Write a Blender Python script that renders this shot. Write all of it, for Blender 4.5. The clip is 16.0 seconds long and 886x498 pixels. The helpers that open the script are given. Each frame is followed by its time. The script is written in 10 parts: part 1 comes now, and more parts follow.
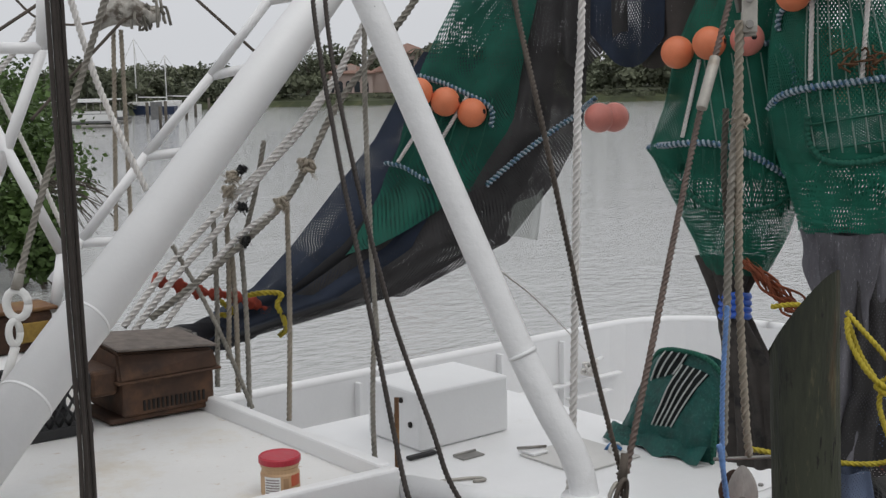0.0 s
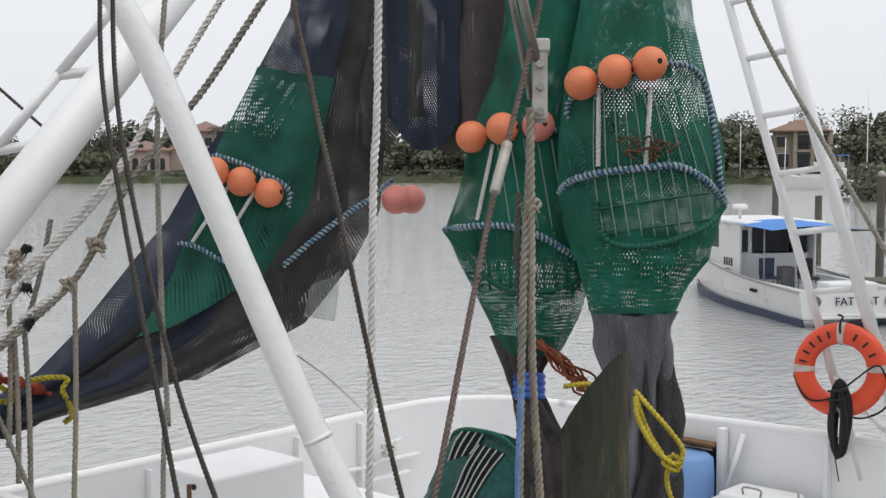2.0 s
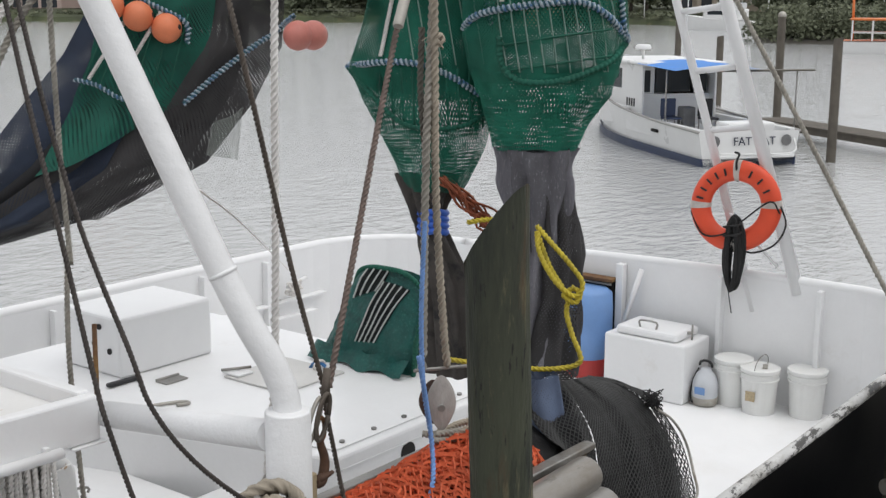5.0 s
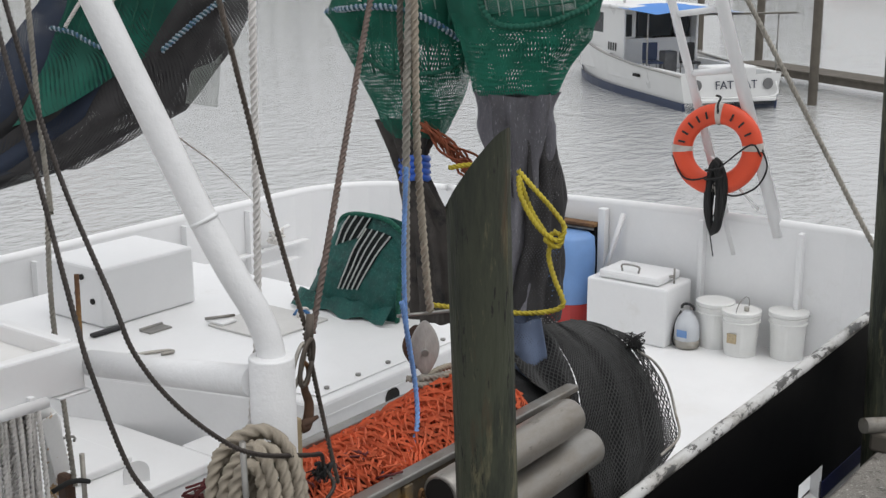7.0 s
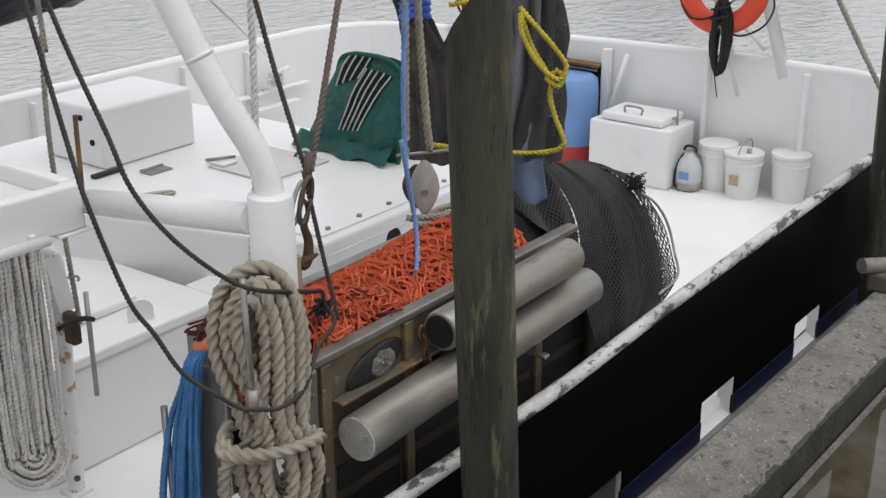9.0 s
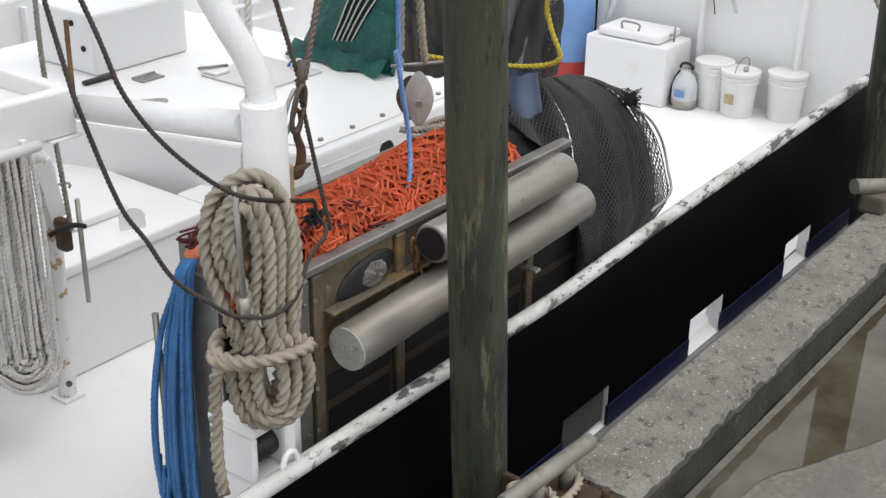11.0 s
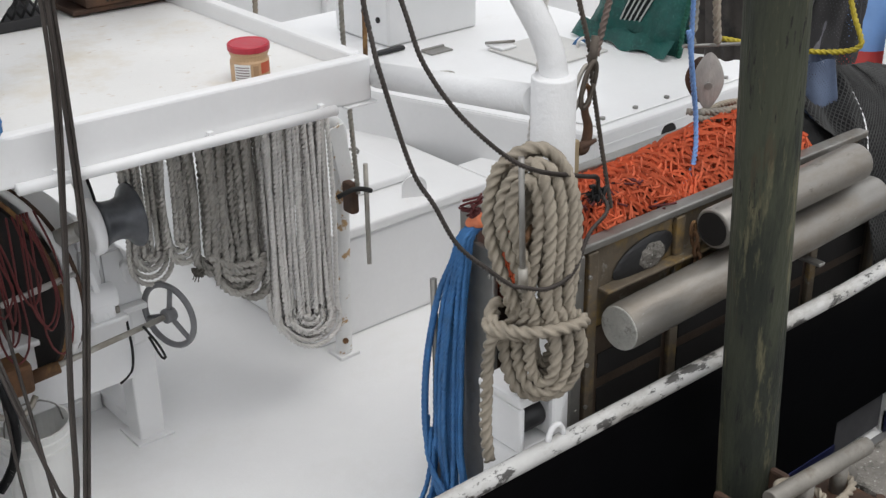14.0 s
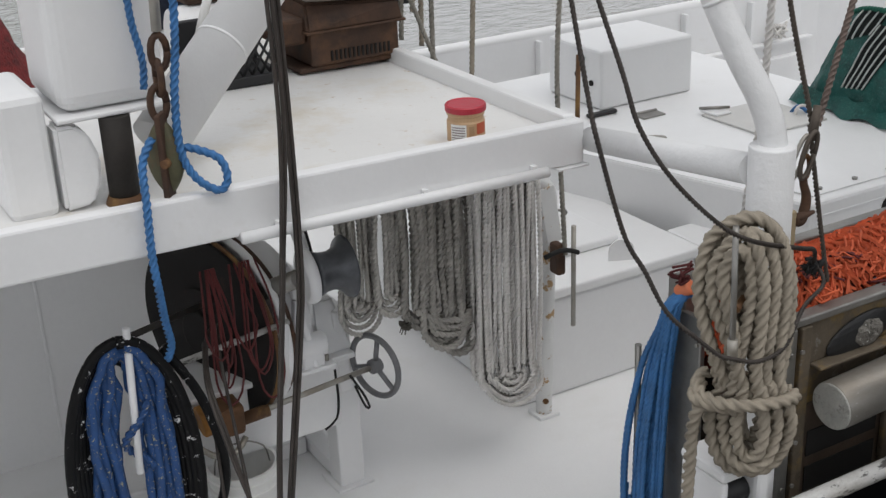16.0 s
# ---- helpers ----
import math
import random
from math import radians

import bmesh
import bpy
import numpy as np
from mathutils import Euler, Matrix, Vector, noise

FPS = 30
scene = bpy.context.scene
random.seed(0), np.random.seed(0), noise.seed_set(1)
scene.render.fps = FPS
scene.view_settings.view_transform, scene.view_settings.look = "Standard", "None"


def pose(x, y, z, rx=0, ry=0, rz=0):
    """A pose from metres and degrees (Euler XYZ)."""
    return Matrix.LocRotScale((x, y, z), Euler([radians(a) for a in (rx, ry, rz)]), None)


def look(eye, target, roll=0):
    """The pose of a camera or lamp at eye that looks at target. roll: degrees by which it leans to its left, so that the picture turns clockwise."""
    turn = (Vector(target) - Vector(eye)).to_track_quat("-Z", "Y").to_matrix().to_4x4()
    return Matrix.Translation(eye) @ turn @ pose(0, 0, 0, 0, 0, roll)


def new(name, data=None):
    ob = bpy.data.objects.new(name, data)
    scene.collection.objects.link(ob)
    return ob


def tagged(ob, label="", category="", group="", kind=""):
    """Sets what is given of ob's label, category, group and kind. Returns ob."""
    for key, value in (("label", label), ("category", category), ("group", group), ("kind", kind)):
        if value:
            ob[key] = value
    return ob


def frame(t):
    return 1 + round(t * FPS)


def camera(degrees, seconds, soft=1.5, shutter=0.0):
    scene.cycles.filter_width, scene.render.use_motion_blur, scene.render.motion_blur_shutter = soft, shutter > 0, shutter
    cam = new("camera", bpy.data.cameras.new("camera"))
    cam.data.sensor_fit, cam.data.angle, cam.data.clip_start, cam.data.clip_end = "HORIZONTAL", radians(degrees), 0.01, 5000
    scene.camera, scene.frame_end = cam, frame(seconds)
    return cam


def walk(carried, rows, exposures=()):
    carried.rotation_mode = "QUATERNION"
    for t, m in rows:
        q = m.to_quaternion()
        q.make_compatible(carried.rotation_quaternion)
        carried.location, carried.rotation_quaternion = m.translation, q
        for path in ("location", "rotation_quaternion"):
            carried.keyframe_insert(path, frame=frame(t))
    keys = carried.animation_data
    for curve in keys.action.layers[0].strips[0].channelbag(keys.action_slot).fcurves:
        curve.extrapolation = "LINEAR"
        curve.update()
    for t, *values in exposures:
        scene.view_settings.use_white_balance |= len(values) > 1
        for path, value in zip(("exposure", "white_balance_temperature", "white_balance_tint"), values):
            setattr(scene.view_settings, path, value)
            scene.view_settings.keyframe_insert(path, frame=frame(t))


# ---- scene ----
# x runs aft along the quay and the boat, y from the quay across the boat, z up from the water
cam = camera(39.0, 16.0, soft=1.4)
PATH = [
    (0.0, look((-0.004, 0.003, 4.176), (6.1352, 7.7756, 2.8035), -1.123)),
    (0.5, look((0.010, 0.007, 4.176), (6.5461, 7.4809, 2.9861), -0.968)),
    (1.0, look((0.018, 0.010, 4.177), (6.9567, 7.1374, 3.1495), -0.484)),
    (1.5, look((0.022, 0.011, 4.180), (7.1786, 6.9398, 3.3004), -0.396)),
    (2.0, look((0.022, 0.014, 4.181), (7.3809, 6.7430, 3.4243), -0.109)),
    (2.5, look((0.029, 0.010, 4.183), (7.6757, 6.4295, 3.6139), 0.184)),
    (3.0, look((0.028, 0.004, 4.181), (7.8416, 6.2199, 3.6239), 0.511)),
    (3.5, look((0.022, 0.003, 4.177), (7.8441, 6.1604, 3.2278), 0.805)),
    (4.0, look((0.014, 0.004, 4.171), (7.8149, 6.1206, 2.8534), 0.979)),
    (4.5, look((0.010, -0.001, 4.165), (7.7605, 6.0877, 2.4720), 0.678)),
    (5.0, look((0.007, -0.004, 4.160), (7.7222, 6.0337, 2.1551), 0.216)),
    (7.5, look((0.006, -0.013, 4.147), (7.6899, 5.8208, 1.5152), -0.202)),
    (8.0, look((0.010, -0.016, 4.139), (7.6024, 5.7652, 1.1494), -0.227)),
    (8.5, look((0.016, -0.017, 4.129), (7.5174, 5.6948, 0.7973), -0.302)),
    (9.0, look((0.021, -0.016, 4.124), (7.4312, 5.6571, 0.5309), -0.302)),
    (11.5, look((0.020, -0.015, 4.108), (7.1617, 5.4848, -0.2233), 0.678)),
    (12.0, look((0.016, -0.015, 4.106), (6.8852, 5.7790, -0.2806), 0.548)),
    (12.5, look((0.006, -0.013, 4.105), (6.5659, 6.1258, -0.2861), 0.031)),
    (13.0, look((-0.005, -0.007, 4.102), (6.1771, 6.5617, -0.2136), -0.684)),
    (13.5, look((-0.012, 0.000, 4.097), (5.8886, 6.8143, -0.2337), -1.174)),
    (14.0, look((-0.023, 0.007, 4.097), (5.7157, 6.9480, -0.2476), -0.956)),
    (14.5, look((-0.033, 0.011, 4.098), (5.4555, 7.1574, -0.2396), -0.993)),
    (15.0, look((-0.041, 0.010, 4.102), (5.0713, 7.4520, -0.1977), -1.668)),
    (15.5, look((-0.049, 0.008, 4.110), (4.7962, 7.7358, 0.0104), -1.968)),
    (16.0, look((-0.055, 0.005, 4.116), (4.5018, 8.0196, 0.2414), -2.416)),
]
# the clip's automatic exposure
walk(cam, PATH, [(0.0, -0.15), (0.5, -0.05), (1.0, 0.09), (1.5, 0.18), (2.0, 0.23), (2.5, 0.36), (4.5, 0.32), (5.2, 0.26), (7.5, 0.2), (9.0, 0.24), (11.5, 0.64), (12.5, 0.6), (13.3, 0.45), (14.0, 0.37), (14.5, 0.33), (15.0, 0.23), (16.0, 0.02)])

# ---- light: a bright overcast sky ----
world = bpy.data.worlds.new("overcast")
scene.world = world
world.use_nodes = True
wn, wl = world.node_tree.nodes, world.node_tree.links
wn.clear()
sky = wn.new("ShaderNodeTexSky")
sky.sky_type, sky.sun_disc = "NISHITA", False
sky.sun_elevation, sky.sun_rotation = radians(71), radians(200)
sky.air_density, sky.dust_density, sky.ozone_density = 1.0, 6.0, 1.0
grey = wn.new("ShaderNodeHueSaturation")
grey.inputs["Saturation"].default_value = 0.06
cloud = wn.new("ShaderNodeMixRGB")
cloud.inputs["Fac"].default_value = 0.8
cloud.inputs["Color2"].default_value = (8.3, 8.5, 8.9, 1)
back = wn.new("ShaderNodeBackground")
back.inputs["Strength"].default_value = 0.101
wout = wn.new("ShaderNodeOutputWorld")
wl.new(sky.outputs["Color"], grey.inputs["Color"])
wl.new(grey.outputs["Color"], cloud.inputs["Color1"])
wl.new(cloud.outputs["Color"], back.inputs["Color"])
wl.new(back.outputs["Background"], wout.inputs["Surface"])

sun = new("sun", bpy.data.lights.new("sun", "SUN"))
sun.data.energy, sun.data.angle, sun.data.color = 0.8, radians(45), (1.0, 0.97, 0.93)
sun.matrix_world = look((0, 0, 30), (-3, 10, 0))

# ---- materials ----


def nodes_of(name):
    m = bpy.data.materials.new(name)
    m.use_nodes = True
    n, l = m.node_tree.nodes, m.node_tree.links
    return m, n, l, n["Principled BSDF"]


def noise_node(n, l, scale, detail=4.0, stretch=(1, 1, 1), rough=0.6):
    co = n.new("ShaderNodeTexCoord")
    mp = n.new("ShaderNodeMapping")
    mp.inputs["Scale"].default_value = stretch
    tx = n.new("ShaderNodeTexNoise")
    tx.inputs["Scale"].default_value = scale
    tx.inputs["Detail"].default_value = detail
    tx.inputs["Roughness"].default_value = rough
    l.new(co.outputs["Object"], mp.inputs["Vector"])
    l.new(mp.outputs["Vector"], tx.inputs["Vector"])
    return tx.outputs["Fac"]


def ramp_node(n, l, source, lo, hi, c0=(0, 0, 0, 1), c1=(1, 1, 1, 1)):
    r = n.new("ShaderNodeValToRGB")
    r.color_ramp.elements[0].position, r.color_ramp.elements[1].position = lo, hi
    r.color_ramp.elements[0].color, r.color_ramp.elements[1].color = c0, c1
    l.new(source, r.inputs["Fac"])
    return r.outputs["Color"]


def mix_node(n, l, fac, a, b):
    m = n.new("ShaderNodeMixRGB")
    if isinstance(fac, float):
        m.inputs["Fac"].default_value = fac
    else:
        l.new(fac, m.inputs["Fac"])
    for key, v in (("Color1", a), ("Color2", b)):
        if isinstance(v, tuple):
            m.inputs[key].default_value = (*v[:3], 1)
        else:
            l.new(v, m.inputs[key])
    return m.outputs["Color"]


def surface(name, col, rough=0.5, metal=0.0, vary=0.12, scale=2.5, fine=60.0, bump=0.15, stains=(), stretch=(1, 1, 1), per_object=0.0, depth=0.004):
    """A worn surface: base colour varied at two scales, fine relief, and stains of (colour, scale, low, high)."""
    m, n, l, p = nodes_of(name)
    dark = tuple(c * (1 - vary) for c in col)
    lite = tuple(min(1, c * (1 + vary * 0.6)) for c in col)
    broad = noise_node(n, l, scale, 5.0, stretch)
    grain = noise_node(n, l, fine, 3.0, stretch)
    c = mix_node(n, l, ramp_node(n, l, broad, 0.3, 0.7), dark, lite)
    c = mix_node(n, l, ramp_node(n, l, grain, 0.35, 0.75, (0, 0, 0, 1), (0.35, 0.35, 0.35, 1)), c, dark)
    if per_object:
        info = n.new("ShaderNodeObjectInfo")
        c = mix_node(n, l, ramp_node(n, l, info.outputs["Random"], 0.0, 1.0, (0, 0, 0, 1), (per_object,) * 3 + (1,)), c, tuple(x * 0.45 for x in col))
    for colour, sc, lo, hi in stains:
        c = mix_node(n, l, ramp_node(n, l, noise_node(n, l, sc, 6.0, stretch, 0.7), lo, hi), c, colour)
    l.new(c, p.inputs["Base Color"])
    p.inputs["Metallic"].default_value = metal
    r = n.new("ShaderNodeMapRange")
    r.inputs["To Min"].default_value, r.inputs["To Max"].default_value = max(0.02, rough - 0.12), min(1, rough + 0.15)
    l.new(broad, r.inputs["Value"])
    l.new(r.outputs["Result"], p.inputs["Roughness"])
    b = n.new("ShaderNodeBump")
    b.inputs["Strength"].default_value, b.inputs["Distance"].default_value = bump, depth
    l.new(grain, b.inputs["Height"])
    l.new(b.outputs["Normal"], p.inputs["Normal"])
    return m


def netting(name, col, cell, width, swing, rough=0.8, scale=3.0):
    """A knotted diamond mesh with open holes, on UV in metres; the twine looks thicker where the net is slack."""
    m, n, l, p = nodes_of(name)
    uv = n.new("ShaderNodeUVMap")
    sep = n.new("ShaderNodeSeparateXYZ")
    l.new(uv.outputs["UV"], sep.inputs["Vector"])

    def math_node(op, a, b=None):
        k = n.new("ShaderNodeMath")
        k.operation = op
        for i, v in enumerate((a, b)):
            if v is None:
                continue
            if isinstance(v, (int, float)):
                k.inputs[i].default_value = v
            else:
                l.new(v, k.inputs[i])
        return k.outputs["Value"]

    u = math_node("MULTIPLY", sep.outputs["X"], 1.0 / cell)
    v = math_node("MULTIPLY", sep.outputs["Y"], 0.6 / cell)
    a = math_node("PINGPONG", math_node("ADD", u, v), 0.5)
    c = math_node("PINGPONG", math_node("SUBTRACT", u, v), 0.5)
    near = math_node("MINIMUM", a, c)
    big = noise_node(n, l, scale, 3.0)
    w = math_node("ADD", math_node("MULTIPLY", math_node("SUBTRACT", big, 0.5), swing), width)
    mask = math_node("LESS_THAN", near, w)
    tone = mix_node(n, l, ramp_node(n, l, noise_node(n, l, 5.0), 0.3, 0.7), tuple(x * 0.65 for x in col), tuple(x * 1.15 for x in col))
    l.new(tone, p.inputs["Base Color"])
    p.inputs["Roughness"].default_value = rough
    clear = n.new("ShaderNodeBsdfTransparent")
    mixed = n.new("ShaderNodeMixShader")
    l.new(mask, mixed.inputs["Fac"])
    l.new(clear.outputs["BSDF"], mixed.inputs[1])
    l.new(p.outputs["BSDF"], mixed.inputs[2])
    l.new(mixed.outputs["Shader"], n["Material Output"].inputs["Surface"])
    return m


# paints and metals
WHITE = surface("white_marine_paint", (0.78, 0.78, 0.78), 0.38, vary=0.05, scale=1.6, fine=38, bump=0.22, stains=(((0.62, 0.6, 0.56), 1.1, 0.62, 0.82), ((0.45, 0.3, 0.17), 7.0, 0.76, 0.86)))
DECK = surface("white_deck_paint", (0.82, 0.82, 0.82), 0.55, vary=0.06, scale=0.9, fine=120, bump=0.3, stains=(((0.73, 0.72, 0.695), 0.8, 0.54, 0.8), ((0.55, 0.53, 0.49), 12.0, 0.75, 0.9)))
ROOF = surface("canopy_top_paint", (0.72, 0.715, 0.70), 0.5, vary=0.07, scale=1.5, fine=70, bump=0.25, stains=(((0.6, 0.54, 0.44), 1.6, 0.52, 0.75), ((0.46, 0.34, 0.22), 16.0, 0.62, 0.74)))
BLACK = surface("black_hull_paint", (0.0028, 0.0028, 0.0034), 0.36, vary=0.3, scale=1.2, fine=30, bump=0.06, stains=(((0.009, 0.009, 0.01), 2.0, 0.6, 0.9),))
BLUE_PAINT = surface("blue_stripe_paint", (0.006, 0.010, 0.055), 0.45)
BLACK.node_tree.nodes["Principled BSDF"].inputs["Specular IOR Level"].default_value = 0.06
STRAKE = surface("grey_rub_strake", (0.16, 0.16, 0.16), 0.6, vary=0.3, scale=6)
CAP = surface("chipped_rail_paint", (0.56, 0.555, 0.54), 0.4, vary=0.2, scale=6, stains=(((0.27, 0.25, 0.22), 4.0, 0.5, 0.66), ((0.07, 0.066, 0.062), 14.0, 0.54, 0.585), ((0.05, 0.048, 0.045), 4.0, 0.6, 0.64)), stretch=(0.45, 1, 1))
TAR = surface("black_tarred_steel", (0.02, 0.016, 0.013), 0.7, vary=0.5, scale=5, fine=60, bump=0.5, stains=(((0.075, 0.035, 0.015), 4.0, 0.6, 0.75),))
PIPE = surface("stained_pipe_float", (0.31, 0.293, 0.268), 0.33, metal=0.45, vary=0.25, scale=6, fine=60, bump=0.3, stains=(((0.20, 0.17, 0.135), 3.0, 0.5, 0.7), ((0.07, 0.055, 0.04), 7.0, 0.6, 0.7), ((0.5, 0.49, 0.46), 18.0, 0.66, 0.7)), stretch=(0.4, 1, 1))
STEEL = surface("weathered_steel", (0.33, 0.32, 0.30), 0.42, metal=0.75, vary=0.3, scale=5, fine=80, bump=0.3, stains=(((0.17, 0.13, 0.09), 3.5, 0.55, 0.8),))
GALV = surface("galvanised_pipe", (0.42, 0.40, 0.36), 0.5, metal=0.55, vary=0.25, scale=7, fine=60, bump=0.3, stains=(((0.2, 0.16, 0.11), 4.0, 0.5, 0.75),))
RUST = surface("rusty_steel", (0.17, 0.085, 0.04), 0.8, metal=0.2, vary=0.5, scale=6, fine=90, bump=0.6, stains=(((0.32, 0.19, 0.06), 5.0, 0.5, 0.75), ((0.05, 0.035, 0.03), 3.0, 0.55, 0.8)))
BRONZE_RUST = surface("old_rusted_sheet", (0.075, 0.04, 0.025), 0.7, metal=0.2, vary=0.5, scale=8, fine=70, bump=0.5, stains=(((0.14, 0.07, 0.035), 6.0, 0.5, 0.75), ((0.55, 0.52, 0.48), 24.0, 0.75, 0.8)))
# near-black colour for the shade inside holes and slots, also for dark fittings
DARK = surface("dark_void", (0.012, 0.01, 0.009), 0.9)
CONCRETE = surface("shell_concrete", (0.215, 0.2, 0.177), 0.9, vary=0.35, scale=6, fine=55, bump=1.0, depth=0.014, stains=(((0.06, 0.055, 0.048), 3.0, 0.55, 0.75), ((0.07, 0.065, 0.055), 16.0, 0.55, 0.65), ((0.34, 0.325, 0.295), 36.0, 0.62, 0.7), ((0.55, 0.54, 0.51), 70.0, 0.615, 0.65), ((0.03, 0.028, 0.025), 34.0, 0.66, 0.7)))
PILE = surface("weathered_piling", (0.056, 0.062, 0.04), 0.85, vary=0.45, scale=6, fine=34, bump=1.0, stretch=(1, 1, 0.16), depth=0.014, stains=(((0.02, 0.024, 0.017), 8.0, 0.46, 0.6), ((0.14, 0.13, 0.075), 14.0, 0.55, 0.66), ((0.07, 0.045, 0.025), 5.0, 0.58, 0.68), ((0.012, 0.012, 0.01), 30.0, 0.6, 0.64)))
FARWOOD = surface("grey_dock_wood", (0.12, 0.105, 0.085), 0.85, vary=0.3, scale=3, fine=20, bump=0.5)
TAN_ROPE = surface("weathered_manila", (0.36, 0.315, 0.25), 0.9, vary=0.25, scale=9, fine=160, bump=0.5)
GREY_ROPE = surface("grey_old_rope", (0.31, 0.29, 0.25), 0.9, vary=0.3, scale=9, fine=160, bump=0.5)
WHITE_ROPE = surface("white_nylon_rope", (0.72, 0.695, 0.665), 0.8, vary=0.15, scale=9, fine=160, bump=0.4)
DARK_ROPE = surface("dark_tarred_rope", (0.13, 0.12, 0.10), 0.9, vary=0.3, scale=9, fine=160, bump=0.4)
BLUE_ROPE = surface("blue_poly_rope", (0.05, 0.185, 0.43), 0.6, vary=0.3, scale=11, fine=120, bump=0.4)
PALE_BLUE_ROPE = surface("pale_blue_rope", (0.16, 0.3, 0.6), 0.6, vary=0.25, scale=11, fine=120, bump=0.4)
YELLOW_ROPE = surface("yellow_poly_rope", (0.5, 0.4, 0.03), 0.6, vary=0.3, scale=11, fine=120, bump=0.4)
BLACK_ROPE = surface("black_cord", (0.012, 0.012, 0.012), 0.8)
WIRE = surface("rusty_wire_rope", (0.115, 0.095, 0.078), 0.65, metal=0.4, vary=0.35, scale=10, fine=150, bump=0.4)
ORANGE_NET = surface("orange_twine", (0.62, 0.12, 0.045), 0.8, vary=0.35, scale=7, fine=90, bump=0.3, stains=(((0.3, 0.08, 0.04), 3.0, 0.6, 0.85),))
RED_NET = surface("red_twine", (0.11, 0.02, 0.02), 0.85, vary=0.4, scale=8)
FLOAT = surface("orange_float_plastic", (0.78, 0.23, 0.105), 0.5, vary=0.12, scale=9, fine=50, bump=0.15, per_object=0.12)
PINK_FLOAT = surface("faded_pink_float", (0.62, 0.22, 0.18), 0.5, vary=0.15, scale=9)
RING = surface("life_ring_orange", (0.72, 0.075, 0.025), 0.5, vary=0.12, scale=5)
TAPE = surface("worn_reflective_tape", (0.55, 0.5, 0.46), 0.4, vary=0.25, scale=20)
PLASTIC_WHITE = surface("white_plastic", (0.74, 0.74, 0.72), 0.4, vary=0.05, scale=4, bump=0.05)
PLASTIC_BLUE = surface("blue_plastic", (0.16, 0.30, 0.58), 0.45, vary=0.1, scale=4, bump=0.05)
PLASTIC_RED = surface("red_plastic", (0.42, 0.035, 0.03), 0.45, vary=0.12, scale=6)
BLACK_PLASTIC = surface("black_plastic", (0.014, 0.014, 0.015), 0.5, vary=0.2)
RUBBER = surface("black_rubber_hose", (0.005, 0.005, 0.0055), 0.55, vary=0.3, stains=(((0.6, 0.6, 0.6), 24.0, 0.62, 0.635),))
RUBBER.node_tree.nodes["Principled BSDF"].inputs["Specular IOR Level"].default_value = 0.2
GREEN_NET = netting("green_net", (0.005, 0.125, 0.08), 0.018, 0.22, 0.85, scale=3.6)
GREEN_TIGHT = netting("green_tight_net", (0.005, 0.145, 0.092), 0.019, 0.29, 0.85, scale=6.0)
GREEN_DEEP = netting("deep_green_net", (0.004, 0.095, 0.065), 0.019, 0.30, 0.85, scale=6.0)
GREY_NET = netting("grey_net", (0.042, 0.040, 0.041), 0.017, 0.33, 0.8, scale=6.0)
BLACK_NET = netting("black_net", (0.016, 0.016, 0.018), 0.016, 0.40, 0.7)
NAVY_NET = netting("navy_net", (0.014, 0.023, 0.045), 0.017, 0.41, 0.75, scale=5.0)
# front of the edge beam: algae, darkened further for the face's shade
SHADED_ALGAE = surface("shaded_algae_concrete", (0.035, 0.033, 0.026), 0.6, vary=0.5, scale=6, fine=50, bump=0.8, depth=0.012, stains=(((0.09, 0.08, 0.065), 9.0, 0.58, 0.7),))
GREEN_TWINE = surface("green_twine", (0.008, 0.1, 0.065), 0.8, vary=0.3)
GREY_CLOTH = surface("grey_chafing_cloth", (0.15, 0.147, 0.165), 0.9, stretch=(1, 1, 0.25), vary=0.5, scale=6, fine=140, bump=0.8, stains=(((0.3, 0.3, 0.33), 130.0, 0.6, 0.64), ((0.05, 0.045, 0.045), 5.0, 0.6, 0.75)))
TAIL_CLOTH = surface("brown_grey_tail_cloth", (0.07, 0.062, 0.056), 0.9, vary=0.45, scale=7, fine=140, bump=0.8, stains=(((0.02, 0.02, 0.02), 6.0, 0.52, 0.66),))
BLISTER = surface("blistered_white_paint", (0.77, 0.77, 0.77), 0.42, vary=0.06, scale=3, fine=22, bump=0.5, depth=0.012, stains=(((0.5, 0.42, 0.33), 9.0, 0.68, 0.76), ((0.3, 0.3, 0.3), 34.0, 0.7, 0.74)))
CORE = surface("teal_hoop_rope", (0.035, 0.10, 0.13), 0.8, vary=0.3, scale=30)
WHIP = surface("pale_whipping_twine", (0.36, 0.42, 0.47), 0.8, vary=0.3, scale=40, stains=(((0.06, 0.15, 0.3), 26.0, 0.5, 0.6),))
CABLE = surface("dark_grey_cable", (0.06, 0.05, 0.044), 0.55, metal=0.3, vary=0.3, scale=10)
PENDANT = surface("brown_twisted_wire", (0.17, 0.125, 0.105), 0.6, metal=0.2, vary=0.35, scale=12, fine=150, bump=0.5)

# ---- building tools ----


def thing(name, label, category, at=(0, 0, 0), group="", kind=""):
    ob = new(name)
    ob.empty_display_size = 0.1
    ob.location = at
    return tagged(ob, label, category, group, kind)


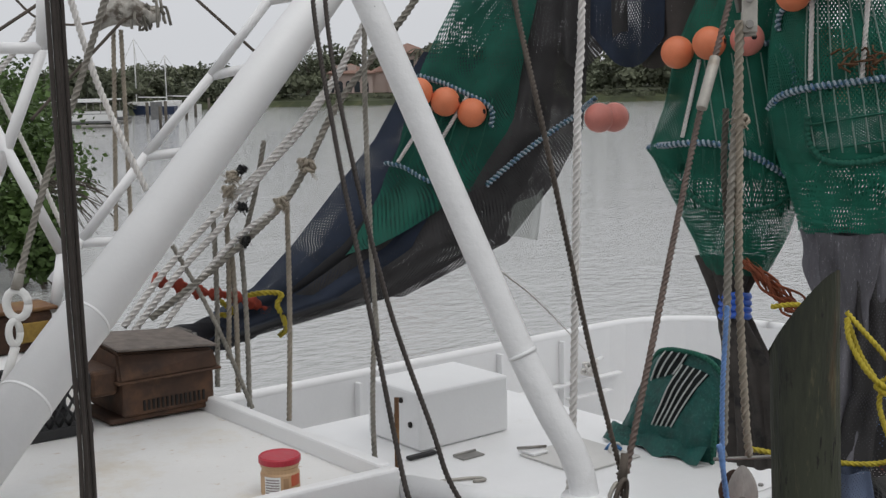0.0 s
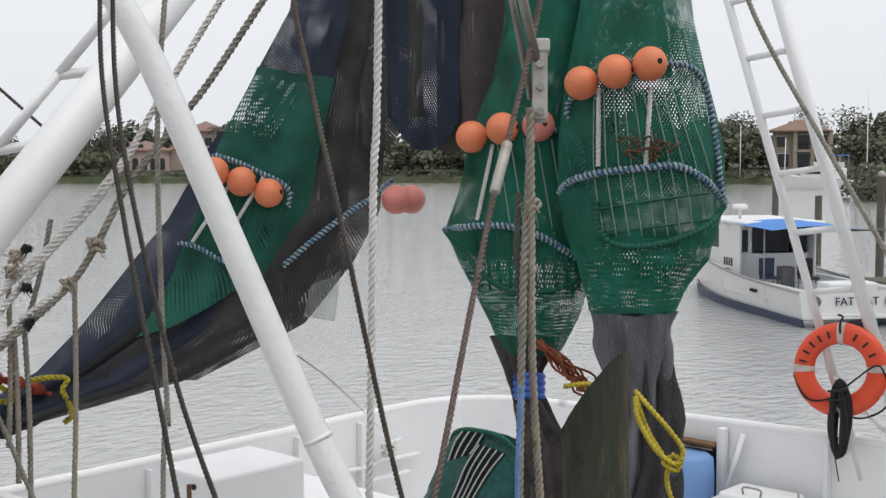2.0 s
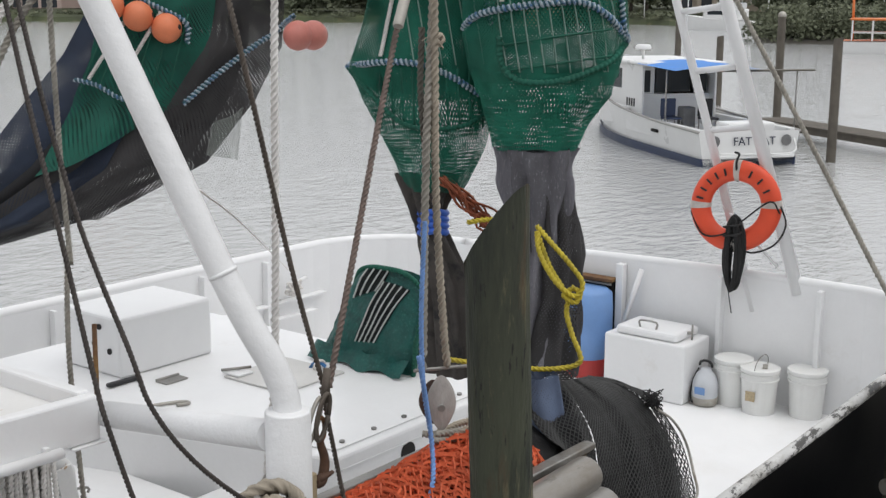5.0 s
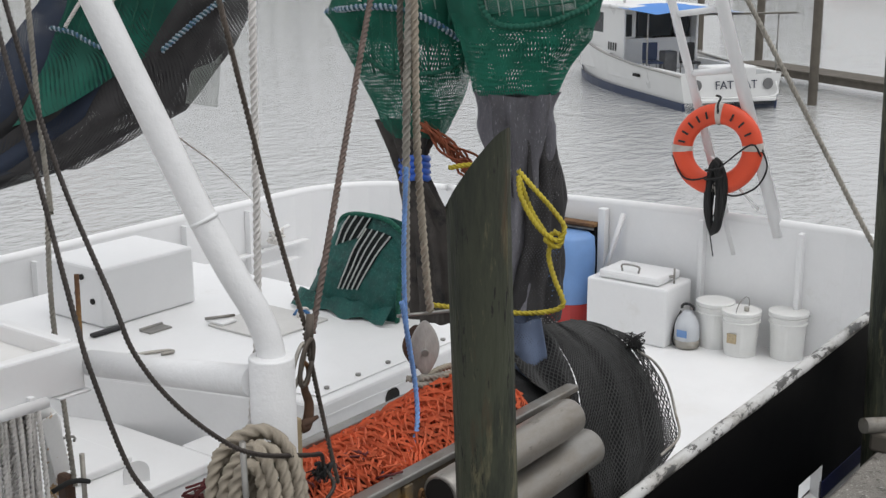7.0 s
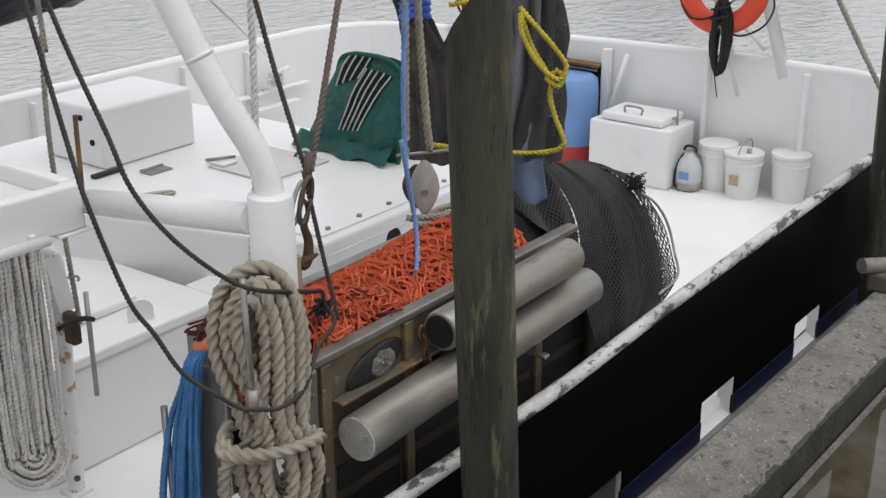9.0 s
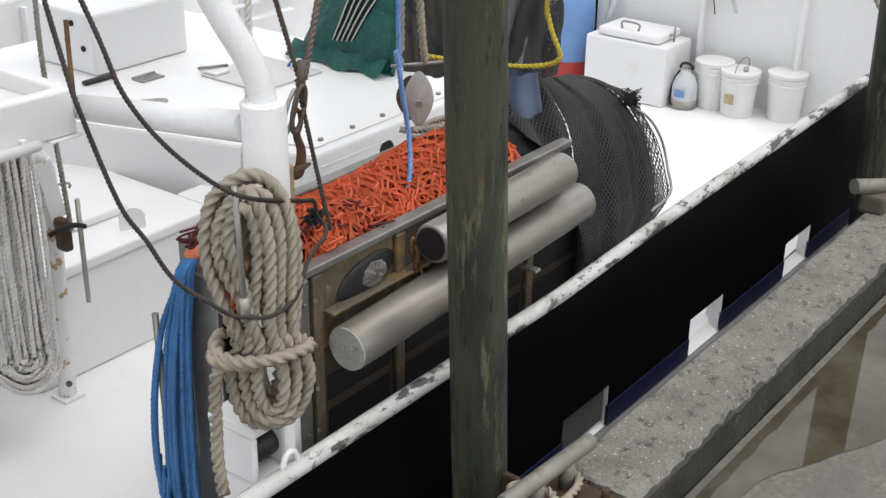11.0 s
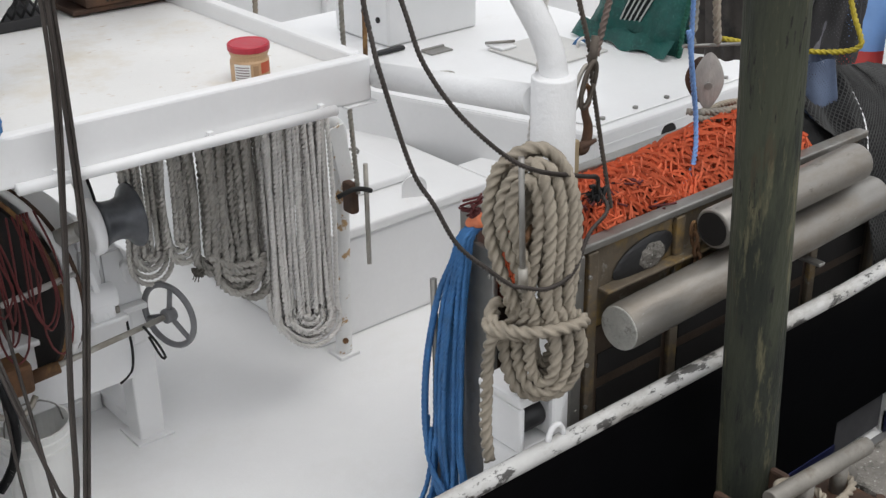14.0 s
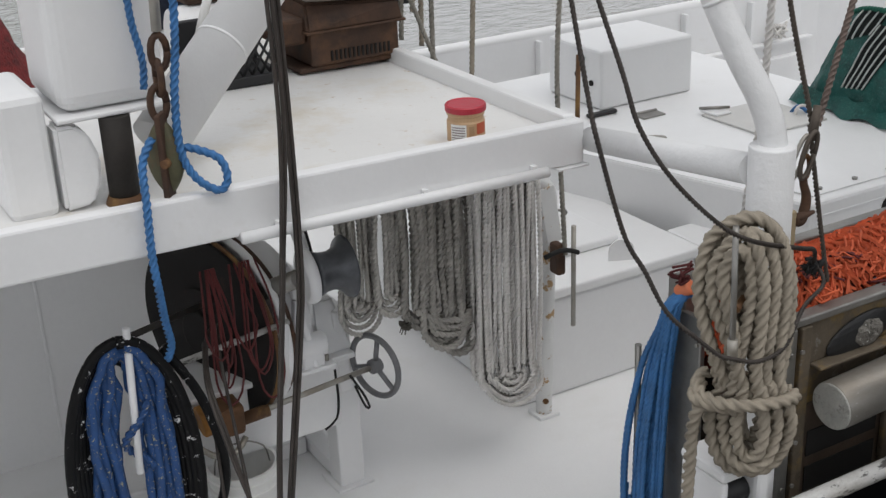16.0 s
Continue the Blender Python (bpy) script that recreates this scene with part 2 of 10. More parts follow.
def part(name, shape, material, parent=None, label="", smooth=False, category="", kind="", group=""):
    """Links a bmesh, or a pair of vertices and faces, as one mesh object under a thing or under a part."""
    me = bpy.data.meshes.new(name)
    if isinstance(shape, bmesh.types.BMesh):
        shape.to_mesh(me)
        shape.free()
    elif isinstance(shape, bpy.types.Mesh):
        bpy.data.meshes.remove(me)
        me = shape
    else:
        me.from_pydata(np.asarray(shape[0], float).tolist(), [], [tuple(int(i) for i in f) for f in shape[1]])
        if len(shape) > 2 and shape[2] is not None:
            layer = me.uv_layers.new(name="UVMap")
            loops = np.empty(len(me.loops), np.int32)
            me.loops.foreach_get("vertex_index", loops)
            layer.data.foreach_set("uv", np.asarray(shape[2], np.float32)[loops].ravel())
    if not me.materials:
        me.materials.append(material)
    if smooth:
        me.polygons.foreach_set("use_smooth", [True] * len(me.polygons))
    me.update()
    ob = new(name, me)
    if parent is not None:
        ob.parent = parent
        if parent.data is None:
            ob.matrix_parent_inverse = Matrix.Translation(-parent.location)
    return tagged(ob, label, category, group, kind)


def box(x0, x1, y0, y1, z0, z1, bevel=0.012, seg=2, bm=None):
    """An upright box with rounded edges."""
    own = bmesh.new()
    bmesh.ops.create_cube(own, size=1.0)
    for v in own.verts:
        v.co = Vector((x0 + (v.co.x + 0.5) * (x1 - x0), y0 + (v.co.y + 0.5) * (y1 - y0), z0 + (v.co.z + 0.5) * (z1 - z0)))
    if bevel > 0:
        bmesh.ops.bevel(own, geom=own.edges[:], offset=min(bevel, 0.45 * min(x1 - x0, y1 - y0, z1 - z0)), segments=seg, affect="EDGES", profile=0.5)
    if bm is None:
        return own
    return merge(bm, own)


def merge(bm, own, m=None):
    me = bpy.data.meshes.new("joined")
    own.to_mesh(me)
    own.free()
    if m is not None:
        me.transform(m)
    bm.from_mesh(me)
    bpy.data.meshes.remove(me)
    return bm


def moved(bm, m):
    bmesh.ops.transform(bm, matrix=m, verts=bm.verts[:])
    return bm


def tilted_box(size, m, bevel=0.01, seg=2):
    a, b, c = (s / 2 for s in size)
    return moved(box(-a, a, -b, b, -c, c, bevel, seg), m)


def cyl(p, q, r, r2=None, n=20, bevel=0.0):
    """A rod from p to q with closed ends."""
    p, q = Vector(p), Vector(q)
    bm = bmesh.new()
    bmesh.ops.create_cone(bm, cap_ends=True, segments=n, radius1=r, radius2=r if r2 is None else r2, depth=(q - p).length)
    if bevel:
        rim = [e for e in bm.edges if len(e.link_faces) == 2 and any(len(f.verts) > 4 for f in e.link_faces)]
        bmesh.ops.bevel(bm, geom=rim, offset=bevel, segments=2, affect="EDGES", profile=0.5)
    for face in bm.faces:
        face.smooth = len(face.verts) == 4
    m = Matrix.Translation((p + q) / 2) @ (q - p).to_track_quat("Z", "Y").to_matrix().to_4x4()
    return moved(bm, m)


def lathe(profile, n=28, at=(0, 0, 0)):
    """A body of revolution from (radius, height) pairs."""
    v, f = [], []
    for r, z in profile:
        for k in range(n):
            a = 2 * math.pi * k / n
            v.append((at[0] + r * math.cos(a), at[1] + r * math.sin(a), at[2] + z))
    for j in range(len(profile) - 1):
        for k in range(n):
            f.append((j * n + k, j * n + (k + 1) % n, (j + 1) * n + (k + 1) % n, (j + 1) * n + k))
    f.append(tuple(range(n - 1, -1, -1)))
    f.append(tuple((len(profile) - 1) * n + k for k in range(n)))
    return v, f


def curve(points, step=0.05):
    """A smooth line through the points, in even small steps."""
    p = np.asarray(points, float)
    if len(p) == 2:
        k = max(2, int(np.linalg.norm(p[1] - p[0]) / step) + 1)
        return p[0] + (p[1] - p[0]) * np.linspace(0, 1, k)[:, None]
    e = np.vstack([2 * p[0] - p[1], p, 2 * p[-1] - p[-2]])
    out = []
    for i in range(1, len(e) - 2):
        k = max(2, int(np.linalg.norm(e[i + 1] - e[i]) / step) + 1)
        s = np.linspace(0, 1, k, endpoint=False)[:, None]
        a, b, c, d = e[i - 1], e[i], e[i + 1], e[i + 2]
        out.append(0.5 * (2 * b + (c - a) * s + (2 * a - 5 * b + 4 * c - d) * s**2 + (3 * b - a - 3 * c + d) * s**3))
    return np.vstack([*out, p[-1:]])


def frames(p):
    t = np.gradient(p, axis=0)
    t /= np.linalg.norm(t, axis=1)[:, None] + 1e-12
    up = np.array([0, 0, 1.0]) if abs(t[0][2]) < 0.9 else np.array([1.0, 0, 0])
    a = np.cross(t[0], up)
    a /= np.linalg.norm(a)
    side = [a]
    for i in range(1, len(p)):
        a = a - t[i] * (a @ t[i])
        a /= np.linalg.norm(a) + 1e-12
        side.append(a)
    side = np.array(side)
    return side, np.cross(t, side)


def sweep(p, r, n=8, twist=0.0, lobes=0, depth=0.16, closed=False):
    """A round bar along a line; with lobes and a twist, a laid rope."""
    p = np.asarray(p, float)
    side, up = frames(p)
    run = np.r_[0, np.cumsum(np.linalg.norm(np.diff(p, axis=0), axis=1))]
    a = np.linspace(0, 2 * math.pi, n, endpoint=False)
    rad = np.broadcast_to(np.asarray(r, float), (len(p),))
    turn = (run / twist * 2 * math.pi if twist else run * 0)[:, None] + a[None]
    rr = rad[:, None] * (1 - depth + depth * np.abs(np.cos(lobes * a / 2))[None] * 1.0 if lobes else np.ones((1, n)))
    v = p[:, None] + (np.cos(turn) * rr)[..., None] * side[:, None] + (np.sin(turn) * rr)[..., None] * up[:, None]
    m = len(p)
    i, k = np.meshgrid(np.arange(m - 1), np.arange(n), indexing="ij")
    f = np.stack([i * n + k, i * n + (k + 1) % n, (i + 1) * n + (k + 1) % n, (i + 1) * n + k], -1).reshape(-1, 4).tolist()
    f += [list(range(n - 1, -1, -1)), [(m - 1) * n + k for k in range(n)]]
    return v.reshape(-1, 3), f


def laid(points, r, step=None):
    """A three-strand rope through the points."""
    step = r * 0.65
    return sweep(curve(points, step), r * 1.06, n=12, twist=r * 5.4, lobes=3, depth=0.5)


def cable(points, r, n=6):
    return sweep(curve(points, max(0.04, r * 4)), r, n=n)


def strands(a, b, r):
    """Thin three-sided bars from each a to each b, as one shape."""
    a, b = np.asarray(a, float), np.asarray(b, float)
    t = b - a
    t /= np.linalg.norm(t, axis=1)[:, None] + 1e-9
    ref = np.where(np.abs(t[:, 2:]) < 0.9, [[0, 0, 1.0]], [[1.0, 0, 0]])
    s = np.cross(t, ref)
    s /= np.linalg.norm(s, axis=1)[:, None] + 1e-9
    u = np.cross(t, s)
    ring = [s * math.cos(x) + u * math.sin(x) for x in (0.3, 2.4, 4.5)]
    v = np.stack([a + r * w for w in ring] + [b + r * w for w in ring], 1)
    base = np.arange(len(a))[:, None] * 6
    f = np.concatenate([base + [0, 1, 4, 3], base + [1, 2, 5, 4], base + [2, 0, 3, 5]], 0)
    return v.reshape(-1, 3), f


def sheet(fn, nu, nv, su=1.0, sv=1.0, wrap=False):
    """A grid over fn(u, v) with UV in metres."""
    u, v = np.meshgrid(np.linspace(0, 1, nu), np.linspace(0, 1, nv), indexing="ij")
    p = np.array([fn(a, b) for a, b in zip(u.ravel(), v.ravel())])
    uv = np.stack([u.ravel() * su, v.ravel() * sv], -1)
    i, k = np.meshgrid(np.arange(nu - 1), np.arange(nv - 1), indexing="ij")
    f = np.stack([i * nv + k, (i + 1) * nv + k, (i + 1) * nv + k + 1, i * nv + k + 1], -1).reshape(-1, 4)
    return p, f, uv


def wob(x, y, z, s=1.0):
    return noise.noise(Vector((x * s, y * s, z * s)))


def lerp(a, b, s):
    return tuple(x + (y - x) * s for x, y in zip(a, b))

# ---- water, quay and ground ----
DECK_Z, RAIL_Z = 0.78, 1.73
water_mat, n, l, p = nodes_of("river_water")
p.inputs["Base Color"].default_value = (0.40, 0.403, 0.395, 1)
p.inputs["Roughness"].default_value = 0.03
p.inputs["IOR"].default_value = 1.9
ripple = noise_node(n, l, 2.6, 4.0, (1.0, 1.5, 1.0), 0.62)
swell = noise_node(n, l, 0.22, 2.0, (1.0, 1.7, 1.0))
add = n.new("ShaderNodeMath")
add.operation = "ADD"
l.new(ripple, add.inputs[0])
l.new(swell, add.inputs[1])
b = n.new("ShaderNodeBump")
b.inputs["Strength"].default_value, b.inputs["Distance"].default_value = 1.0, 0.06
l.new(add.outputs["Value"], b.inputs["Height"])
l.new(b.outputs["Normal"], p.inputs["Normal"])
R = 2500.0
part("water", ([(-R, -R, 0), (R, -R, 0), (R, R, 0), (-R, R, 0)], [(0, 1, 2, 3)]), water_mat, None, "grey rippled river water under an overcast sky", category="water", kind="structure")

wet, n, l, p = nodes_of("wet_concrete")
spots = noise_node(n, l, 0.9, 4.0)
fine = noise_node(n, l, 40.0, 4.0)
c = mix_node(n, l, ramp_node(n, l, fine, 0.3, 0.7), (0.10, 0.09, 0.076), (0.19, 0.175, 0.155))
c = mix_node(n, l, ramp_node(n, l, spots, 0.45, 0.6), c, (0.085, 0.078, 0.068))
l.new(c, p.inputs["Base Color"])
l.new(ramp_node(n, l, spots, 0.47, 0.56, (0.8, 0.8, 0.8, 1), (0.45, 0.45, 0.45, 1)), p.inputs["Roughness"])
part("ground", ([(-60, -80, 1.09), (60, -80, 1.09), (60, 1.70, 1.09), (-60, 1.70, 1.09)], [(0, 1, 2, 3)]), wet, None, "wet stained concrete quay surface with shallow puddles", category="ground", kind="structure")

quay = thing("quay_wall", "rough shell-concrete quay edge beam with worn dark arris", "quay", (3.5, 1.9, 0), kind="structure")


def rough_beam(x0, x1, y0, y1, z0, z1, nx):
    """A cast beam with worn, uneven edges."""
    v, f = [], []
    prof = [(y0, z0), (y0, z1 - 0.035), (y0 + 0.03, z1), ((y0 + y1) / 2, z1 + 0.004), (y1 - 0.03, z1), (y1, z1 - 0.03), (y1, z0)]
    for i in range(nx + 1):
        x = x0 + (x1 - x0) * i / nx
        for j, (y, z) in enumerate(prof):
            w = 0.007 if 0 < j < 6 else 0.0
            v.append((x, y + w * wob(x * 4, j * 2.1, 0.3), z + w * 0.6 * wob(x * 5, j * 3.7, 4.1)))
    k = len(prof)
    for i in range(nx):
        for j in range(k - 1):
            f.append((i * k + j, (i + 1) * k + j, (i + 1) * k + j + 1, i * k + j + 1))
    f += [tuple(range(k)), tuple(nx * k + j for j in range(k - 1, -1, -1))]
    return v, f


for x0, x1 in ((3.54, 6.9), (6.915, 14.0)):
    part("edge_beam", rough_beam(x0, x1, 1.72, 2.07, 0.7, 1.29, 150), CONCRETE, quay)
fv, ff = [], []
for i in range(240):
    x = 3.55 + 10.4 * i / 239
    y = 1.708
    top = 1.262 + 0.02 * wob(x * 7, 1.0, 2.0) + 0.012 * wob(x * 23, 4.0, 2.0)
    for k in range(5):
        q = k / 4
        fv.append((x, y + 0.008 * wob(x * 6, q * 3, 7), 0.9 + (top - 0.9) * q))
    fv.append((x, y + 0.05, top + 0.004))
for i in range(239):
    for k in range(5):
        ff.append((i * 6 + k, (i + 1) * 6 + k, (i + 1) * 6 + k + 1, i * 6 + k + 1))
part("beam_face", (fv, ff), SHADED_ALGAE, quay, "wet algae-stained front face of the edge beam, darkened for its shade")
puddle_mat, n, l, p = nodes_of("puddle_water")
l.new(mix_node(n, l, ramp_node(n, l, noise_node(n, l, 3.0, 4.0), 0.35, 0.7), (0.04, 0.03, 0.014), (0.09, 0.08, 0.06)), p.inputs["Base Color"])
p.inputs["Roughness"].default_value = 0.03
p.inputs["IOR"].default_value = 1.5
pv, pf = [], []
for i in range(60):
    x = 3.40 + 6.0 * i / 59
    edge = float(np.interp(x, [3.4, 3.77, 4.05, 4.29, 4.53, 4.75, 5.4, 6.5, 9.4], [1.6, 1.56, 1.52, 1.51, 1.37, 1.25, 1.05, 0.9, 0.7])) + 0.03 * wob(x * 3, 0.5, 8) + 0.012 * wob(x * 13, 0.5, 3)
    pv += [(x, edge, 1.094), (x, 1.665 + 0.012 * wob(x * 5, 2.0, 2), 1.094)]
for i in range(59):
    pf.append((2 * i, 2 * i + 2, 2 * i + 3, 2 * i + 1))
part("puddle", (pv, pf), puddle_mat, None, "shallow brown rain puddle along the quay edge beam", category="puddle", kind="structure")
part("retaining_wall", box(-40, 40, 1.74, 2.0, -1.0, 0.7, 0), CONCRETE, quay)
part("low_footing", box(-40, 3.53, 1.71, 2.06, 0.6, 1.10, 0.02), CONCRETE, quay)

# ---- the trawler's hull ----
boat = thing("hull", "black steel trawler hull with white bulwarks and chipped rail", "hull", (3, 5.3, 0), kind="structure")
SB, PT, ST = 2.47, 8.2, 9.5
PORTS = ((4.25, 4.66), (5.51, 5.90), (6.75, 7.13), (7.98, 8.35))


def outline():
    pts = [(-9.5, 5.35), (-8.6, 4.3), (-7.0, 3.2), (-5.0, 2.6), (-3.5, SB)]
    xs = sorted({-2.0, 0.0, 1.0, 2.0, 3.0, 4.0, 5.0, 6.0, 7.5, 8.6, *[x for pr in PORTS for x in pr]})
    pts += [(x, SB) for x in xs]
    for k in range(1, 9):
        a = k / 8 * math.pi / 2
        pts.append((8.6 + 0.9 * math.sin(a), SB + 0.9 - 0.9 * math.cos(a)))
    pts += [(ST, 4.6), (ST + 0.03, 5.8), (ST, 7.0)]
    for k in range(0, 9):
        a = k / 8 * math.pi / 2
        pts.append((ST - 1.1 + 1.1 * math.cos(a), PT - 1.1 + 1.1 * math.sin(a)))
    pts += [(x, PT) for x in (7.5, 6, 4.5, 3, 1, -1, -3)] + [(-5.0, 8.0), (-7.0, 7.4), (-8.6, 6.4)]
    return pts


LINE = outline()


def rail_height(x, y):
    sheer = np.interp(x, (2.0, 4.2, 5.2, 6.6, 7.75, 8.4, 9.0), (1.64, 1.64, 1.685, 1.71, 1.745, 1.775, 1.80)) if y < 4 else RAIL_Z + 0.07
    quarter = min(1, max(0, (x - 8.3) / 0.9)) * min(1, max(0, (7.2 - y) / 2.4))
    return float(sheer) + 0.1 * quarter + 0.1 * max(0, (-x - 1) / 6)


def deck_height(x):
    """The working deck rises towards the stern."""
    return DECK_Z + 0.08 * min(1, max(0, (x - 6.5) / 2.3))


def inset(pts, d):
    out = []
    for i, (x, y) in enumerate(pts):
        a, b = Vector(pts[i - 1]), Vector(pts[(i + 1) % len(pts)])
        t = (b - a).normalized()
        out.append((x - t.y * d, y + t.x * d))
    return out


INNER = inset(LINE, 0.07)
outer, inner, jamb = ([], []), ([], []), ([], [])


def quad(store, a, b, c, d):
    k = len(store[0])
    store[0].extend([a, b, c, d])
    store[1].append((k, k + 1, k + 2, k + 3))


for i in range(len(LINE)):
    j = (i + 1) % len(LINE)
    (ax, ay), (bx, by), (cx, cy), (dx, dy) = LINE[i], LINE[j], INNER[i], INNER[j]
    za, zb = rail_height(ax, ay), rail_height(bx, by)
    port = ay == SB and by == SB and any(abs(ax - p0) < 1e-6 for p0, _ in PORTS)
    if port:
        t, u = 0.985, DECK_Z - 0.04
        quad(outer, (ax, ay, t), (bx, by, t), (bx, by, zb), (ax, ay, za))
        quad(outer, (ax, ay, -0.7), (bx, by, -0.7), (bx, by, u), (ax, ay, u))
        quad(inner, (dx, dy, t), (cx, cy, t), (cx, cy, za), (dx, dy, zb))
        quad(jamb, (ax, ay, u), (ax, ay, t), (cx, cy, t), (cx, cy, u))
        quad(jamb, (bx, by, t), (bx, by, u), (dx, dy, u), (dx, dy, t))
        quad(jamb, (ax, ay, t), (bx, by, t), (dx, dy, t), (cx, cy, t))
        quad(jamb, (ax, ay, u), (cx, cy, DECK_Z + 0.004), (dx, dy, DECK_Z + 0.004), (bx, by, u))
    else:
        quad(outer, (ax, ay, -0.7), (bx, by, -0.7), (bx, by, zb), (ax, ay, za))
        quad(inner, (dx, dy, DECK_Z - 0.05), (cx, cy, DECK_Z - 0.05), (cx, cy, za), (dx, dy, zb))
part("hull_side", outer, BLACK, boat, "glossy black painted hull plating")
part("bulwark", inner, WHITE, boat, "white painted inner bulwark")
part("freeing_port_lining", jamb, WHITE, boat)
ring = [(x, y, rail_height(x, y)) for x, y in inset(LINE, 0.03)]
near_rail = [q for q in ring if q[1] < SB + 0.05]
k0 = max(i for i, q in enumerate(ring) if q[1] < SB + 0.05)
part("cap_rail", sweep(curve(near_rail, 0.08), 0.034, 14), CAP, boat, "chipped white rounded cap rail", smooth=True)
part("cap_rail", sweep(curve(ring[k0:] + ring[:5], 0.12), 0.044, 12), WHITE, boat, "white rounded cap rail", smooth=True)
side = [(x, y - 0.012, 0.0) for x, y in LINE if y == SB]
ends = [-3.5] + [q for pr in PORTS for q in pr] + [8.6]
for x0, x1 in zip(ends[::2], ends[1::2]):
    part("blue_stripe", box(x0, x1, SB - 0.006, SB + 0.01, 0.757, 0.87, 0), BLUE_PAINT, boat)
# plate added over the first port, its grey standing for the shade inside
part("port_flap", box(PORTS[0][0] + 0.01, PORTS[0][1] - 0.01, SB + 0.02, SB + 0.032, DECK_Z + 0.006, 0.98, 0.004), surface("shaded_port_grey", (0.10, 0.10, 0.105), 0.6, vary=0.3, scale=6), boat, "grey plate added across the freeing port, coloured for its shade")
part("rub_strake", sweep(curve([(-3.5, SB - 0.01, 0.7), (8.6, SB - 0.01, 0.7)], 1.0), 0.05, 10), STRAKE, boat, smooth=True)
fore_pts = [(x, y) for x, y in INNER if x <= 6.5 and y < 4] + [(6.5, SB + 0.07)]
aft_pts = [(6.5, SB + 0.07)] + [(x, y) for x, y in INNER if x > 6.5] + [(6.5, PT - 0.07)]
fore_pts += [(6.5, PT - 0.07)] + [(x, y) for x, y in INNER[5:] if x <= 6.5 and y >= 4] + INNER[:2]
deck_pts = [(x, y, DECK_Z) for x, y in fore_pts] + [(x, y, deck_height(x)) for x, y in aft_pts]
deck_faces = [tuple(range(len(fore_pts))), tuple(range(len(fore_pts), len(deck_pts)))]
part("deck", (deck_pts, deck_faces), DECK, None, "white painted steel working deck, worn and slightly soiled", category="deck", kind="structure")

# ---- deckhouse, canopy, hatches ----
canopy = thing("winch_canopy", "white painted steel canopy roof with raised lip and rust stains", "canopy", (0, 4.0, 2.4))
part("roof_plate", box(-4.0, 2.80, 4.0, 6.6, 2.50, 2.545, 0.004), ROOF, canopy, "scuffed white roof plate with tan stains")
part("side_fascia", box(-4.0, 2.86, 3.93, 3.99, 2.425, 2.612, 0.012), WHITE, canopy)
part("end_fascia", box(2.80, 2.86, 3.992, 6.6, 2.425, 2.62, 0.012), WHITE, canopy)
part("far_fascia", box(-4.0, 2.80, 6.605, 6.65, 2.385, 2.605, 0.012), WHITE, canopy)
part("corner_plate", box(2.72, 2.875, 3.915, 3.985, 2.414, 2.424, 0.003), WHITE, canopy)
part("grab_pipe", sweep(curve([(1.35, 3.905, 2.43), (2.66, 3.905, 2.43)], 0.5), 0.022, 10), WHITE, canopy, smooth=True)
for x in (1.5, 2.1, 2.6):
    part("pipe_bracket", box(x - 0.012, x + 0.012, 3.905, 3.93, 2.42, 2.465, 0.003), WHITE, canopy)

for ob in canopy.children:
    for v in ob.data.vertices:
        v.co.z += 0.022 * (2.86 - v.co.x) + 0.008

house = thing("deckhouse", "white painted steel deckhouse wall with weld seams", "deckhouse", (-1, 5.3, DECK_Z))
part("side_wall", box(-6.0, 1.75, 5.72, 5.78, DECK_Z, 2.5, 0), WHITE, house)
part("aft_wall", box(1.752, 1.80, 5.72, 6.3, DECK_Z, 2.5, 0), WHITE, house)
part("weld_seam", box(0.94, 0.955, 5.714, 5.7195, DECK_Z, 2.5, 0.002), WHITE, house)
part("far_wall", box(-6.0, 1.75, 6.3, 6.35, DECK_Z, 2.5, 0), WHITE, house)



def slab(outline_xy, z0, z1, bevel=0.015):
    """An upright prism over a plan outline, with rounded edges."""
    bm = bmesh.new()
    low = [bm.verts.new((x, y, z0)) for x, y in outline_xy]
    high = [bm.verts.new((x, y, z1)) for x, y in outline_xy]
    k = len(low)
    bm.faces.new(low[::-1])
    bm.faces.new(high)
    for i in range(k):
        bm.faces.new((low[i], low[(i + 1) % k], high[(i + 1) % k], high[i]))
    bmesh.ops.bevel(bm, geom=bm.edges[:], offset=bevel, segments=2, affect="EDGES", profile=0.5)
    return bm


HATCH_Z = 1.70
hatch = thing("fish_hold_hatch", "raised white fish hold coaming with flush bolted lid", "hatch", (5.4, 5.7, DECK_Z))
part("coaming", slab([(4.70, 4.40), (6.42, 4.40), (6.42, 7.5), (3.70, 7.5), (4.22, 5.9)], DECK_Z, HATCH_Z - 0.012, 0.02), WHITE, hatch)
part("cover", slab([(4.78, 4.47), (6.36, 4.47), (6.36, 7.3), (3.95, 7.3), (4.33, 5.95)], HATCH_Z - 0.011, HATCH_Z, 0.005), WHITE, hatch, "white steel cover with bolted rim")
part("drain_hole", cyl((5.31, 4.402, 1.545), (5.31, 4.394, 1.545), 0.062, n=24), DARK, hatch, "round black opening")
part("rim_strip", box(4.74, 6.38, 4.394, 4.399, HATCH_Z - 0.10, HATCH_Z - 0.088, 0.002), WHITE, hatch)
for k in range(6):
    part("bolt", cyl((4.88 + k * 0.27, 4.52, HATCH_Z), (4.88 + k * 0.27, 4.52, HATCH_Z + 0.013), 0.016, n=8), STEEL, hatch)
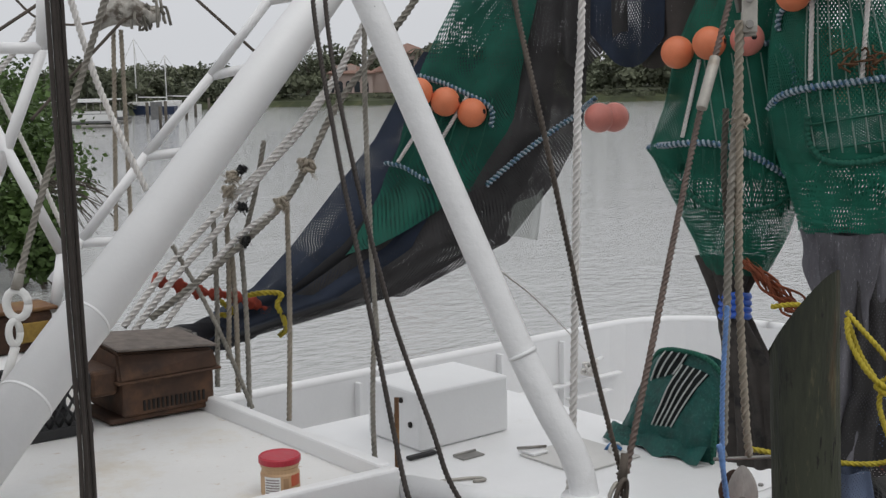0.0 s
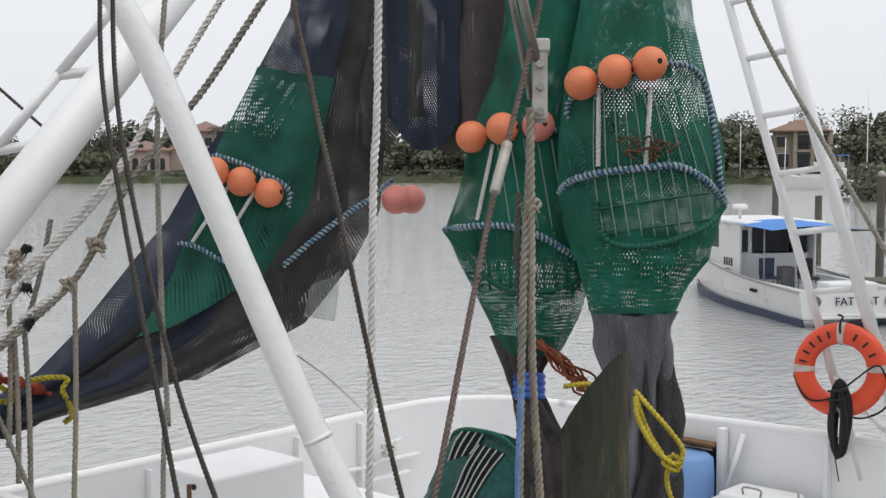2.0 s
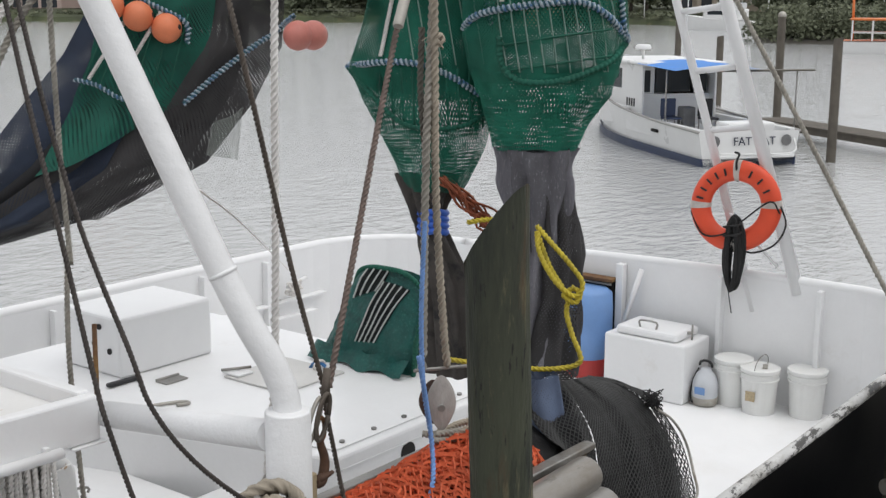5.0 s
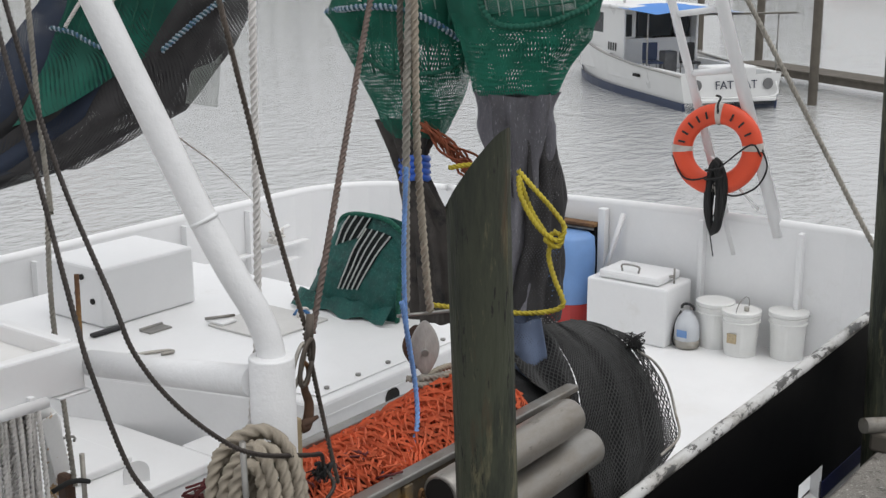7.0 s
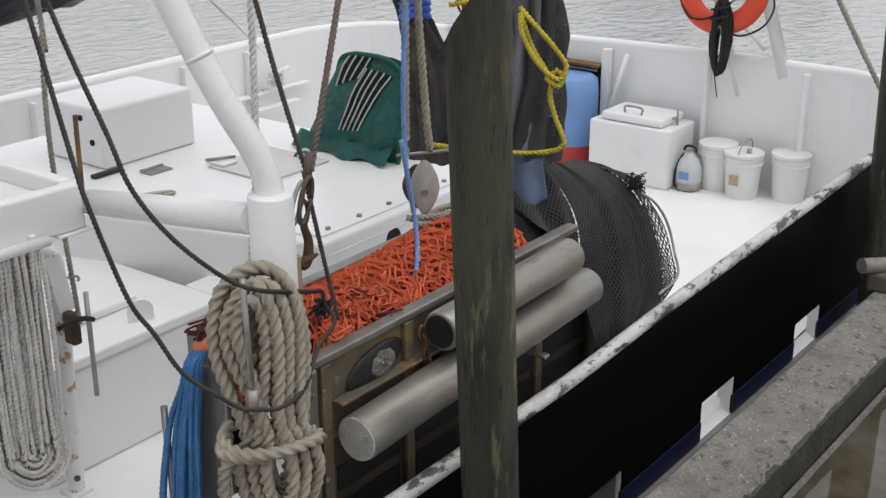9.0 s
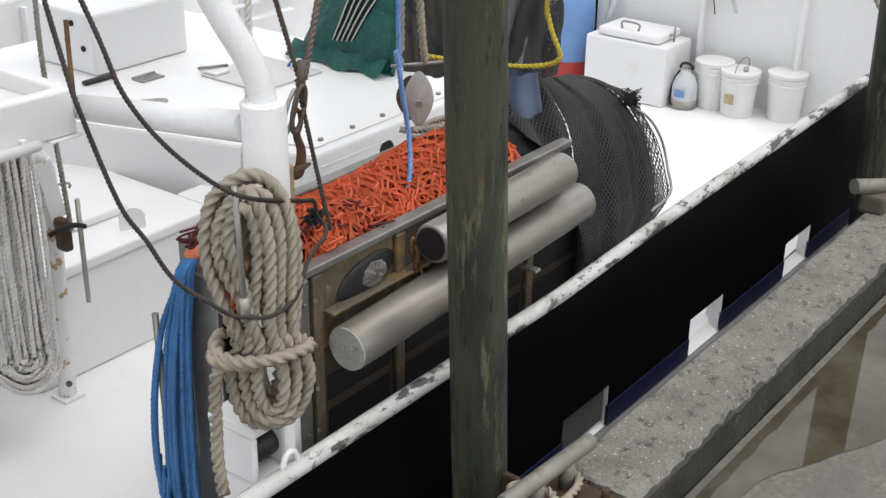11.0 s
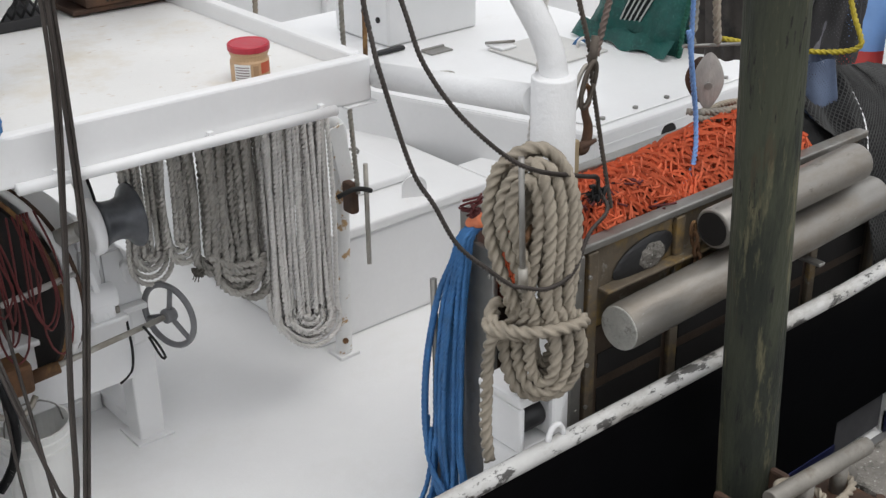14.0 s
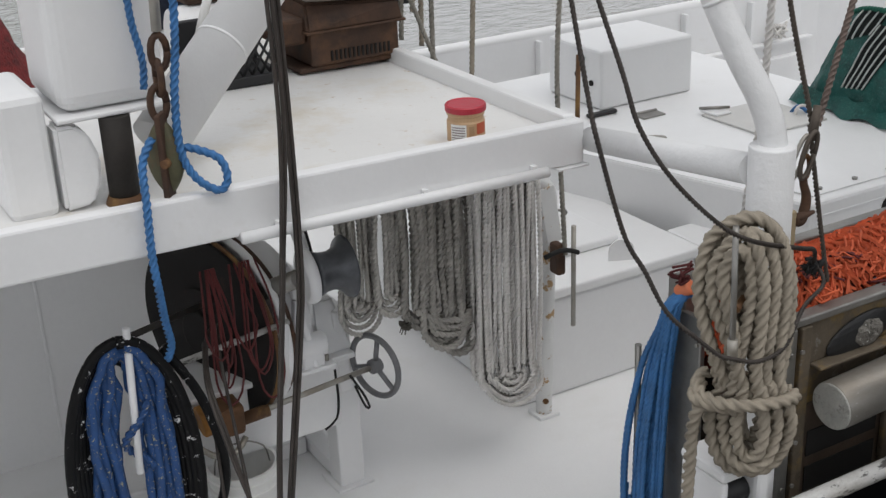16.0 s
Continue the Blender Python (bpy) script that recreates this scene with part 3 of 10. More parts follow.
for k in range(4):
    part("bolt", cyl((4.72 - k * 0.11, 4.82 + k * 0.35, HATCH_Z), (4.72 - k * 0.11, 4.82 + k * 0.35, HATCH_Z + 0.013), 0.016, n=8), STEEL, hatch)
low = thing("low_deck_locker", "low white deck locker with hinged lid", "locker", (3.9, 5.4, DECK_Z))
part("locker_body", box(3.10, 4.28, 4.81, 6.6, DECK_Z, 1.35, 0.02), WHITE, low)
part("locker_body", box(4.284, 4.64, 4.81, 5.1, DECK_Z, 1.35, 0.01), WHITE, low)
part("locker_top", box(3.07, 4.30, 4.79, 6.62, 1.352, 1.41, 0.012), WHITE, low)
part("locker_top", box(4.304, 4.66, 4.79, 5.1, 1.352, 1.41, 0.012), WHITE, low)
part("locker_lid", box(3.30, 3.97, 5.10, 5.66, 1.412, 1.46, 0.012), WHITE, low)
part("handle", sweep(curve([(3.72, 5.5, 1.46), (3.72, 5.5, 1.52), (3.86, 5.46, 1.52), (3.86, 5.46, 1.49)], 0.02), 0.008, 6), STEEL, low, smooth=True)
lug = bmesh.new()
vs = [lug.verts.new((3.83 + 0.062 * math.cos(q), 4.90 - 0.03 * math.cos(q), 1.47 + 0.062 * math.sin(q))) for q in np.linspace(0, math.pi, 11)]
vs = [lug.verts.new((3.768, 4.93, 1.41)), lug.verts.new((3.892, 4.87, 1.41))] + vs
lug.faces.new(vs)
ext = bmesh.ops.extrude_face_region(lug, geom=lug.faces[:])
bmesh.ops.translate(lug, vec=(0.006, 0.012, 0), verts=[v for v in ext["geom"] if isinstance(v, bmesh.types.BMVert)])
part("pad_eye", lug, WHITE, low, "rounded white lug plate")
engine = thing("engine_box", "white sheet-metal equipment box with round holes in its end", "box", (5.2, 6.7, HATCH_Z))
part("casing", box(4.84, 5.62, 6.42, 7.02, HATCH_Z + 0.002, 2.10, 0.02), WHITE, engine)
for y, z in ((6.52, 1.87), (6.68, 1.90), (6.62, 2.02)):
    part("vent_hole", cyl((4.842, y, z), (4.83, y, z), 0.02, n=14), DARK, engine)

# ---- gallows: post, cross pipe, raking leg, mast and boom ----
gallows = thing("gallows_frame", "white painted steel pipe gallows at the rail", "gallows", (2.69, 2.72, DECK_Z))
part("post", cyl((2.70, 2.72, DECK_Z), (2.69, 2.72, 2.86), 0.074, n=28, bevel=0.006), BLISTER, gallows, "white post with thick blistered paint", smooth=False)
part("cross_pipe", cyl((2.674, 2.782, 2.765), (2.905, 3.945, 2.523), 0.052, n=24), BLISTER, gallows)
part("raking_leg", sweep(curve([(2.69, 2.72, 2.76), (2.70, 2.73, 2.86), (2.681, 2.765, 2.991), (2.596, 2.905, 3.302), (2.36, 3.35, 4.40), (2.264, 3.508, 4.736), (2.09, 3.81, 5.35)], 0.05), 0.046, 24), BLISTER, gallows, "raking white pipe leg", smooth=True)
part("collar", cyl((2.600, 2.899, 3.290), (2.597, 2.904, 3.302), 0.0485, n=24), WHITE, gallows)

mast = thing("mast", "white painted box-section mast on the canopy", "mast", (1.0, 4.4, 2.55))
part("trunk", box(0.86, 1.25, 4.20, 4.64, 2.935, 7.5, 0.06, 4), WHITE, mast)
part("foot_flange", box(0.84, 1.265, 4.17, 4.67, 2.915, 2.933, 0.006), WHITE, mast)
part("gusset_box", box(0.645, 0.815, 4.19, 4.6, 2.59, 3.03, 0.03), WHITE, mast, "thickly painted gusset")
plate = bmesh.new()
rim = [(0.83, 2.60), (0.93, 2.61), (0.965, 2.68), (0.975, 2.77), (0.945, 2.86), (0.90, 2.90), (0.83, 2.905)]
near = [plate.verts.new((x, 4.185, z)) for x, z in rim]
back_v = [plate.verts.new((x, 4.30, z)) for x, z in rim]
plate.faces.new(near[::-1])
plate.faces.new(back_v)
for i in range(len(rim)):
    j = (i + 1) % len(rim)
    plate.faces.new((near[i], near[j], back_v[j], back_v[i]))
bmesh.ops.bevel(plate, geom=plate.edges[:], offset=0.012, segments=2, affect="EDGES")
part("gusset_plate", plate, BLISTER, mast, "blistered white gusset with rust runs")
stub = part("stub_pipe", cyl((1.04, 4.19, 2.60), (1.04, 4.19, 2.913), 0.054, n=20), TAR, mast, "black rusted stub pipe")
part("pipe_foot", cyl((1.04, 4.19, 2.585), (1.04, 4.19, 2.625), 0.075, 0.058, n=20), RUST, stub, "rust-streaked pipe foot")
boom = thing("cargo_boom", "thick white painted steel boom with welded seams", "boom", (1.36, 4.42, 2.6))
A0, A1 = Vector((1.254, 4.42, 2.72)), Vector((6.225, 7.15, 6.459))
part("tube", cyl(A0, A1 + (A1 - A0) * 0.2, 0.109, n=32), WHITE, boom)
for s in (0.07, 0.135):
    c = A0 + (A1 - A0) * s
    d = (A1 - A0).normalized()
    part("weld_band", cyl(c, c + d * 0.012, 0.112, n=32), WHITE, boom)

# ---- quay pilings ----


def piling(x, y, top, r, lean, cut):
    """A round timber pile, checked and tapered, with a slanting sawn top."""
    v, f = [], []
    n, rows = 28, 40
    for i in range(rows + 1):
        z = -1.0 + (top + 1.0) * i / rows
        rr = r * (1.0 + 0.05 * (top - z) / 4)
        for k in range(n):
            a = 2 * math.pi * k / n
            q = rr * (1 + 0.03 * wob(math.cos(a) * 2.5, math.sin(a) * 2.5, z * 0.35) + 0.02 * wob(math.cos(a) * 9, math.sin(a) * 9, z * 0.2))
            px, py = x + lean * (top - z) + q * math.cos(a), y + q * math.sin(a)
            zz = z + (cut * ((math.cos(a) * 0.72 - math.sin(a) * 0.69) - 0.75 * (math.cos(a) * 0.69 + math.sin(a) * 0.72)) if i == rows else 0)
            v.append((px, py, min(z + 5, zz)))
    for i in range(rows):
        for k in range(n):
            f.append((i * n + k, i * n + (k + 1) % n, (i + 1) * n + (k + 1) % n, (i + 1) * n + k))
    f.append(tuple(rows * n + k for k in range(n)))
    return v, f


for x, y, top, r, lean, cut in ((3.16, 2.25, 3.44, 0.102, 0.055, 0.115), (7.42, 2.25, 3.6, 0.125, 0.06, 0.02)):
    ob = thing("piling", "weathered grey-green timber mooring pile beside the quay edge", "piling", (x, y, -1.0), group="quay pilings")
    v, f = piling(x, y, top, r, lean, cut)
    part("shaft", (v, f[:-1]), PILE, ob, smooth=True)
    part("sawn_top", ([v[i] for i in f[-1]], [tuple(range(len(f[-1])))]), FARWOOD, ob, "slanting sawn end grain")

# ---- trawl doors ----


CRUST = surface("pale_crusted_cap", (0.46, 0.455, 0.42), 0.9, vary=0.25, scale=12, fine=70, bump=1.0, depth=0.01, stains=(((0.2, 0.19, 0.17), 14.0, 0.58, 0.68),))
# rusted lower plate, darker than the board: shade below the pipes in its colour
LOWER = surface("shaded_rusty_steel", (0.085, 0.06, 0.043), 0.55, metal=0.2, vary=0.5, scale=6, fine=60, bump=0.5, stains=(((0.10, 0.045, 0.018), 5.0, 0.58, 0.72),))


BOARD = surface("stained_door_plate", (0.15, 0.12, 0.085), 0.7, metal=0.2, vary=0.4, scale=7, fine=60, bump=0.5, stains=(((0.30, 0.19, 0.055), 4.0, 0.52, 0.7), ((0.26, 0.25, 0.23), 9.0, 0.62, 0.7), ((0.03, 0.025, 0.02), 6.0, 0.62, 0.72)))


def trawl_door(y, name_label):
    d = thing("trawl_door", name_label, "trawl door", (3.7, y, DECK_Z), group="trawl doors")
    part("top_bar", box(2.84, 4.62, y - 0.03, y + 0.03, 2.16, 2.19, 0.006), STEEL, d, "scraped bright steel edge bar")
    part("board", box(2.86, 4.60, y - 0.012, y + 0.012, 1.83, 2.158, 0.004), BOARD, d)
    part("lower_board", box(2.86, 4.86, y - 0.012, y + 0.012, DECK_Z + 0.05, 1.828, 0.004), LOWER, d, "rusted slatted lower plate, darkened for its shade")
    part("end_channel", box(2.80, 2.86, y - 0.05, y + 0.05, DECK_Z, 2.17, 0.008), STEEL, d)
    part("shoe", box(2.84, 4.88, y - 0.06, y + 0.06, DECK_Z, DECK_Z + 0.05, 0.01), STEEL, d)
    return d


outer_door = trawl_door(2.76, "rusty steel trawl door with pipe floats, lashed at the rail")
inner_door = trawl_door(3.27, "rusty steel trawl door standing inboard of the net")
part("end_plate", box(2.79, 2.815, 3.115, 3.285, DECK_Z, 2.06, 0.006), STEEL, inner_door, "dull grey steel end plate")
for k in range(6):
    part("bolt", cyl((2.79, 3.135, 0.95 + 0.2 * k), (2.784, 3.135, 0.95 + 0.2 * k), 0.009, n=6), GALV, inner_door)
for p0, p1, r in (((2.95, 2.62, 1.885), (4.53, 2.62, 1.951), 0.088), ((3.44, 2.62, 2.125), (4.37, 2.62, 2.148), 0.08)):
    fl = part("pipe_float", cyl(p0, p1, r, n=28, bevel=0.01), PIPE, outer_door, "weathered grey pipe float")
    e = Vector(p0) + (Vector(p0) - Vector(p1)).normalized() * 0.004
    part("pipe_end", cyl(e, Vector(p0) + Vector((0.01, 0, 0)), r * 0.97 if r > 0.085 else r * 0.82, n=28, bevel=0.004 if r > 0.085 else 0.0), CRUST if r > 0.085 else DARK, fl, "crusted pale end cap" if r > 0.085 else "open dark pipe end")

part("spreader_plate", box(4.2, 4.6, 2.80, 3.24, 2.06, 2.085, 0.006), RUST, outer_door, "rusty plate between the doors")
# ---- gear along the near rail ----
ACROSS, INTO = Vector((0.72, -0.69, 0)), Vector((0.69, 0.72, 0))


def rope_thing(name, label, material, r, points, kind="laid", group="", parent=None, category="rope"):
    shape = laid(points, r) if kind == "laid" else cable(points, r)
    return part(name, shape, material, parent, label if parent is None else "", smooth=True, category=category if parent is None else "", group=group if parent is None else "")


# holes and fittings of the outer door; near-black blocks carry the slots' shade
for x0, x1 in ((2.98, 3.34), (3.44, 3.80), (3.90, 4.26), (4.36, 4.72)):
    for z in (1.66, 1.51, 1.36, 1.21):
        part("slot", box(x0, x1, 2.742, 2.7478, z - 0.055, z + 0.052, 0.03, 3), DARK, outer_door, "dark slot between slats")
for x in (2.92, 3.39, 3.85, 4.31, 4.77):
    part("rib", box(x - 0.025, x + 0.025, 2.725, 2.747, 0.83, 2.155 if x < 4.6 else 1.82, 0.005), BOARD, outer_door)
for x in (2.83, 2.88):
    for k in range(7):
        part("bolt", cyl((x, 2.708, 1.0 + 0.18 * k), (x, 2.70, 1.0 + 0.18 * k), 0.009, n=6), STEEL, outer_door)
opening = bmesh.new()
bmesh.ops.create_uvsphere(opening, u_segments=24, v_segments=10, radius=1.0)
part("lifting_eye", moved(opening, Matrix.Translation((3.2, 2.742, 2.045)) @ pose(0, 0, 0, 0, -12, 0) @ Matrix.Diagonal((0.165, 0.022, 0.075, 1))), BLACK_PLASTIC, outer_door, "oval opening with torn black rubber")
flap = bmesh.new()
bmesh.ops.create_uvsphere(flap, u_segments=20, v_segments=10, radius=1.0)
for v in flap.verts:
    v.co *= 1 + 0.2 * wob(v.co.x * 2, v.co.y * 2, v.co.z * 2)
part("weathered_pad", moved(flap, Matrix.Translation((3.23, 2.728, 2.05)) @ Matrix.Diagonal((0.075, 0.02, 0.05, 1))), CONCRETE, outer_door, "grey crusted rubber pad")
for k in range(5):
    c = (3.43 + 0.006 * k, 2.70 - 0.006 * k, 2.10 - 0.042 * k)
    a = np.linspace(0, 2 * math.pi, 15)
    t = (k % 2) * math.pi / 2
    link = [(c[0] + 0.013 * math.cos(q) * math.cos(t), c[1] + 0.013 * math.cos(q) * math.sin(t), c[2] + 0.03 * math.sin(q)) for q in a]
    part("chain_link", sweep(np.array(link), 0.0075, 6), RUST, outer_door, smooth=True)
part("float_cradle", box(2.96, 4.5, 2.69, 2.745, 1.985, 1.998, 0.005), BOARD, outer_door)
part("float_cradle", box(3.5, 4.4, 2.66, 2.745, 2.04, 2.052, 0.005), STEEL, outer_door)
for x in (3.6, 4.1):
    part("float_strap", box(x - 0.02, x + 0.02, 2.55, 2.745, 1.775, 1.79, 0.004), STEEL, outer_door)

# heap of orange netting between the doors
heap = thing("orange_net", "heap of bright orange knotted netting between trawl doors", "net", (3.7, 3.0, 1.9))


def heap_point(u, v, lift=0.0, seed=0.0):
    x = 2.88 + 1.42 * u
    y = 2.79 + 0.47 * v
    ridge = math.sin(math.pi * min(1, max(0, v * 0.94 + 0.06))) ** 0.7
    z = 2.09 + 0.135 * ridge + 0.03 * math.sin(7 * u + 1) + 0.05 * wob(x * 3 + seed, y * 4, seed) + lift
    if u < 0.12:
        z -= 0.35 * ((0.12 - u) / 0.12) ** 1.5
    return x, y, z


# sheet under the twine, its dark orange painting the shade within the heap
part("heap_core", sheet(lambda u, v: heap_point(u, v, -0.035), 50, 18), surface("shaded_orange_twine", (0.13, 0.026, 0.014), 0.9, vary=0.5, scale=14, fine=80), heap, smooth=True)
for layer in range(3):
    nu, nv = 66, 19
    grid = {}
    rnd = random.Random(layer)
    for i in range(nu + 1):
        for j in range(nv + 1):
            u = i / nu + 0.4 / nu * math.sin(j * 1.3 + layer * 2) + rnd.uniform(-0.35, 0.35) / nu + 0.02 * wob(i * 0.2, j * 0.3, layer)
            v = j / nv + rnd.uniform(-0.35, 0.35) / nv + 0.10 * wob(i * 0.12, j * 0.2, 5 + layer)
            grid[i, j] = heap_point(min(1, max(0, u)), min(1, max(0, v)), 0.008 + 0.016 * layer + rnd.uniform(-0.012, 0.02), layer * 3.1)
    a, b = [], []
    for i in range(nu):
        for j in range(nv):
            if (i + j) % 2 == 0:
                a += [grid[i, j], grid[i + 1, j]]
                b += [grid[i + 1, j + 1], grid[i, j + 1]]
    part("net_layer", strands(a, b, 0.0056), ORANGE_NET, heap)
for k in range(26):
    rnd = random.Random(k)
    u, v = rnd.uniform(0.05, 0.35), rnd.uniform(0.0, 0.3)
    c = Vector(heap_point(u, v, 0.03))
    pts = [c + Vector((rnd.uniform(-0.06, 0.06), rnd.uniform(-0.05, 0.05), rnd.uniform(-0.02, 0.035))) for _ in range(5)]
    part("loose_twine", cable(pts, 0.0045, 5), ORANGE_NET if k % 3 else RED_NET, heap, smooth=True)

# the big manila coil on the gallows post
coil = thing("hanging_rope_coil", "thick weathered manila rope coil hung on a belaying pin", "rope coil", (2.5, 2.58, 1.8))


def coil_at(s, d, z):
    p = Vector((2.475, 2.56, 0)) + ACROSS * s + INTO * d
    return (p.x, p.y, z)


COIL_R = 0.0225
# upper bights, left side up and over the pin: across, height, depth
for pts in (
    [(-0.045, 2.13, -0.03), (-0.07, 2.206, -0.05), (-0.112, 2.309, -0.055), (-0.149, 2.43, -0.04), (-0.153, 2.546, -0.02), (-0.118, 2.655, 0.0), (-0.022, 2.712, 0.01), (0.05, 2.68, 0.02), (0.098, 2.58, 0.02), (0.105, 2.43, 0.0), (0.096, 2.28, -0.02), (0.107, 2.12, -0.03)],
    [(-0.014, 2.13, -0.05), (-0.029, 2.246, -0.065), (-0.066, 2.348, -0.07), (-0.112, 2.468, -0.06), (-0.107, 2.583, -0.045), (-0.04, 2.668, -0.03), (0.03, 2.66, -0.03), (0.068, 2.55, -0.035), (0.066, 2.40, -0.045), (0.058, 2.26, -0.05), (0.066, 2.12, -0.05)],
    [(0.02, 2.13, -0.06), (-0.026, 2.246, -0.09), (-0.041, 2.36, -0.09), (-0.066, 2.447, -0.085), (-0.085, 2.554, -0.075), (-0.05, 2.628, -0.06), (-0.01, 2.61, -0.06), (0.003, 2.50, -0.07), (-0.012, 2.36, -0.08), (-0.03, 2.22, -0.075), (-0.04, 2.12, -0.06)],
    [(-0.075, 2.13, 0.0), (-0.10, 2.24, 0.0), (-0.135, 2.37, 0.01), (-0.14, 2.52, 0.03), (-0.09, 2.63, 0.04), (0.0, 2.69, 0.05), (0.075, 2.64, 0.05), (0.118, 2.50, 0.04), (0.118, 2.32, 0.03), (0.10, 2.12, 0.02)],
    [(0.045, 2.12, -0.075), (0.028, 2.26, -0.085), (0.036, 2.40, -0.085), (0.034, 2.55, -0.075), (0.0, 2.66, -0.05), (-0.05, 2.66, 0.0), (-0.08, 2.55, 0.03), (-0.06, 2.35, 0.04), (-0.02, 2.12, 0.03)],
    [(0.085, 2.12, 0.0), (0.08, 2.30, 0.0), (0.085, 2.45, 0.01), (0.06, 2.60, 0.02), (0.01, 2.65, 0.02), (-0.03, 2.55, 0.02), (-0.03, 2.38, 0.01), (-0.05, 2.22, 0.0), (-0.03, 2.12, 0.0)],
    [(0.03, 2.12, 0.0), (0.02, 2.28, -0.01), (0.015, 2.42, -0.02), (0.02, 2.56, -0.02), (0.04, 2.64, 0.0)],
):
    part("loop", laid([coil_at(q, d, z) for q, z, d in pts], COIL_R), TAN_ROPE, coil, smooth=True)
# lower bights hanging below the waist turn
for k, (w, drop, d) in enumerate(((0.124, 0.285, -0.03), (0.115, 0.262, 0.015), (0.082, 0.245, -0.06), (0.07, 0.22, 0.02), (0.042, 0.205, -0.08), (0.03, 0.18, 0.0))):
    pts = [coil_at(0.022 + w * 0.62, d, 2.19)] + [coil_at(0.022 + w * math.copysign(abs(math.cos(q)) ** 0.8, math.cos(q)), d + 0.012 * math.sin(2 * q + k), 2.06 - (drop - 0.075) * math.sin(q) ** 0.85) for q in np.linspace(0.0, math.pi, 11)] + [coil_at(0.022 - w * 0.62, d, 2.19)]
    part("loop", laid(pts, COIL_R), TAN_ROPE, coil, smooth=True)
turn = [coil_at(0.003 + 0.15 * math.cos(q), -0.02 - 0.105 * math.sin(q), 2.142 + 0.012 * math.sin(2 * q) - 0.01 * math.cos(q)) for q in np.linspace(-0.5, math.pi + 0.6, 16)]
part("waist_turn", laid(turn, COIL_R), TAN_ROPE, coil, smooth=True)
part("waist_turn", laid([coil_at(-0.02, -0.105, 2.112), coil_at(-0.09, -0.105, 2.122), coil_at(-0.14, -0.085, 2.128), coil_at(-0.158, -0.05, 2.13), coil_at(-0.13, 0.0, 2.14)], COIL_R), TAN_ROPE, coil, smooth=True)
part("tail", laid([coil_at(-0.10, -0.09, 2.13), coil_at(-0.142, -0.08, 2.09), coil_at(-0.156, -0.07, 1.99), coil_at(-0.16, -0.06, 1.86), coil_at(-0.163, -0.05, 1.74), coil_at(-0.152, -0.05, 1.60)], COIL_R), TAN_ROPE, coil, smooth=True)
pin = thing("belaying_pin", "grey steel pin welded to the gallows post", "pin", (2.43, 2.55, 2.2))
part("rod", cyl(coil_at(-0.054, -0.125, 2.735), coil_at(-0.044, -0.125, 2.29), 0.0095, n=10), STEEL, pin)
part("rod_sleeve", cyl(coil_at(-0.045, -0.127, 2.37), coil_at(-0.043, -0.127, 2.29), 0.016, n=10), GALV, pin, "pale painted sleeve")
part("rod_arm", cyl(coil_at(-0.04, -0.09, 2.45), (2.66, 2.70, 2.45), 0.012, n=8), RUST, pin)

# blue rope over the door's end
bundle = thing("blue_rope_bundle", "bundle of blue poly rope hanging over the door end", "rope coil", (2.74, 3.35, DECK_Z))
def smooth_laid(points, r):
    return sweep(curve(points, 0.011), r * 1.04, 10, twist=r * 7, lobes=3, depth=0.3)


for k in range(20):
    rnd = random.Random(50 + k)
    q = (k % 10) / 9
    y0, y1 = 3.195 + 0.04 * q, 3.235 + 0.20 * q + rnd.uniform(-0.015, 0.015)
    x = 2.745 - 0.014 * (k % 3)
    swing = rnd.uniform(-0.018, 0.018)
    low = y1 + rnd.uniform(-0.05, 0.01)
    pts = [(2.86, y0, 2.14 + 0.008 * (k % 3)), (x + 0.02, y0 + 0.005, 2.11), (x, y0 + 0.22 * (y1 - y0), 1.99), (x - 0.006 + swing * 0.5, y0 + 0.62 * (y1 - y0), 1.80), (x - 0.012 + swing, y0 + 0.95 * (y1 - y0), 1.47), (x - 0.016 + swing, y1, 1.15), (x - 0.02 + rnd.uniform(-0.02, 0.02), low, 0.9), (x - 0.03 - rnd.uniform(0, 0.06), low + rnd.uniform(-0.04, 0.02), DECK_Z + 0.02)]
    part("strand", smooth_laid(pts, 0.0118), BLUE_ROPE, bundle, smooth=True)
for k in range(3):
    part("strand", smooth_laid([(2.71, 3.43 - 0.02 * k, 1.22 - 0.05 * k), (2.68, 3.40 - 0.02 * k, 1.06 - 0.04 * k), (2.67, 3.30, 0.95 - 0.03 * k), (2.68, 3.16, 0.86), (2.72, 3.02 - 0.04 * k, 0.82), (2.78, 2.92 - 0.03 * k, 0.82)], 0.0118), BLUE_ROPE, bundle, smooth=True)
rod = part("steel_rod", cyl((2.73, 3.40, 1.86), (2.73, 3.38, DECK_Z), 0.014, n=10), STEEL, None, "thin upright steel rod beside the blue rope", category="rod")
rag = thing("orange_float_end", "small orange float with dark frayed twine on the door end", "float", (2.8, 3.2, 2.15))
part("float_body", cyl((2.80, 3.19, 2.17), (2.78, 3.24, 2.13), 0.032, 0.026, n=16, bevel=0.008), FLOAT, rag)
for k in range(7):
    rnd = random.Random(k)
    part("frayed_twine", cable([(2.79, 3.2, 2.19)] + [(2.79 + rnd.uniform(-0.07, 0.05), 3.21 + rnd.uniform(-0.03, 0.03), 2.19 + 0.02 * j + rnd.uniform(-0.02, 0.03)) for j in range(3)], 0.005, 5), RED_NET, rag, smooth=True)

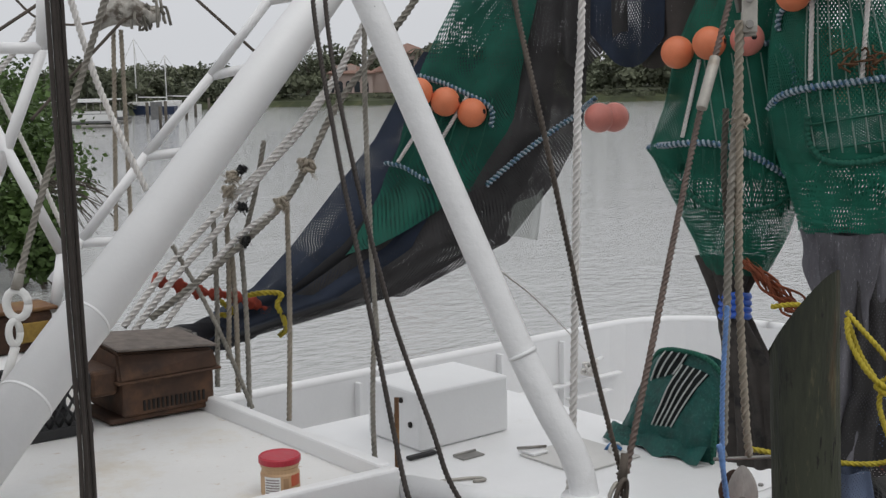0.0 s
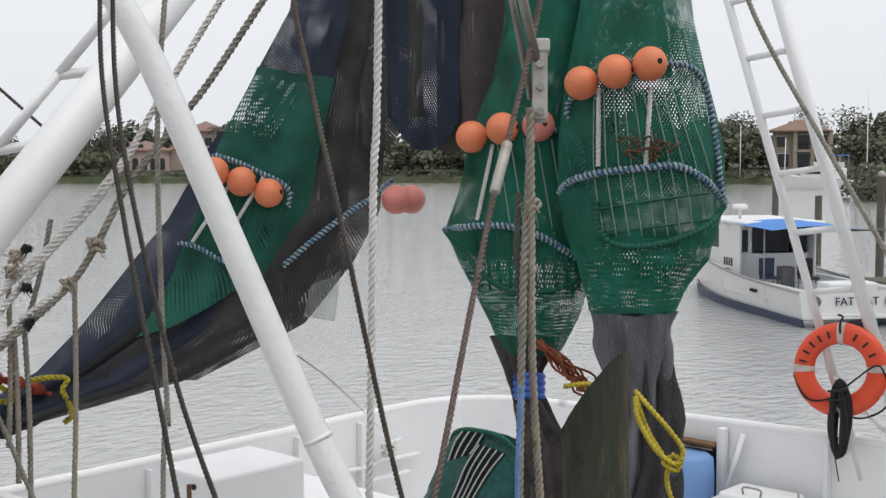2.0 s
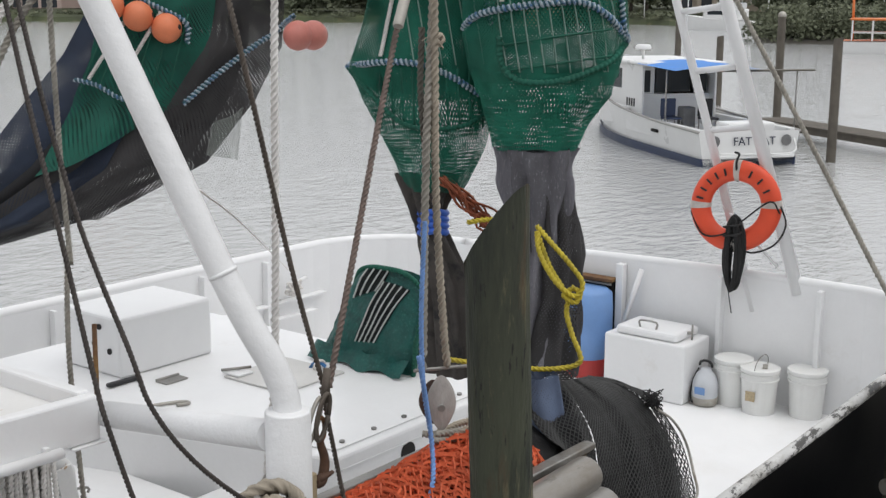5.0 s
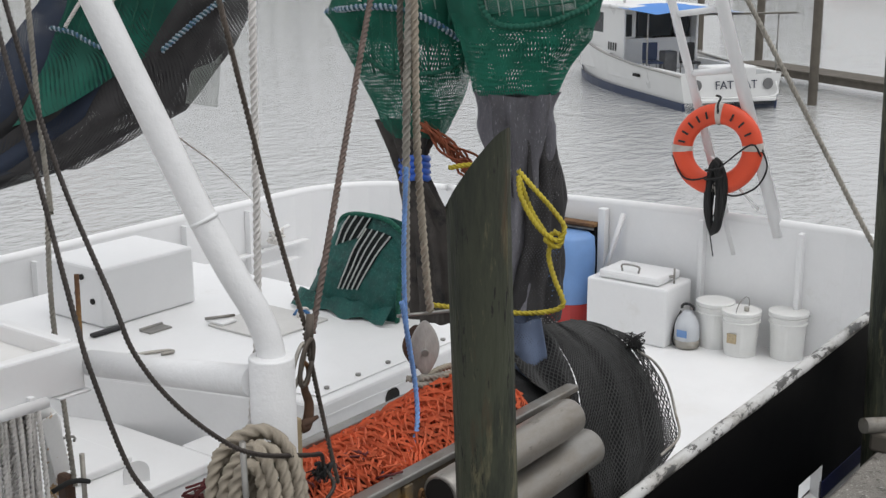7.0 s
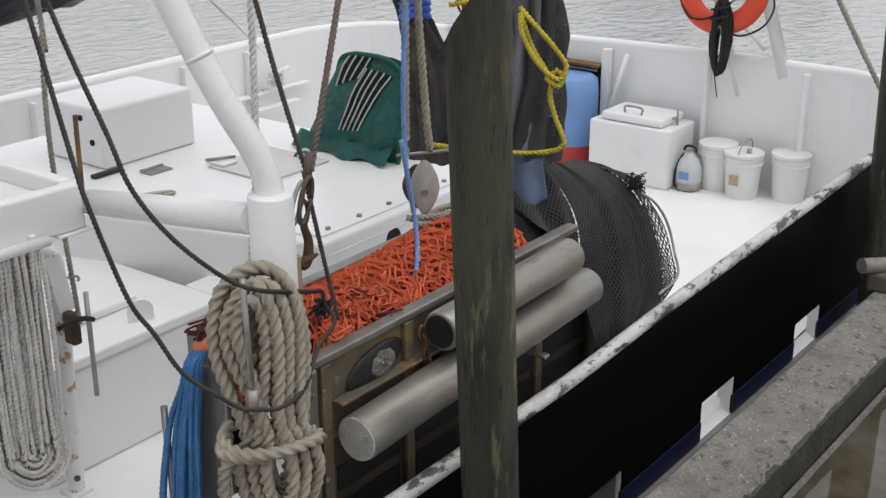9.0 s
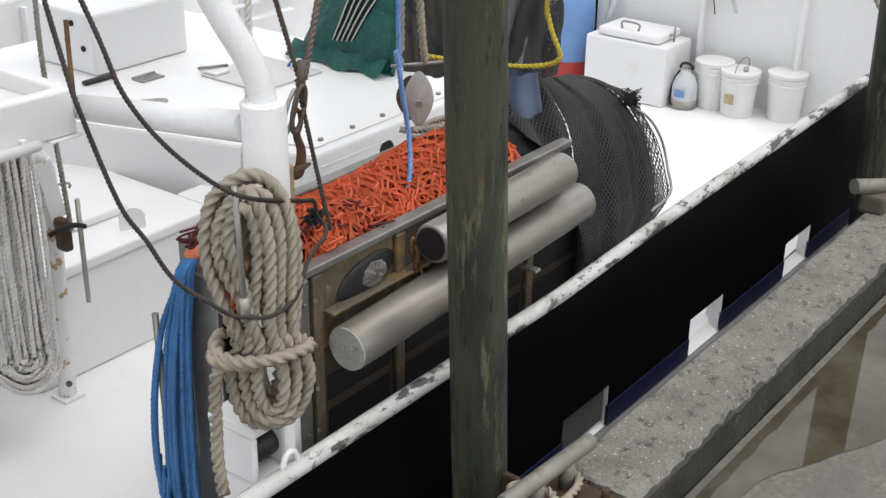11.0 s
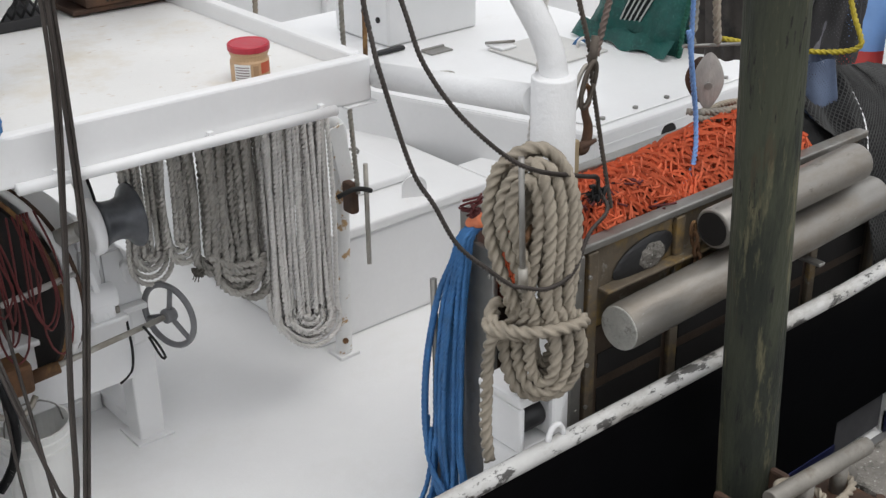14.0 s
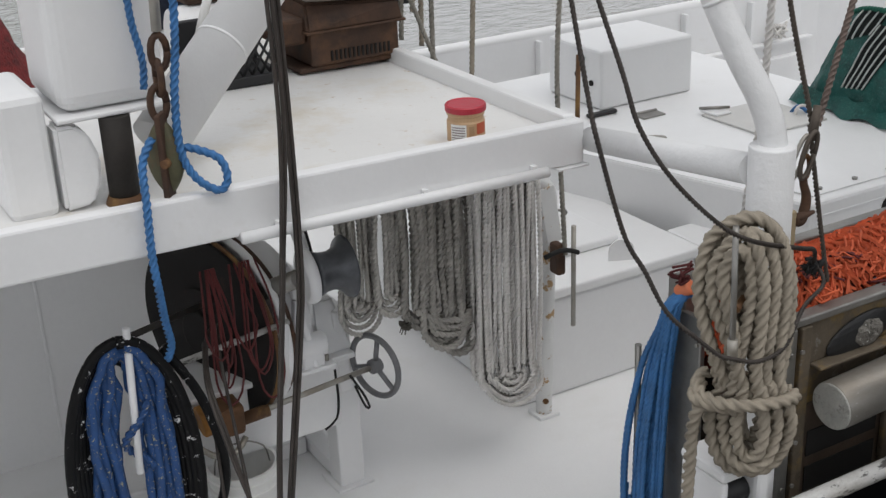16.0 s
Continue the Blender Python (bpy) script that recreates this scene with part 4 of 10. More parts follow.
# fairlead at the foot of the gallows, pad eye on the rail
lead = thing("fairlead", "white painted steel fairlead block inside the rail", "fairlead", (2.53, 2.68, DECK_Z))
part("pedestal", box(2.43, 2.63, 2.58, 2.78, DECK_Z, 1.60, 0.02), WHITE, lead)
part("cheek", box(2.425, 2.45, 2.575, 2.785, 1.602, 1.78, 0.01), WHITE, lead)
part("cheek", box(2.575, 2.635, 2.575, 2.785, 1.602, 1.78, 0.015), WHITE, lead)
part("head", box(2.42, 2.64, 2.57, 2.79, 1.782, 1.82, 0.014), WHITE, lead)
part("roller", cyl((2.452, 2.65, 1.685), (2.573, 2.65, 1.685), 0.05, n=20, bevel=0.006), BLACK_PLASTIC, lead, "black roller")
part("back_plate", box(2.453, 2.572, 2.74, 2.755, 1.603, 1.78, 0.003), DARK, lead)
for x in (2.46, 2.60):
    part("head_bolt", cyl((x, 2.62, 1.82), (x, 2.62, 1.834), 0.012, n=6), GALV, lead)
eye = thing("pad_eye", "white painted ring eye welded on the rail", "eye", (2.52, 2.5, 1.67))
a = np.linspace(0, math.pi, 12)
part("ring", sweep(np.array([(2.52 + 0.035 * math.cos(q), 2.5, 1.668 + 0.055 * math.sin(q)) for q in a]), 0.011, 8), WHITE, eye, smooth=True)

# lifting gear at the gallows head
gear = thing("shackle_and_hook", "rusted shackle, hook and wire thimble at the gallows", "shackle", (2.8, 2.72, 2.7))
part("lug", box(2.765, 2.80, 2.70, 2.73, 2.20, 2.62, 0.006), surface("yellowed_steel", (0.42, 0.33, 0.2), 0.6, vary=0.3, scale=9, stains=(((0.2, 0.1, 0.05), 8.0, 0.55, 0.7),)), gear, "rust-yellowed lug plate")
hook = curve([(2.80, 2.715, 2.585), (2.828, 2.715, 2.575), (2.85, 2.72, 2.60), (2.855, 2.72, 2.65), (2.838, 2.72, 2.70), (2.835, 2.72, 2.73)], 0.008)
part("hook", sweep(hook, np.linspace(0.021, 0.012, len(hook)), 10), BRONZE_RUST, gear, smooth=True)
part("hook_point", cyl((2.80, 2.715, 2.585), (2.875, 2.70, 2.60), 0.02, 0.006, n=10), BRONZE_RUST, gear)
a = np.linspace(0, 2 * math.pi, 21)
part("shackle", sweep(np.array([(2.838 + 0.02 * math.cos(q), 2.72, 2.755 + 0.04 * math.sin(q)) for q in a]), 0.008, 8), RUST, gear, smooth=True)
part("wire_eye", sweep(np.array([(2.835 + 0.026 * math.cos(q) + 0.022 * math.sin(q), 2.705, 2.80 + 0.075 * math.sin(q)) for q in a]), 0.008, 8), WIRE, gear, smooth=True)
part("wire_eye", sweep(np.array([(2.815 + 0.022 * math.cos(q) + 0.028 * math.sin(q), 2.725, 2.79 + 0.07 * math.sin(q)) for q in a]), 0.0075, 8), GALV, gear, smooth=True)
part("clamp", cyl((2.862, 2.72, 2.84), (2.885, 2.73, 2.95), 0.016, 0.013, n=12), WIRE, gear)

# ---- aft deck ----
STERN_Z = DECK_Z + 0.08
chest = thing("ice_chest", "white fibreglass chest with a hinged lid on deck", "chest", (9.1, 4.95, STERN_Z))
part("chest_body", box(8.90, 9.36, 4.47, 5.22, STERN_Z, 1.36, 0.02), WHITE, chest)
chest_lid = part("lid", box(8.93, 9.33, 4.56, 5.13, 1.362, 1.435, 0.025), WHITE, chest)
part("lid_handle", sweep(curve([(8.99, 4.93, 1.435), (8.99, 4.93, 1.49), (8.99, 4.78, 1.49), (8.99, 4.78, 1.435)], 0.02), 0.009, 8), STEEL, chest_lid, smooth=True)
part("latch", cyl((9.13, 4.52, 1.36), (9.13, 4.52, 1.49), 0.009, n=8), STEEL, chest)
part("latch_bar", cyl((9.13, 4.52, 1.42), (9.13, 4.60, 1.40), 0.012, n=8), STEEL, chest)


def bucket(x, y, z, m_label, group="white buckets", lid=True, handle=True, r=0.148, h=0.37):
    b = thing("bucket", m_label, "bucket", (x, y, z), group=group)
    prof = [(r * 0.87, 0), (r * 0.97, h * 0.74), (r * 1.05, h * 0.75), (r * 1.05, h * 0.78), (r * 0.99, h * 0.79), (r * 1.0, h * 0.87), (r * 1.06, h * 0.88), (r * 1.06, h * 0.905), (r * 1.0, h * 0.915), (r * 1.01, h * 0.955)]
    if not lid:
        prof += [(r * 1.03, h), (r * 0.96, h), (r * 0.9, h * 0.3), (r * 0.5, h * 0.28)]
    part("pail", lathe(prof, 32, (x, y, z)), PLASTIC_WHITE, b, smooth=False)
    if lid:
        part("lid", lathe([(r * 1.07, h * 0.935), (r * 1.08, h * 1.0), (r * 1.0, h * 1.015), (r * 0.97, h * 1.0), (r * 0.2, h * 1.0)], 32, (x, y, z)), PLASTIC_WHITE, b)
    if handle:
        part("bail", cable([(x - 0.13, y, z + h * 0.9), (x - 0.11, y - 0.02, z + h * 1.2), (x, y - 0.03, z + h * 1.3), (x + 0.1, y - 0.02, z + h * 1.15), (x + 0.13, y, z + h * 0.9)], 0.004, 5), STEEL, b, smooth=True)
    return b


b1 = bucket(9.17, 3.93, STERN_Z, "white plastic pail with lid, bail and small yellow label")
part("label", box(9.018, 9.022, 3.90, 3.98, 0.98, 1.06, 0), surface("faded_label", (0.5, 0.4, 0.25), 0.6, vary=0.4, scale=60), b1, "faded yellow printed label")
part("spout_cap", cyl((9.15, 3.88, 1.235), (9.15, 3.88, 1.265), 0.02, n=12), GALV, b1)
bucket(9.24, 4.19, STERN_Z, "white plastic pail with lid behind another pail", handle=False, h=0.385)
bucket(9.31, 3.59, STERN_Z, "white plastic pail with lid beside the stern bulwark", handle=False, h=0.385)

jug = thing("pump_sprayer", "translucent white pump sprayer with black handle", "sprayer", (9.06, 4.35, STERN_Z))
part("tank", lathe([(0.085, 0), (0.10, 0.02), (0.105, 0.12), (0.10, 0.2), (0.075, 0.26), (0.045, 0.29), (0.04, 0.31)], 28, (9.06, 4.35, STERN_Z)), surface("milky_plastic", (0.55, 0.57, 0.6), 0.35, vary=0.1), jug, smooth=True)
part("tank_base", lathe([(0.092, -0.0), (0.106, 0.015), (0.107, 0.07)], 28, (9.06, 4.35, STERN_Z + 0.003)), GALV, jug, "grey liquid line in the base", smooth=True)
a = np.linspace(-0.3, math.pi + 0.3, 14)
part("handle", sweep(np.array([(9.06, 4.35 + 0.055 * math.cos(q), STERN_Z + 0.335 + 0.035 * math.sin(q)) for q in a]), 0.011, 8), BLACK_PLASTIC, jug, smooth=True)
part("hose", cable([(9.06, 4.41, STERN_Z + 0.3), (9.04, 4.45, STERN_Z + 0.2), (9.0, 4.45, STERN_Z + 0.06), (8.96, 4.41, STERN_Z + 0.03)], 0.008), BLACK_PLASTIC, jug, smooth=True)
part("label", box(8.950, 8.9535, 4.30, 4.39, STERN_Z + 0.11, STERN_Z + 0.17, 0), PLASTIC_BLUE, jug, "small blue and white label bars")
bottle = thing("plastic_bottle", "clear plastic drinks bottle with blue label", "bottle", (9.20, 4.27, STERN_Z))
part("bottle_body", lathe([(0.04, 0), (0.044, 0.02), (0.042, 0.16), (0.044, 0.2), (0.02, 0.27), (0.016, 0.3)], 20, (9.20, 4.27, STERN_Z)), surface("clear_pet", (0.45, 0.5, 0.58), 0.15, vary=0.1), bottle, smooth=True)
part("cap", cyl((9.20, 4.27, STERN_Z + 0.3), (9.20, 4.27, STERN_Z + 0.325), 0.018, n=14), PLASTIC_WHITE, bottle)
part("label", lathe([(0.0445, 0.07), (0.0445, 0.14)], 20, (9.20, 4.27, STERN_Z)), PLASTIC_BLUE, bottle)

drum = thing("blue_barrel", "light blue plastic barrel with red base", "barrel", (9.2, 5.57, STERN_Z))
part("barrel_body", lathe([(0.2, 0.16), (0.215, 0.18), (0.22, 0.4), (0.22, 0.6), (0.21, 0.74), (0.16, 0.78)], 32, (9.2, 5.57, STERN_Z)), PLASTIC_BLUE, drum, smooth=True)
part("barrel_base", lathe([(0.19, 0), (0.21, 0.02), (0.21, 0.17)], 32, (9.2, 5.57, STERN_Z)), PLASTIC_RED, drum)
locker = thing("stern_locker", "dark open recess with rusty frame in the stern bulwark", "locker", (9.35, 5.6, STERN_Z))
part("recess", box(9.37, 9.42, 5.42, 6.0, STERN_Z, 1.68, 0.005), DARK, locker)
part("recess_sill", box(9.30, 9.42, 5.40, 6.0, 1.682, 1.71, 0.005), RUST, locker)
part("stowed_rod", cyl((9.33, 5.42, 1.66), (9.33, 6.0, 1.66), 0.012, n=8), STEEL, locker)
for y, w in ((5.36, 0.035), (3.56, 0.02), (4.41, 0.02), (6.3, 0.02)):
    part("bulwark_rib", box(9.36, 9.44, y - w, y + w, STERN_Z, rail_height(9.5, y) - 0.03, 0.006), WHITE, boat)
part("bulwark_brace", cyl((9.40, 5.16, 1.82), (9.32, 5.27, 1.36), 0.022, n=10), WHITE, boat)
for x in (4.0, 5.5, 7.0, 7.75):
    part("bulwark_rib", box(x - 0.015, x + 0.015, 8.06, 8.13, DECK_Z, 1.76, 0.005), WHITE, boat)
part("bulwark_ledge", box(5.8, 8.5, 8.05, 8.125, 1.34, 1.365, 0.006), WHITE, boat)
part("bulwark_ledge", box(-1.0, 5.7, 8.05, 8.125, 1.40, 1.425, 0.006), WHITE, boat)
for x in (3.3, 4.8, 6.0, 7.3, 8.2):
    part("bulwark_rib", box(x - 0.012, x + 0.012, 2.54, 2.60, DECK_Z, rail_height(x, 2.5) - 0.06, 0.004), WHITE, boat)
cleat = thing("mooring_cleat", "white cleat plate with hitched white rope on port bulwark", "cleat", (8.05, 8.05, 1.4))
part("plate", box(7.75, 8.3, 7.98, 8.06, 1.22, 1.24, 0.005), WHITE, cleat)
part("horn", cyl((7.95, 8.03, 1.5), (8.2, 8.03, 1.55), 0.02, n=10), WHITE, cleat)
for k in range(5):
    rnd = random.Random(k)
    part("rope_turn", laid([(8.0 + rnd.uniform(-0.09, 0.12), 8.0 + rnd.uniform(-0.05, 0.02), 1.50 + rnd.uniform(-0.1, 0.09)) for _ in range(5)], 0.012), WHITE_ROPE, cleat, smooth=True)
part("bolt_hole", cyl((7.95, 8.117, 1.35), (7.95, 8.128, 1.35), 0.018, n=10), DARK, cleat)
vent = thing("gooseneck_vent", "white painted gooseneck vent pipe by the stern quarter", "vent", (8.6, 7.5, DECK_Z))
part("pipe", sweep(curve([(8.35, 7.55, DECK_Z), (8.35, 7.55, 1.2), (8.35, 7.52, 1.32), (8.38, 7.42, 1.38), (8.42, 7.32, 1.32), (8.42, 7.30, 1.24)], 0.03), 0.045, 14), WHITE, vent, smooth=True)

# flush fittings on the hatch
for x, y, w, d in ((5.03, 6.14, 0.09, 0.05),):
    ob = thing("hinge_plate", "grey steel hinge plate on the hatch cover", "hinge", (x, y, HATCH_Z), group="hatch fittings")
    part("leaf", box(x - w, x + w, y - d, y + d, HATCH_Z + 0.001, HATCH_Z + 0.012, 0.003), STEEL, ob)
    part("knuckle", cyl((x - w, y + d, HATCH_Z + 0.012), (x + w, y + d, HATCH_Z + 0.012), 0.012, n=8), STEEL, ob)
panel = thing("flush_hatch", "square flush hatch panel with latch on the cover", "hatch", (5.568, 5.712, 1.700))
part("panel", box(5.28, 5.84, 5.38, 5.93, HATCH_Z + 0.001, HATCH_Z + 0.016, 0.005), surface("grey_panel_paint", (0.58, 0.57, 0.55), 0.5), panel)
part("latch", box(5.30, 5.43, 5.81, 5.97, HATCH_Z + 0.017, HATCH_Z + 0.035, 0.006), WHITE, panel)
part("latch_bar", cyl((5.280, 5.952, 1.748), (5.453, 5.856, 1.748), 0.01, n=8), STEEL, panel)
tie = thing("deck_ring", "rope becket through a ring bolt on the hatch", "ring", (5.779, 5.520, 1.700))
a = np.linspace(0, 2 * math.pi, 15)
part("ring", sweep(np.array([(5.78 + 0.05 * math.cos(q), 5.55, HATCH_Z + 0.035 + 0.035 * math.sin(q)) for q in a]), 0.01, 7), WHITE_ROPE, tie, smooth=True)
part("becket", cable([(5.760, 5.616, 1.710), (5.789, 5.587, 1.758), (5.808, 5.520, 1.729)], 0.012), BLUE_ROPE, tie, smooth=True)
clip = thing("snap_hook", "galvanised snap hook lying on the hatch cover", "hook", (4.656, 5.760, 1.700))
part("body", sweep(curve([(4.512, 5.856, 1.712), (4.608, 5.818, 1.712), (4.704, 5.779, 1.712), (4.781, 5.722, 1.712), (4.771, 5.683, 1.712), (4.704, 5.712, 1.712)], 0.02), 0.011, 8), GALV, clip, smooth=True)
plug = thing("black_tool", "short black tool lying by the equipment box", "tool", (4.752, 6.355, 1.700))
part("tool_body", box(4.67, 4.90, 6.31, 6.36, HATCH_Z + 0.002, HATCH_Z + 0.03, 0.012), BLACK_PLASTIC, plug)
bar = part("brown_bar", cyl((4.531, 6.259, 1.700), (4.608, 6.355, 2.132), 0.016, n=10), RUST, None, "rusty upright bar leaning at the equipment box", category="bar")

# ---- stern ladder frame with life ring ----
ladder = thing("stern_ladder", "white painted pipe ladder frame raised at the stern", "ladder", (9.45, 4.1, 1.8))
LA, LB = (Vector((9.46, 3.77, 1.80)), Vector((9.46, 4.90, 5.28))), (Vector((9.46, 4.14, 1.60)), Vector((9.46, 5.35, 5.28)))
part("rail", cyl(LA[0], LA[0] + (LA[1] - LA[0]) * 1.5, 0.052, n=18), WHITE, ladder)
part("rail", cyl(LB[0], LB[0] + (LB[1] - LB[0]) * 1.5, 0.036, n=18), WHITE, ladder)
for k in range(8):
    z = 3.12 + 0.475 * k
    sa, sb = (z - 1.80) / 3.48, (z - 0.06 - 1.60) / 3.68
    part("rung", cyl(LA[0].lerp(LA[1], sa), LB[0].lerp(LB[1], sb), 0.026, n=12), WHITE, ladder)
part("stay", cyl((9.44, 3.95, 2.0), (9.44, 4.45, 2.45), 0.014, n=8), WHITE, ladder)
ring_ob = thing("life_ring", "orange ring lifebuoy with black lettering bars and grab line", "life ring", (9.38, 4.30, 2.1))
C0 = Vector((9.36, 4.30, 2.475))
RA, RB, RN = Vector((0.15, -0.985, 0.03)).normalized(), Vector((0.05, 0.0, 1.0)).normalized(), Vector((1, 0.15, -0.03))


def ring_at(a, r=0.29, off=0.0):
    p = C0 + RA * (r * math.cos(a)) + RB * (r * math.sin(a)) + RN * off
    return (p.x, p.y, p.z)


n1, n2 = 64, 14
v = []
for i in range(n1):
    a = 2 * math.pi * i / n1
    for j in range(n2):
        b = 2 * math.pi * j / n2
        v.append(ring_at(a, 0.29 + 0.085 * math.cos(b), 0.055 * math.sin(b)))
f = [(i * n2 + j, ((i + 1) % n1) * n2 + j, ((i + 1) % n1) * n2 + (j + 1) % n2, i * n2 + (j + 1) % n2) for i in range(n1) for j in range(n2)]
part("buoy_body", (v, f), RING, ring_ob, smooth=True)
for q in (5, 90, 180, 270):
    c = radians(q)
    v = []
    for i in range(5):
        a = c + (i - 2) * 0.045
        for j in range(n2):
            b = 2 * math.pi * j / n2
            v.append(ring_at(a, 0.29 + 0.088 * math.cos(b), 0.058 * math.sin(b)))
    f = [(i * n2 + j, (i + 1) * n2 + j, (i + 1) * n2 + (j + 1) % n2, i * n2 + (j + 1) % n2) for i in range(4) for j in range(n2)]
    part("tape_band", (v, f), TAPE, ring_ob, "worn silver reflective tape", smooth=True)
for c0, c1, count in ((108, 168, 5), (28, 66, 3)):
    for k in range(count):
        a = radians(c0 + (c1 - c0) * k / (count - 1))
        m = Matrix.Translation(ring_at(a, 0.29, -0.058)) @ Matrix((RA, RB, RN)).transposed().to_4x4() @ Matrix.Rotation(a, 4, "Z")
        part("lettering_bar", tilted_box((0.06, 0.016, 0.006), m, 0), BLACK_PLASTIC, ring_ob)
part("grab_line", cable([ring_at(3.3, 0.37, -0.02), ring_at(3.9, 0.34, -0.06), ring_at(4.4, 0.24, -0.08), ring_at(5.2, 0.14, -0.08), ring_at(0.2, 0.3, -0.08), ring_at(-0.1, 0.37, -0.03)], 0.008), BLACK_ROPE, ring_ob, smooth=True)
part("grab_line", cable([ring_at(0.05, 0.37, -0.02), ring_at(-0.3, 0.44, -0.02), ring_at(-0.7, 0.45, -0.03), ring_at(-1.15, 0.40, -0.05), ring_at(-1.5, 0.28, -0.08)], 0.008), BLACK_ROPE, ring_ob, smooth=True)
part("hanger", cable([ring_at(1.57, 0.20, 0.0), ring_at(1.57, 0.36, -0.07), ring_at(1.57, 0.42, 0.0), (9.43, 4.36, 2.9)], 0.01), BLACK_ROPE, ring_ob, smooth=True)
cord = thing("black_cord_hank", "hank of black cord hanging from the life ring", "rope coil", (9.30, 4.28, 1.9))
for k in range(12):
    rnd = random.Random(k)
    w, d = 0.015 + 0.075 * rnd.random(), rnd.uniform(-0.03, 0.03)
    pts = []
    for a in np.linspace(0, 2 * math.pi, 13):
        pts.append((9.28 + d, 4.27 + w * math.sin(a) + 0.008 * math.sin(3 * a + k), 2.10 + (0.30 + rnd.uniform(-0.01, 0.02)) * math.cos(a)))
    part("cord_loop", cable(pts, 0.013, 6), BLACK_ROPE, cord, smooth=True)
part("cord_turn", cable([(9.25 + 0.05 * math.cos(a), 4.27 + 0.07 * math.sin(a), 2.22 + 0.012 * a) for a in np.linspace(0, 12, 40)], 0.009, 6), BLACK_ROPE, cord, smooth=True)
part("cord_tail", cable([(9.28, 4.27, 1.95), (9.28, 4.29, 1.8), (9.29, 4.28, 1.7), (9.29, 4.26, 1.6)], 0.005), BLACK_ROPE, cord, smooth=True)

# ---- quay fitting beside the near pile ----
DOCK_PIPE = surface("dull_dock_pipe", (0.23, 0.215, 0.19), 0.55, metal=0.3, vary=0.25, scale=8, fine=60, bump=0.3, stains=(((0.12, 0.09, 0.06), 5.0, 0.55, 0.72),))
base = thing("quay_cleat", "rusty steel base plate with bent pipe mooring cleat", "cleat", (3.3, 2.0, 1.12))
part("base_plate", box(2.86, 3.535, 1.74, 2.12, 1.125, 1.285, 0.01), BRONZE_RUST, base)
part("cleat_pipe", cyl((3.07, 2.0, 1.42), (3.61, 1.968, 1.42), 0.034, n=20, bevel=0.004), DOCK_PIPE, base, "open-ended galvanised pipe")
part("pipe_leg", cyl((3.27, 1.988, 1.286), (3.27, 1.988, 1.41), 0.03, n=16), DOCK_PIPE, base)
part("pipe_leg", cyl((3.46, 1.977, 1.286), (3.46, 1.977, 1.41), 0.03, n=16), DOCK_PIPE, base)
part("pile_bracket", box(3.0, 3.03, 2.05, 2.19, 1.286, 1.385, 0.012), BRONZE_RUST, base)
part("pile_bracket", box(3.27, 3.30, 2.07, 2.15, 1.286, 1.38, 0.012), BRONZE_RUST, base)
for x in (2.95, 3.49):
    part("bolt", cyl((x, 1.82, 1.285), (x, 1.82, 1.33), 0.018, n=6), BRONZE_RUST, base)
line = thing("mooring_line_end", "pale laid rope turned round the quay cleat", "rope", (3.4, 2.0, 1.3))
part("turn", laid([(3.25 + 0.07 * math.cos(a), 1.99 + 0.09 * math.sin(a), 1.315 + 0.006 * a) for a in np.linspace(0, 9, 26)], 0.017), TAN_ROPE, line, smooth=True)
part("turn", laid([(3.28, 1.92, 1.32), (3.38, 1.91, 1.32), (3.48, 1.93, 1.325), (3.52, 2.0, 1.33)], 0.017), TAN_ROPE, line, smooth=True)
stub = thing("mooring_stub", "grey pipe stub and dark tub beside the far pile", "fitting", (6.9, 2.05, 1.29))
part("stub_pipe", cyl((6.75, 2.12, 1.45), (6.98, 1.98, 1.42), 0.045, n=14), DOCK_PIPE, stub)
part("stub_block", box(6.8, 6.98, 1.95, 2.1, 1.285, 1.40, 0.02), FARWOOD, stub)


# frayed tan rope between the heap and the piling
tie_rope = thing("tan_rope_tangle", "tangle of frayed tan rope lying over the doors", "rope", (4.2, 3.2, 2.25))
rnd = random.Random(31)
for k in range(5):
    pts = [(3.98 + 0.2 * i + rnd.uniform(-0.03, 0.03), 3.16 + rnd.uniform(-0.05, 0.04), 2.30 - 0.035 * i + rnd.uniform(-0.02, 0.03)) for i in range(5)]
    part("strand", laid(pts, 0.016), TAN_ROPE if k % 2 else GREY_ROPE, tie_rope, smooth=True)
pipe_ring = thing("hoop_rail", "white painted pipe hoop welded to the port bulwark", "hoop", (8.9, 7.7, 1.3))
part("hoop", sweep(curve([(9.0, 7.75, 0.8), (9.0, 7.75, 1.35), (9.0, 7.70, 1.47), (9.0, 7.6, 1.50), (9.0, 7.5, 1.46), (9.0, 7.46, 1.35), (9.0, 7.46, 0.8)], 0.04), 0.03, 12), WHITE, pipe_ring, smooth=True)
part("hoop_foot", box(8.95, 9.05, 7.42, 7.8, DECK_Z, DECK_Z + 0.012, 0.003), WHITE, pipe_ring)
# ---- nets hanging over the deck ----
WD, DD = Vector((0.551, -0.834, 0)), Vector((0.834, 0.551, 0))


def along(rows, s):
    """Rows of numbers read smoothly at s from 0 to 1."""
    k = s * (len(rows) - 1)
    i = min(len(rows) - 2, int(k))
    q = k - i
    q = q * q * (3 - 2 * q) * 0.5 + q * 0.5
    return [a + (b - a) * q for a, b in zip(rows[i], rows[i + 1])]


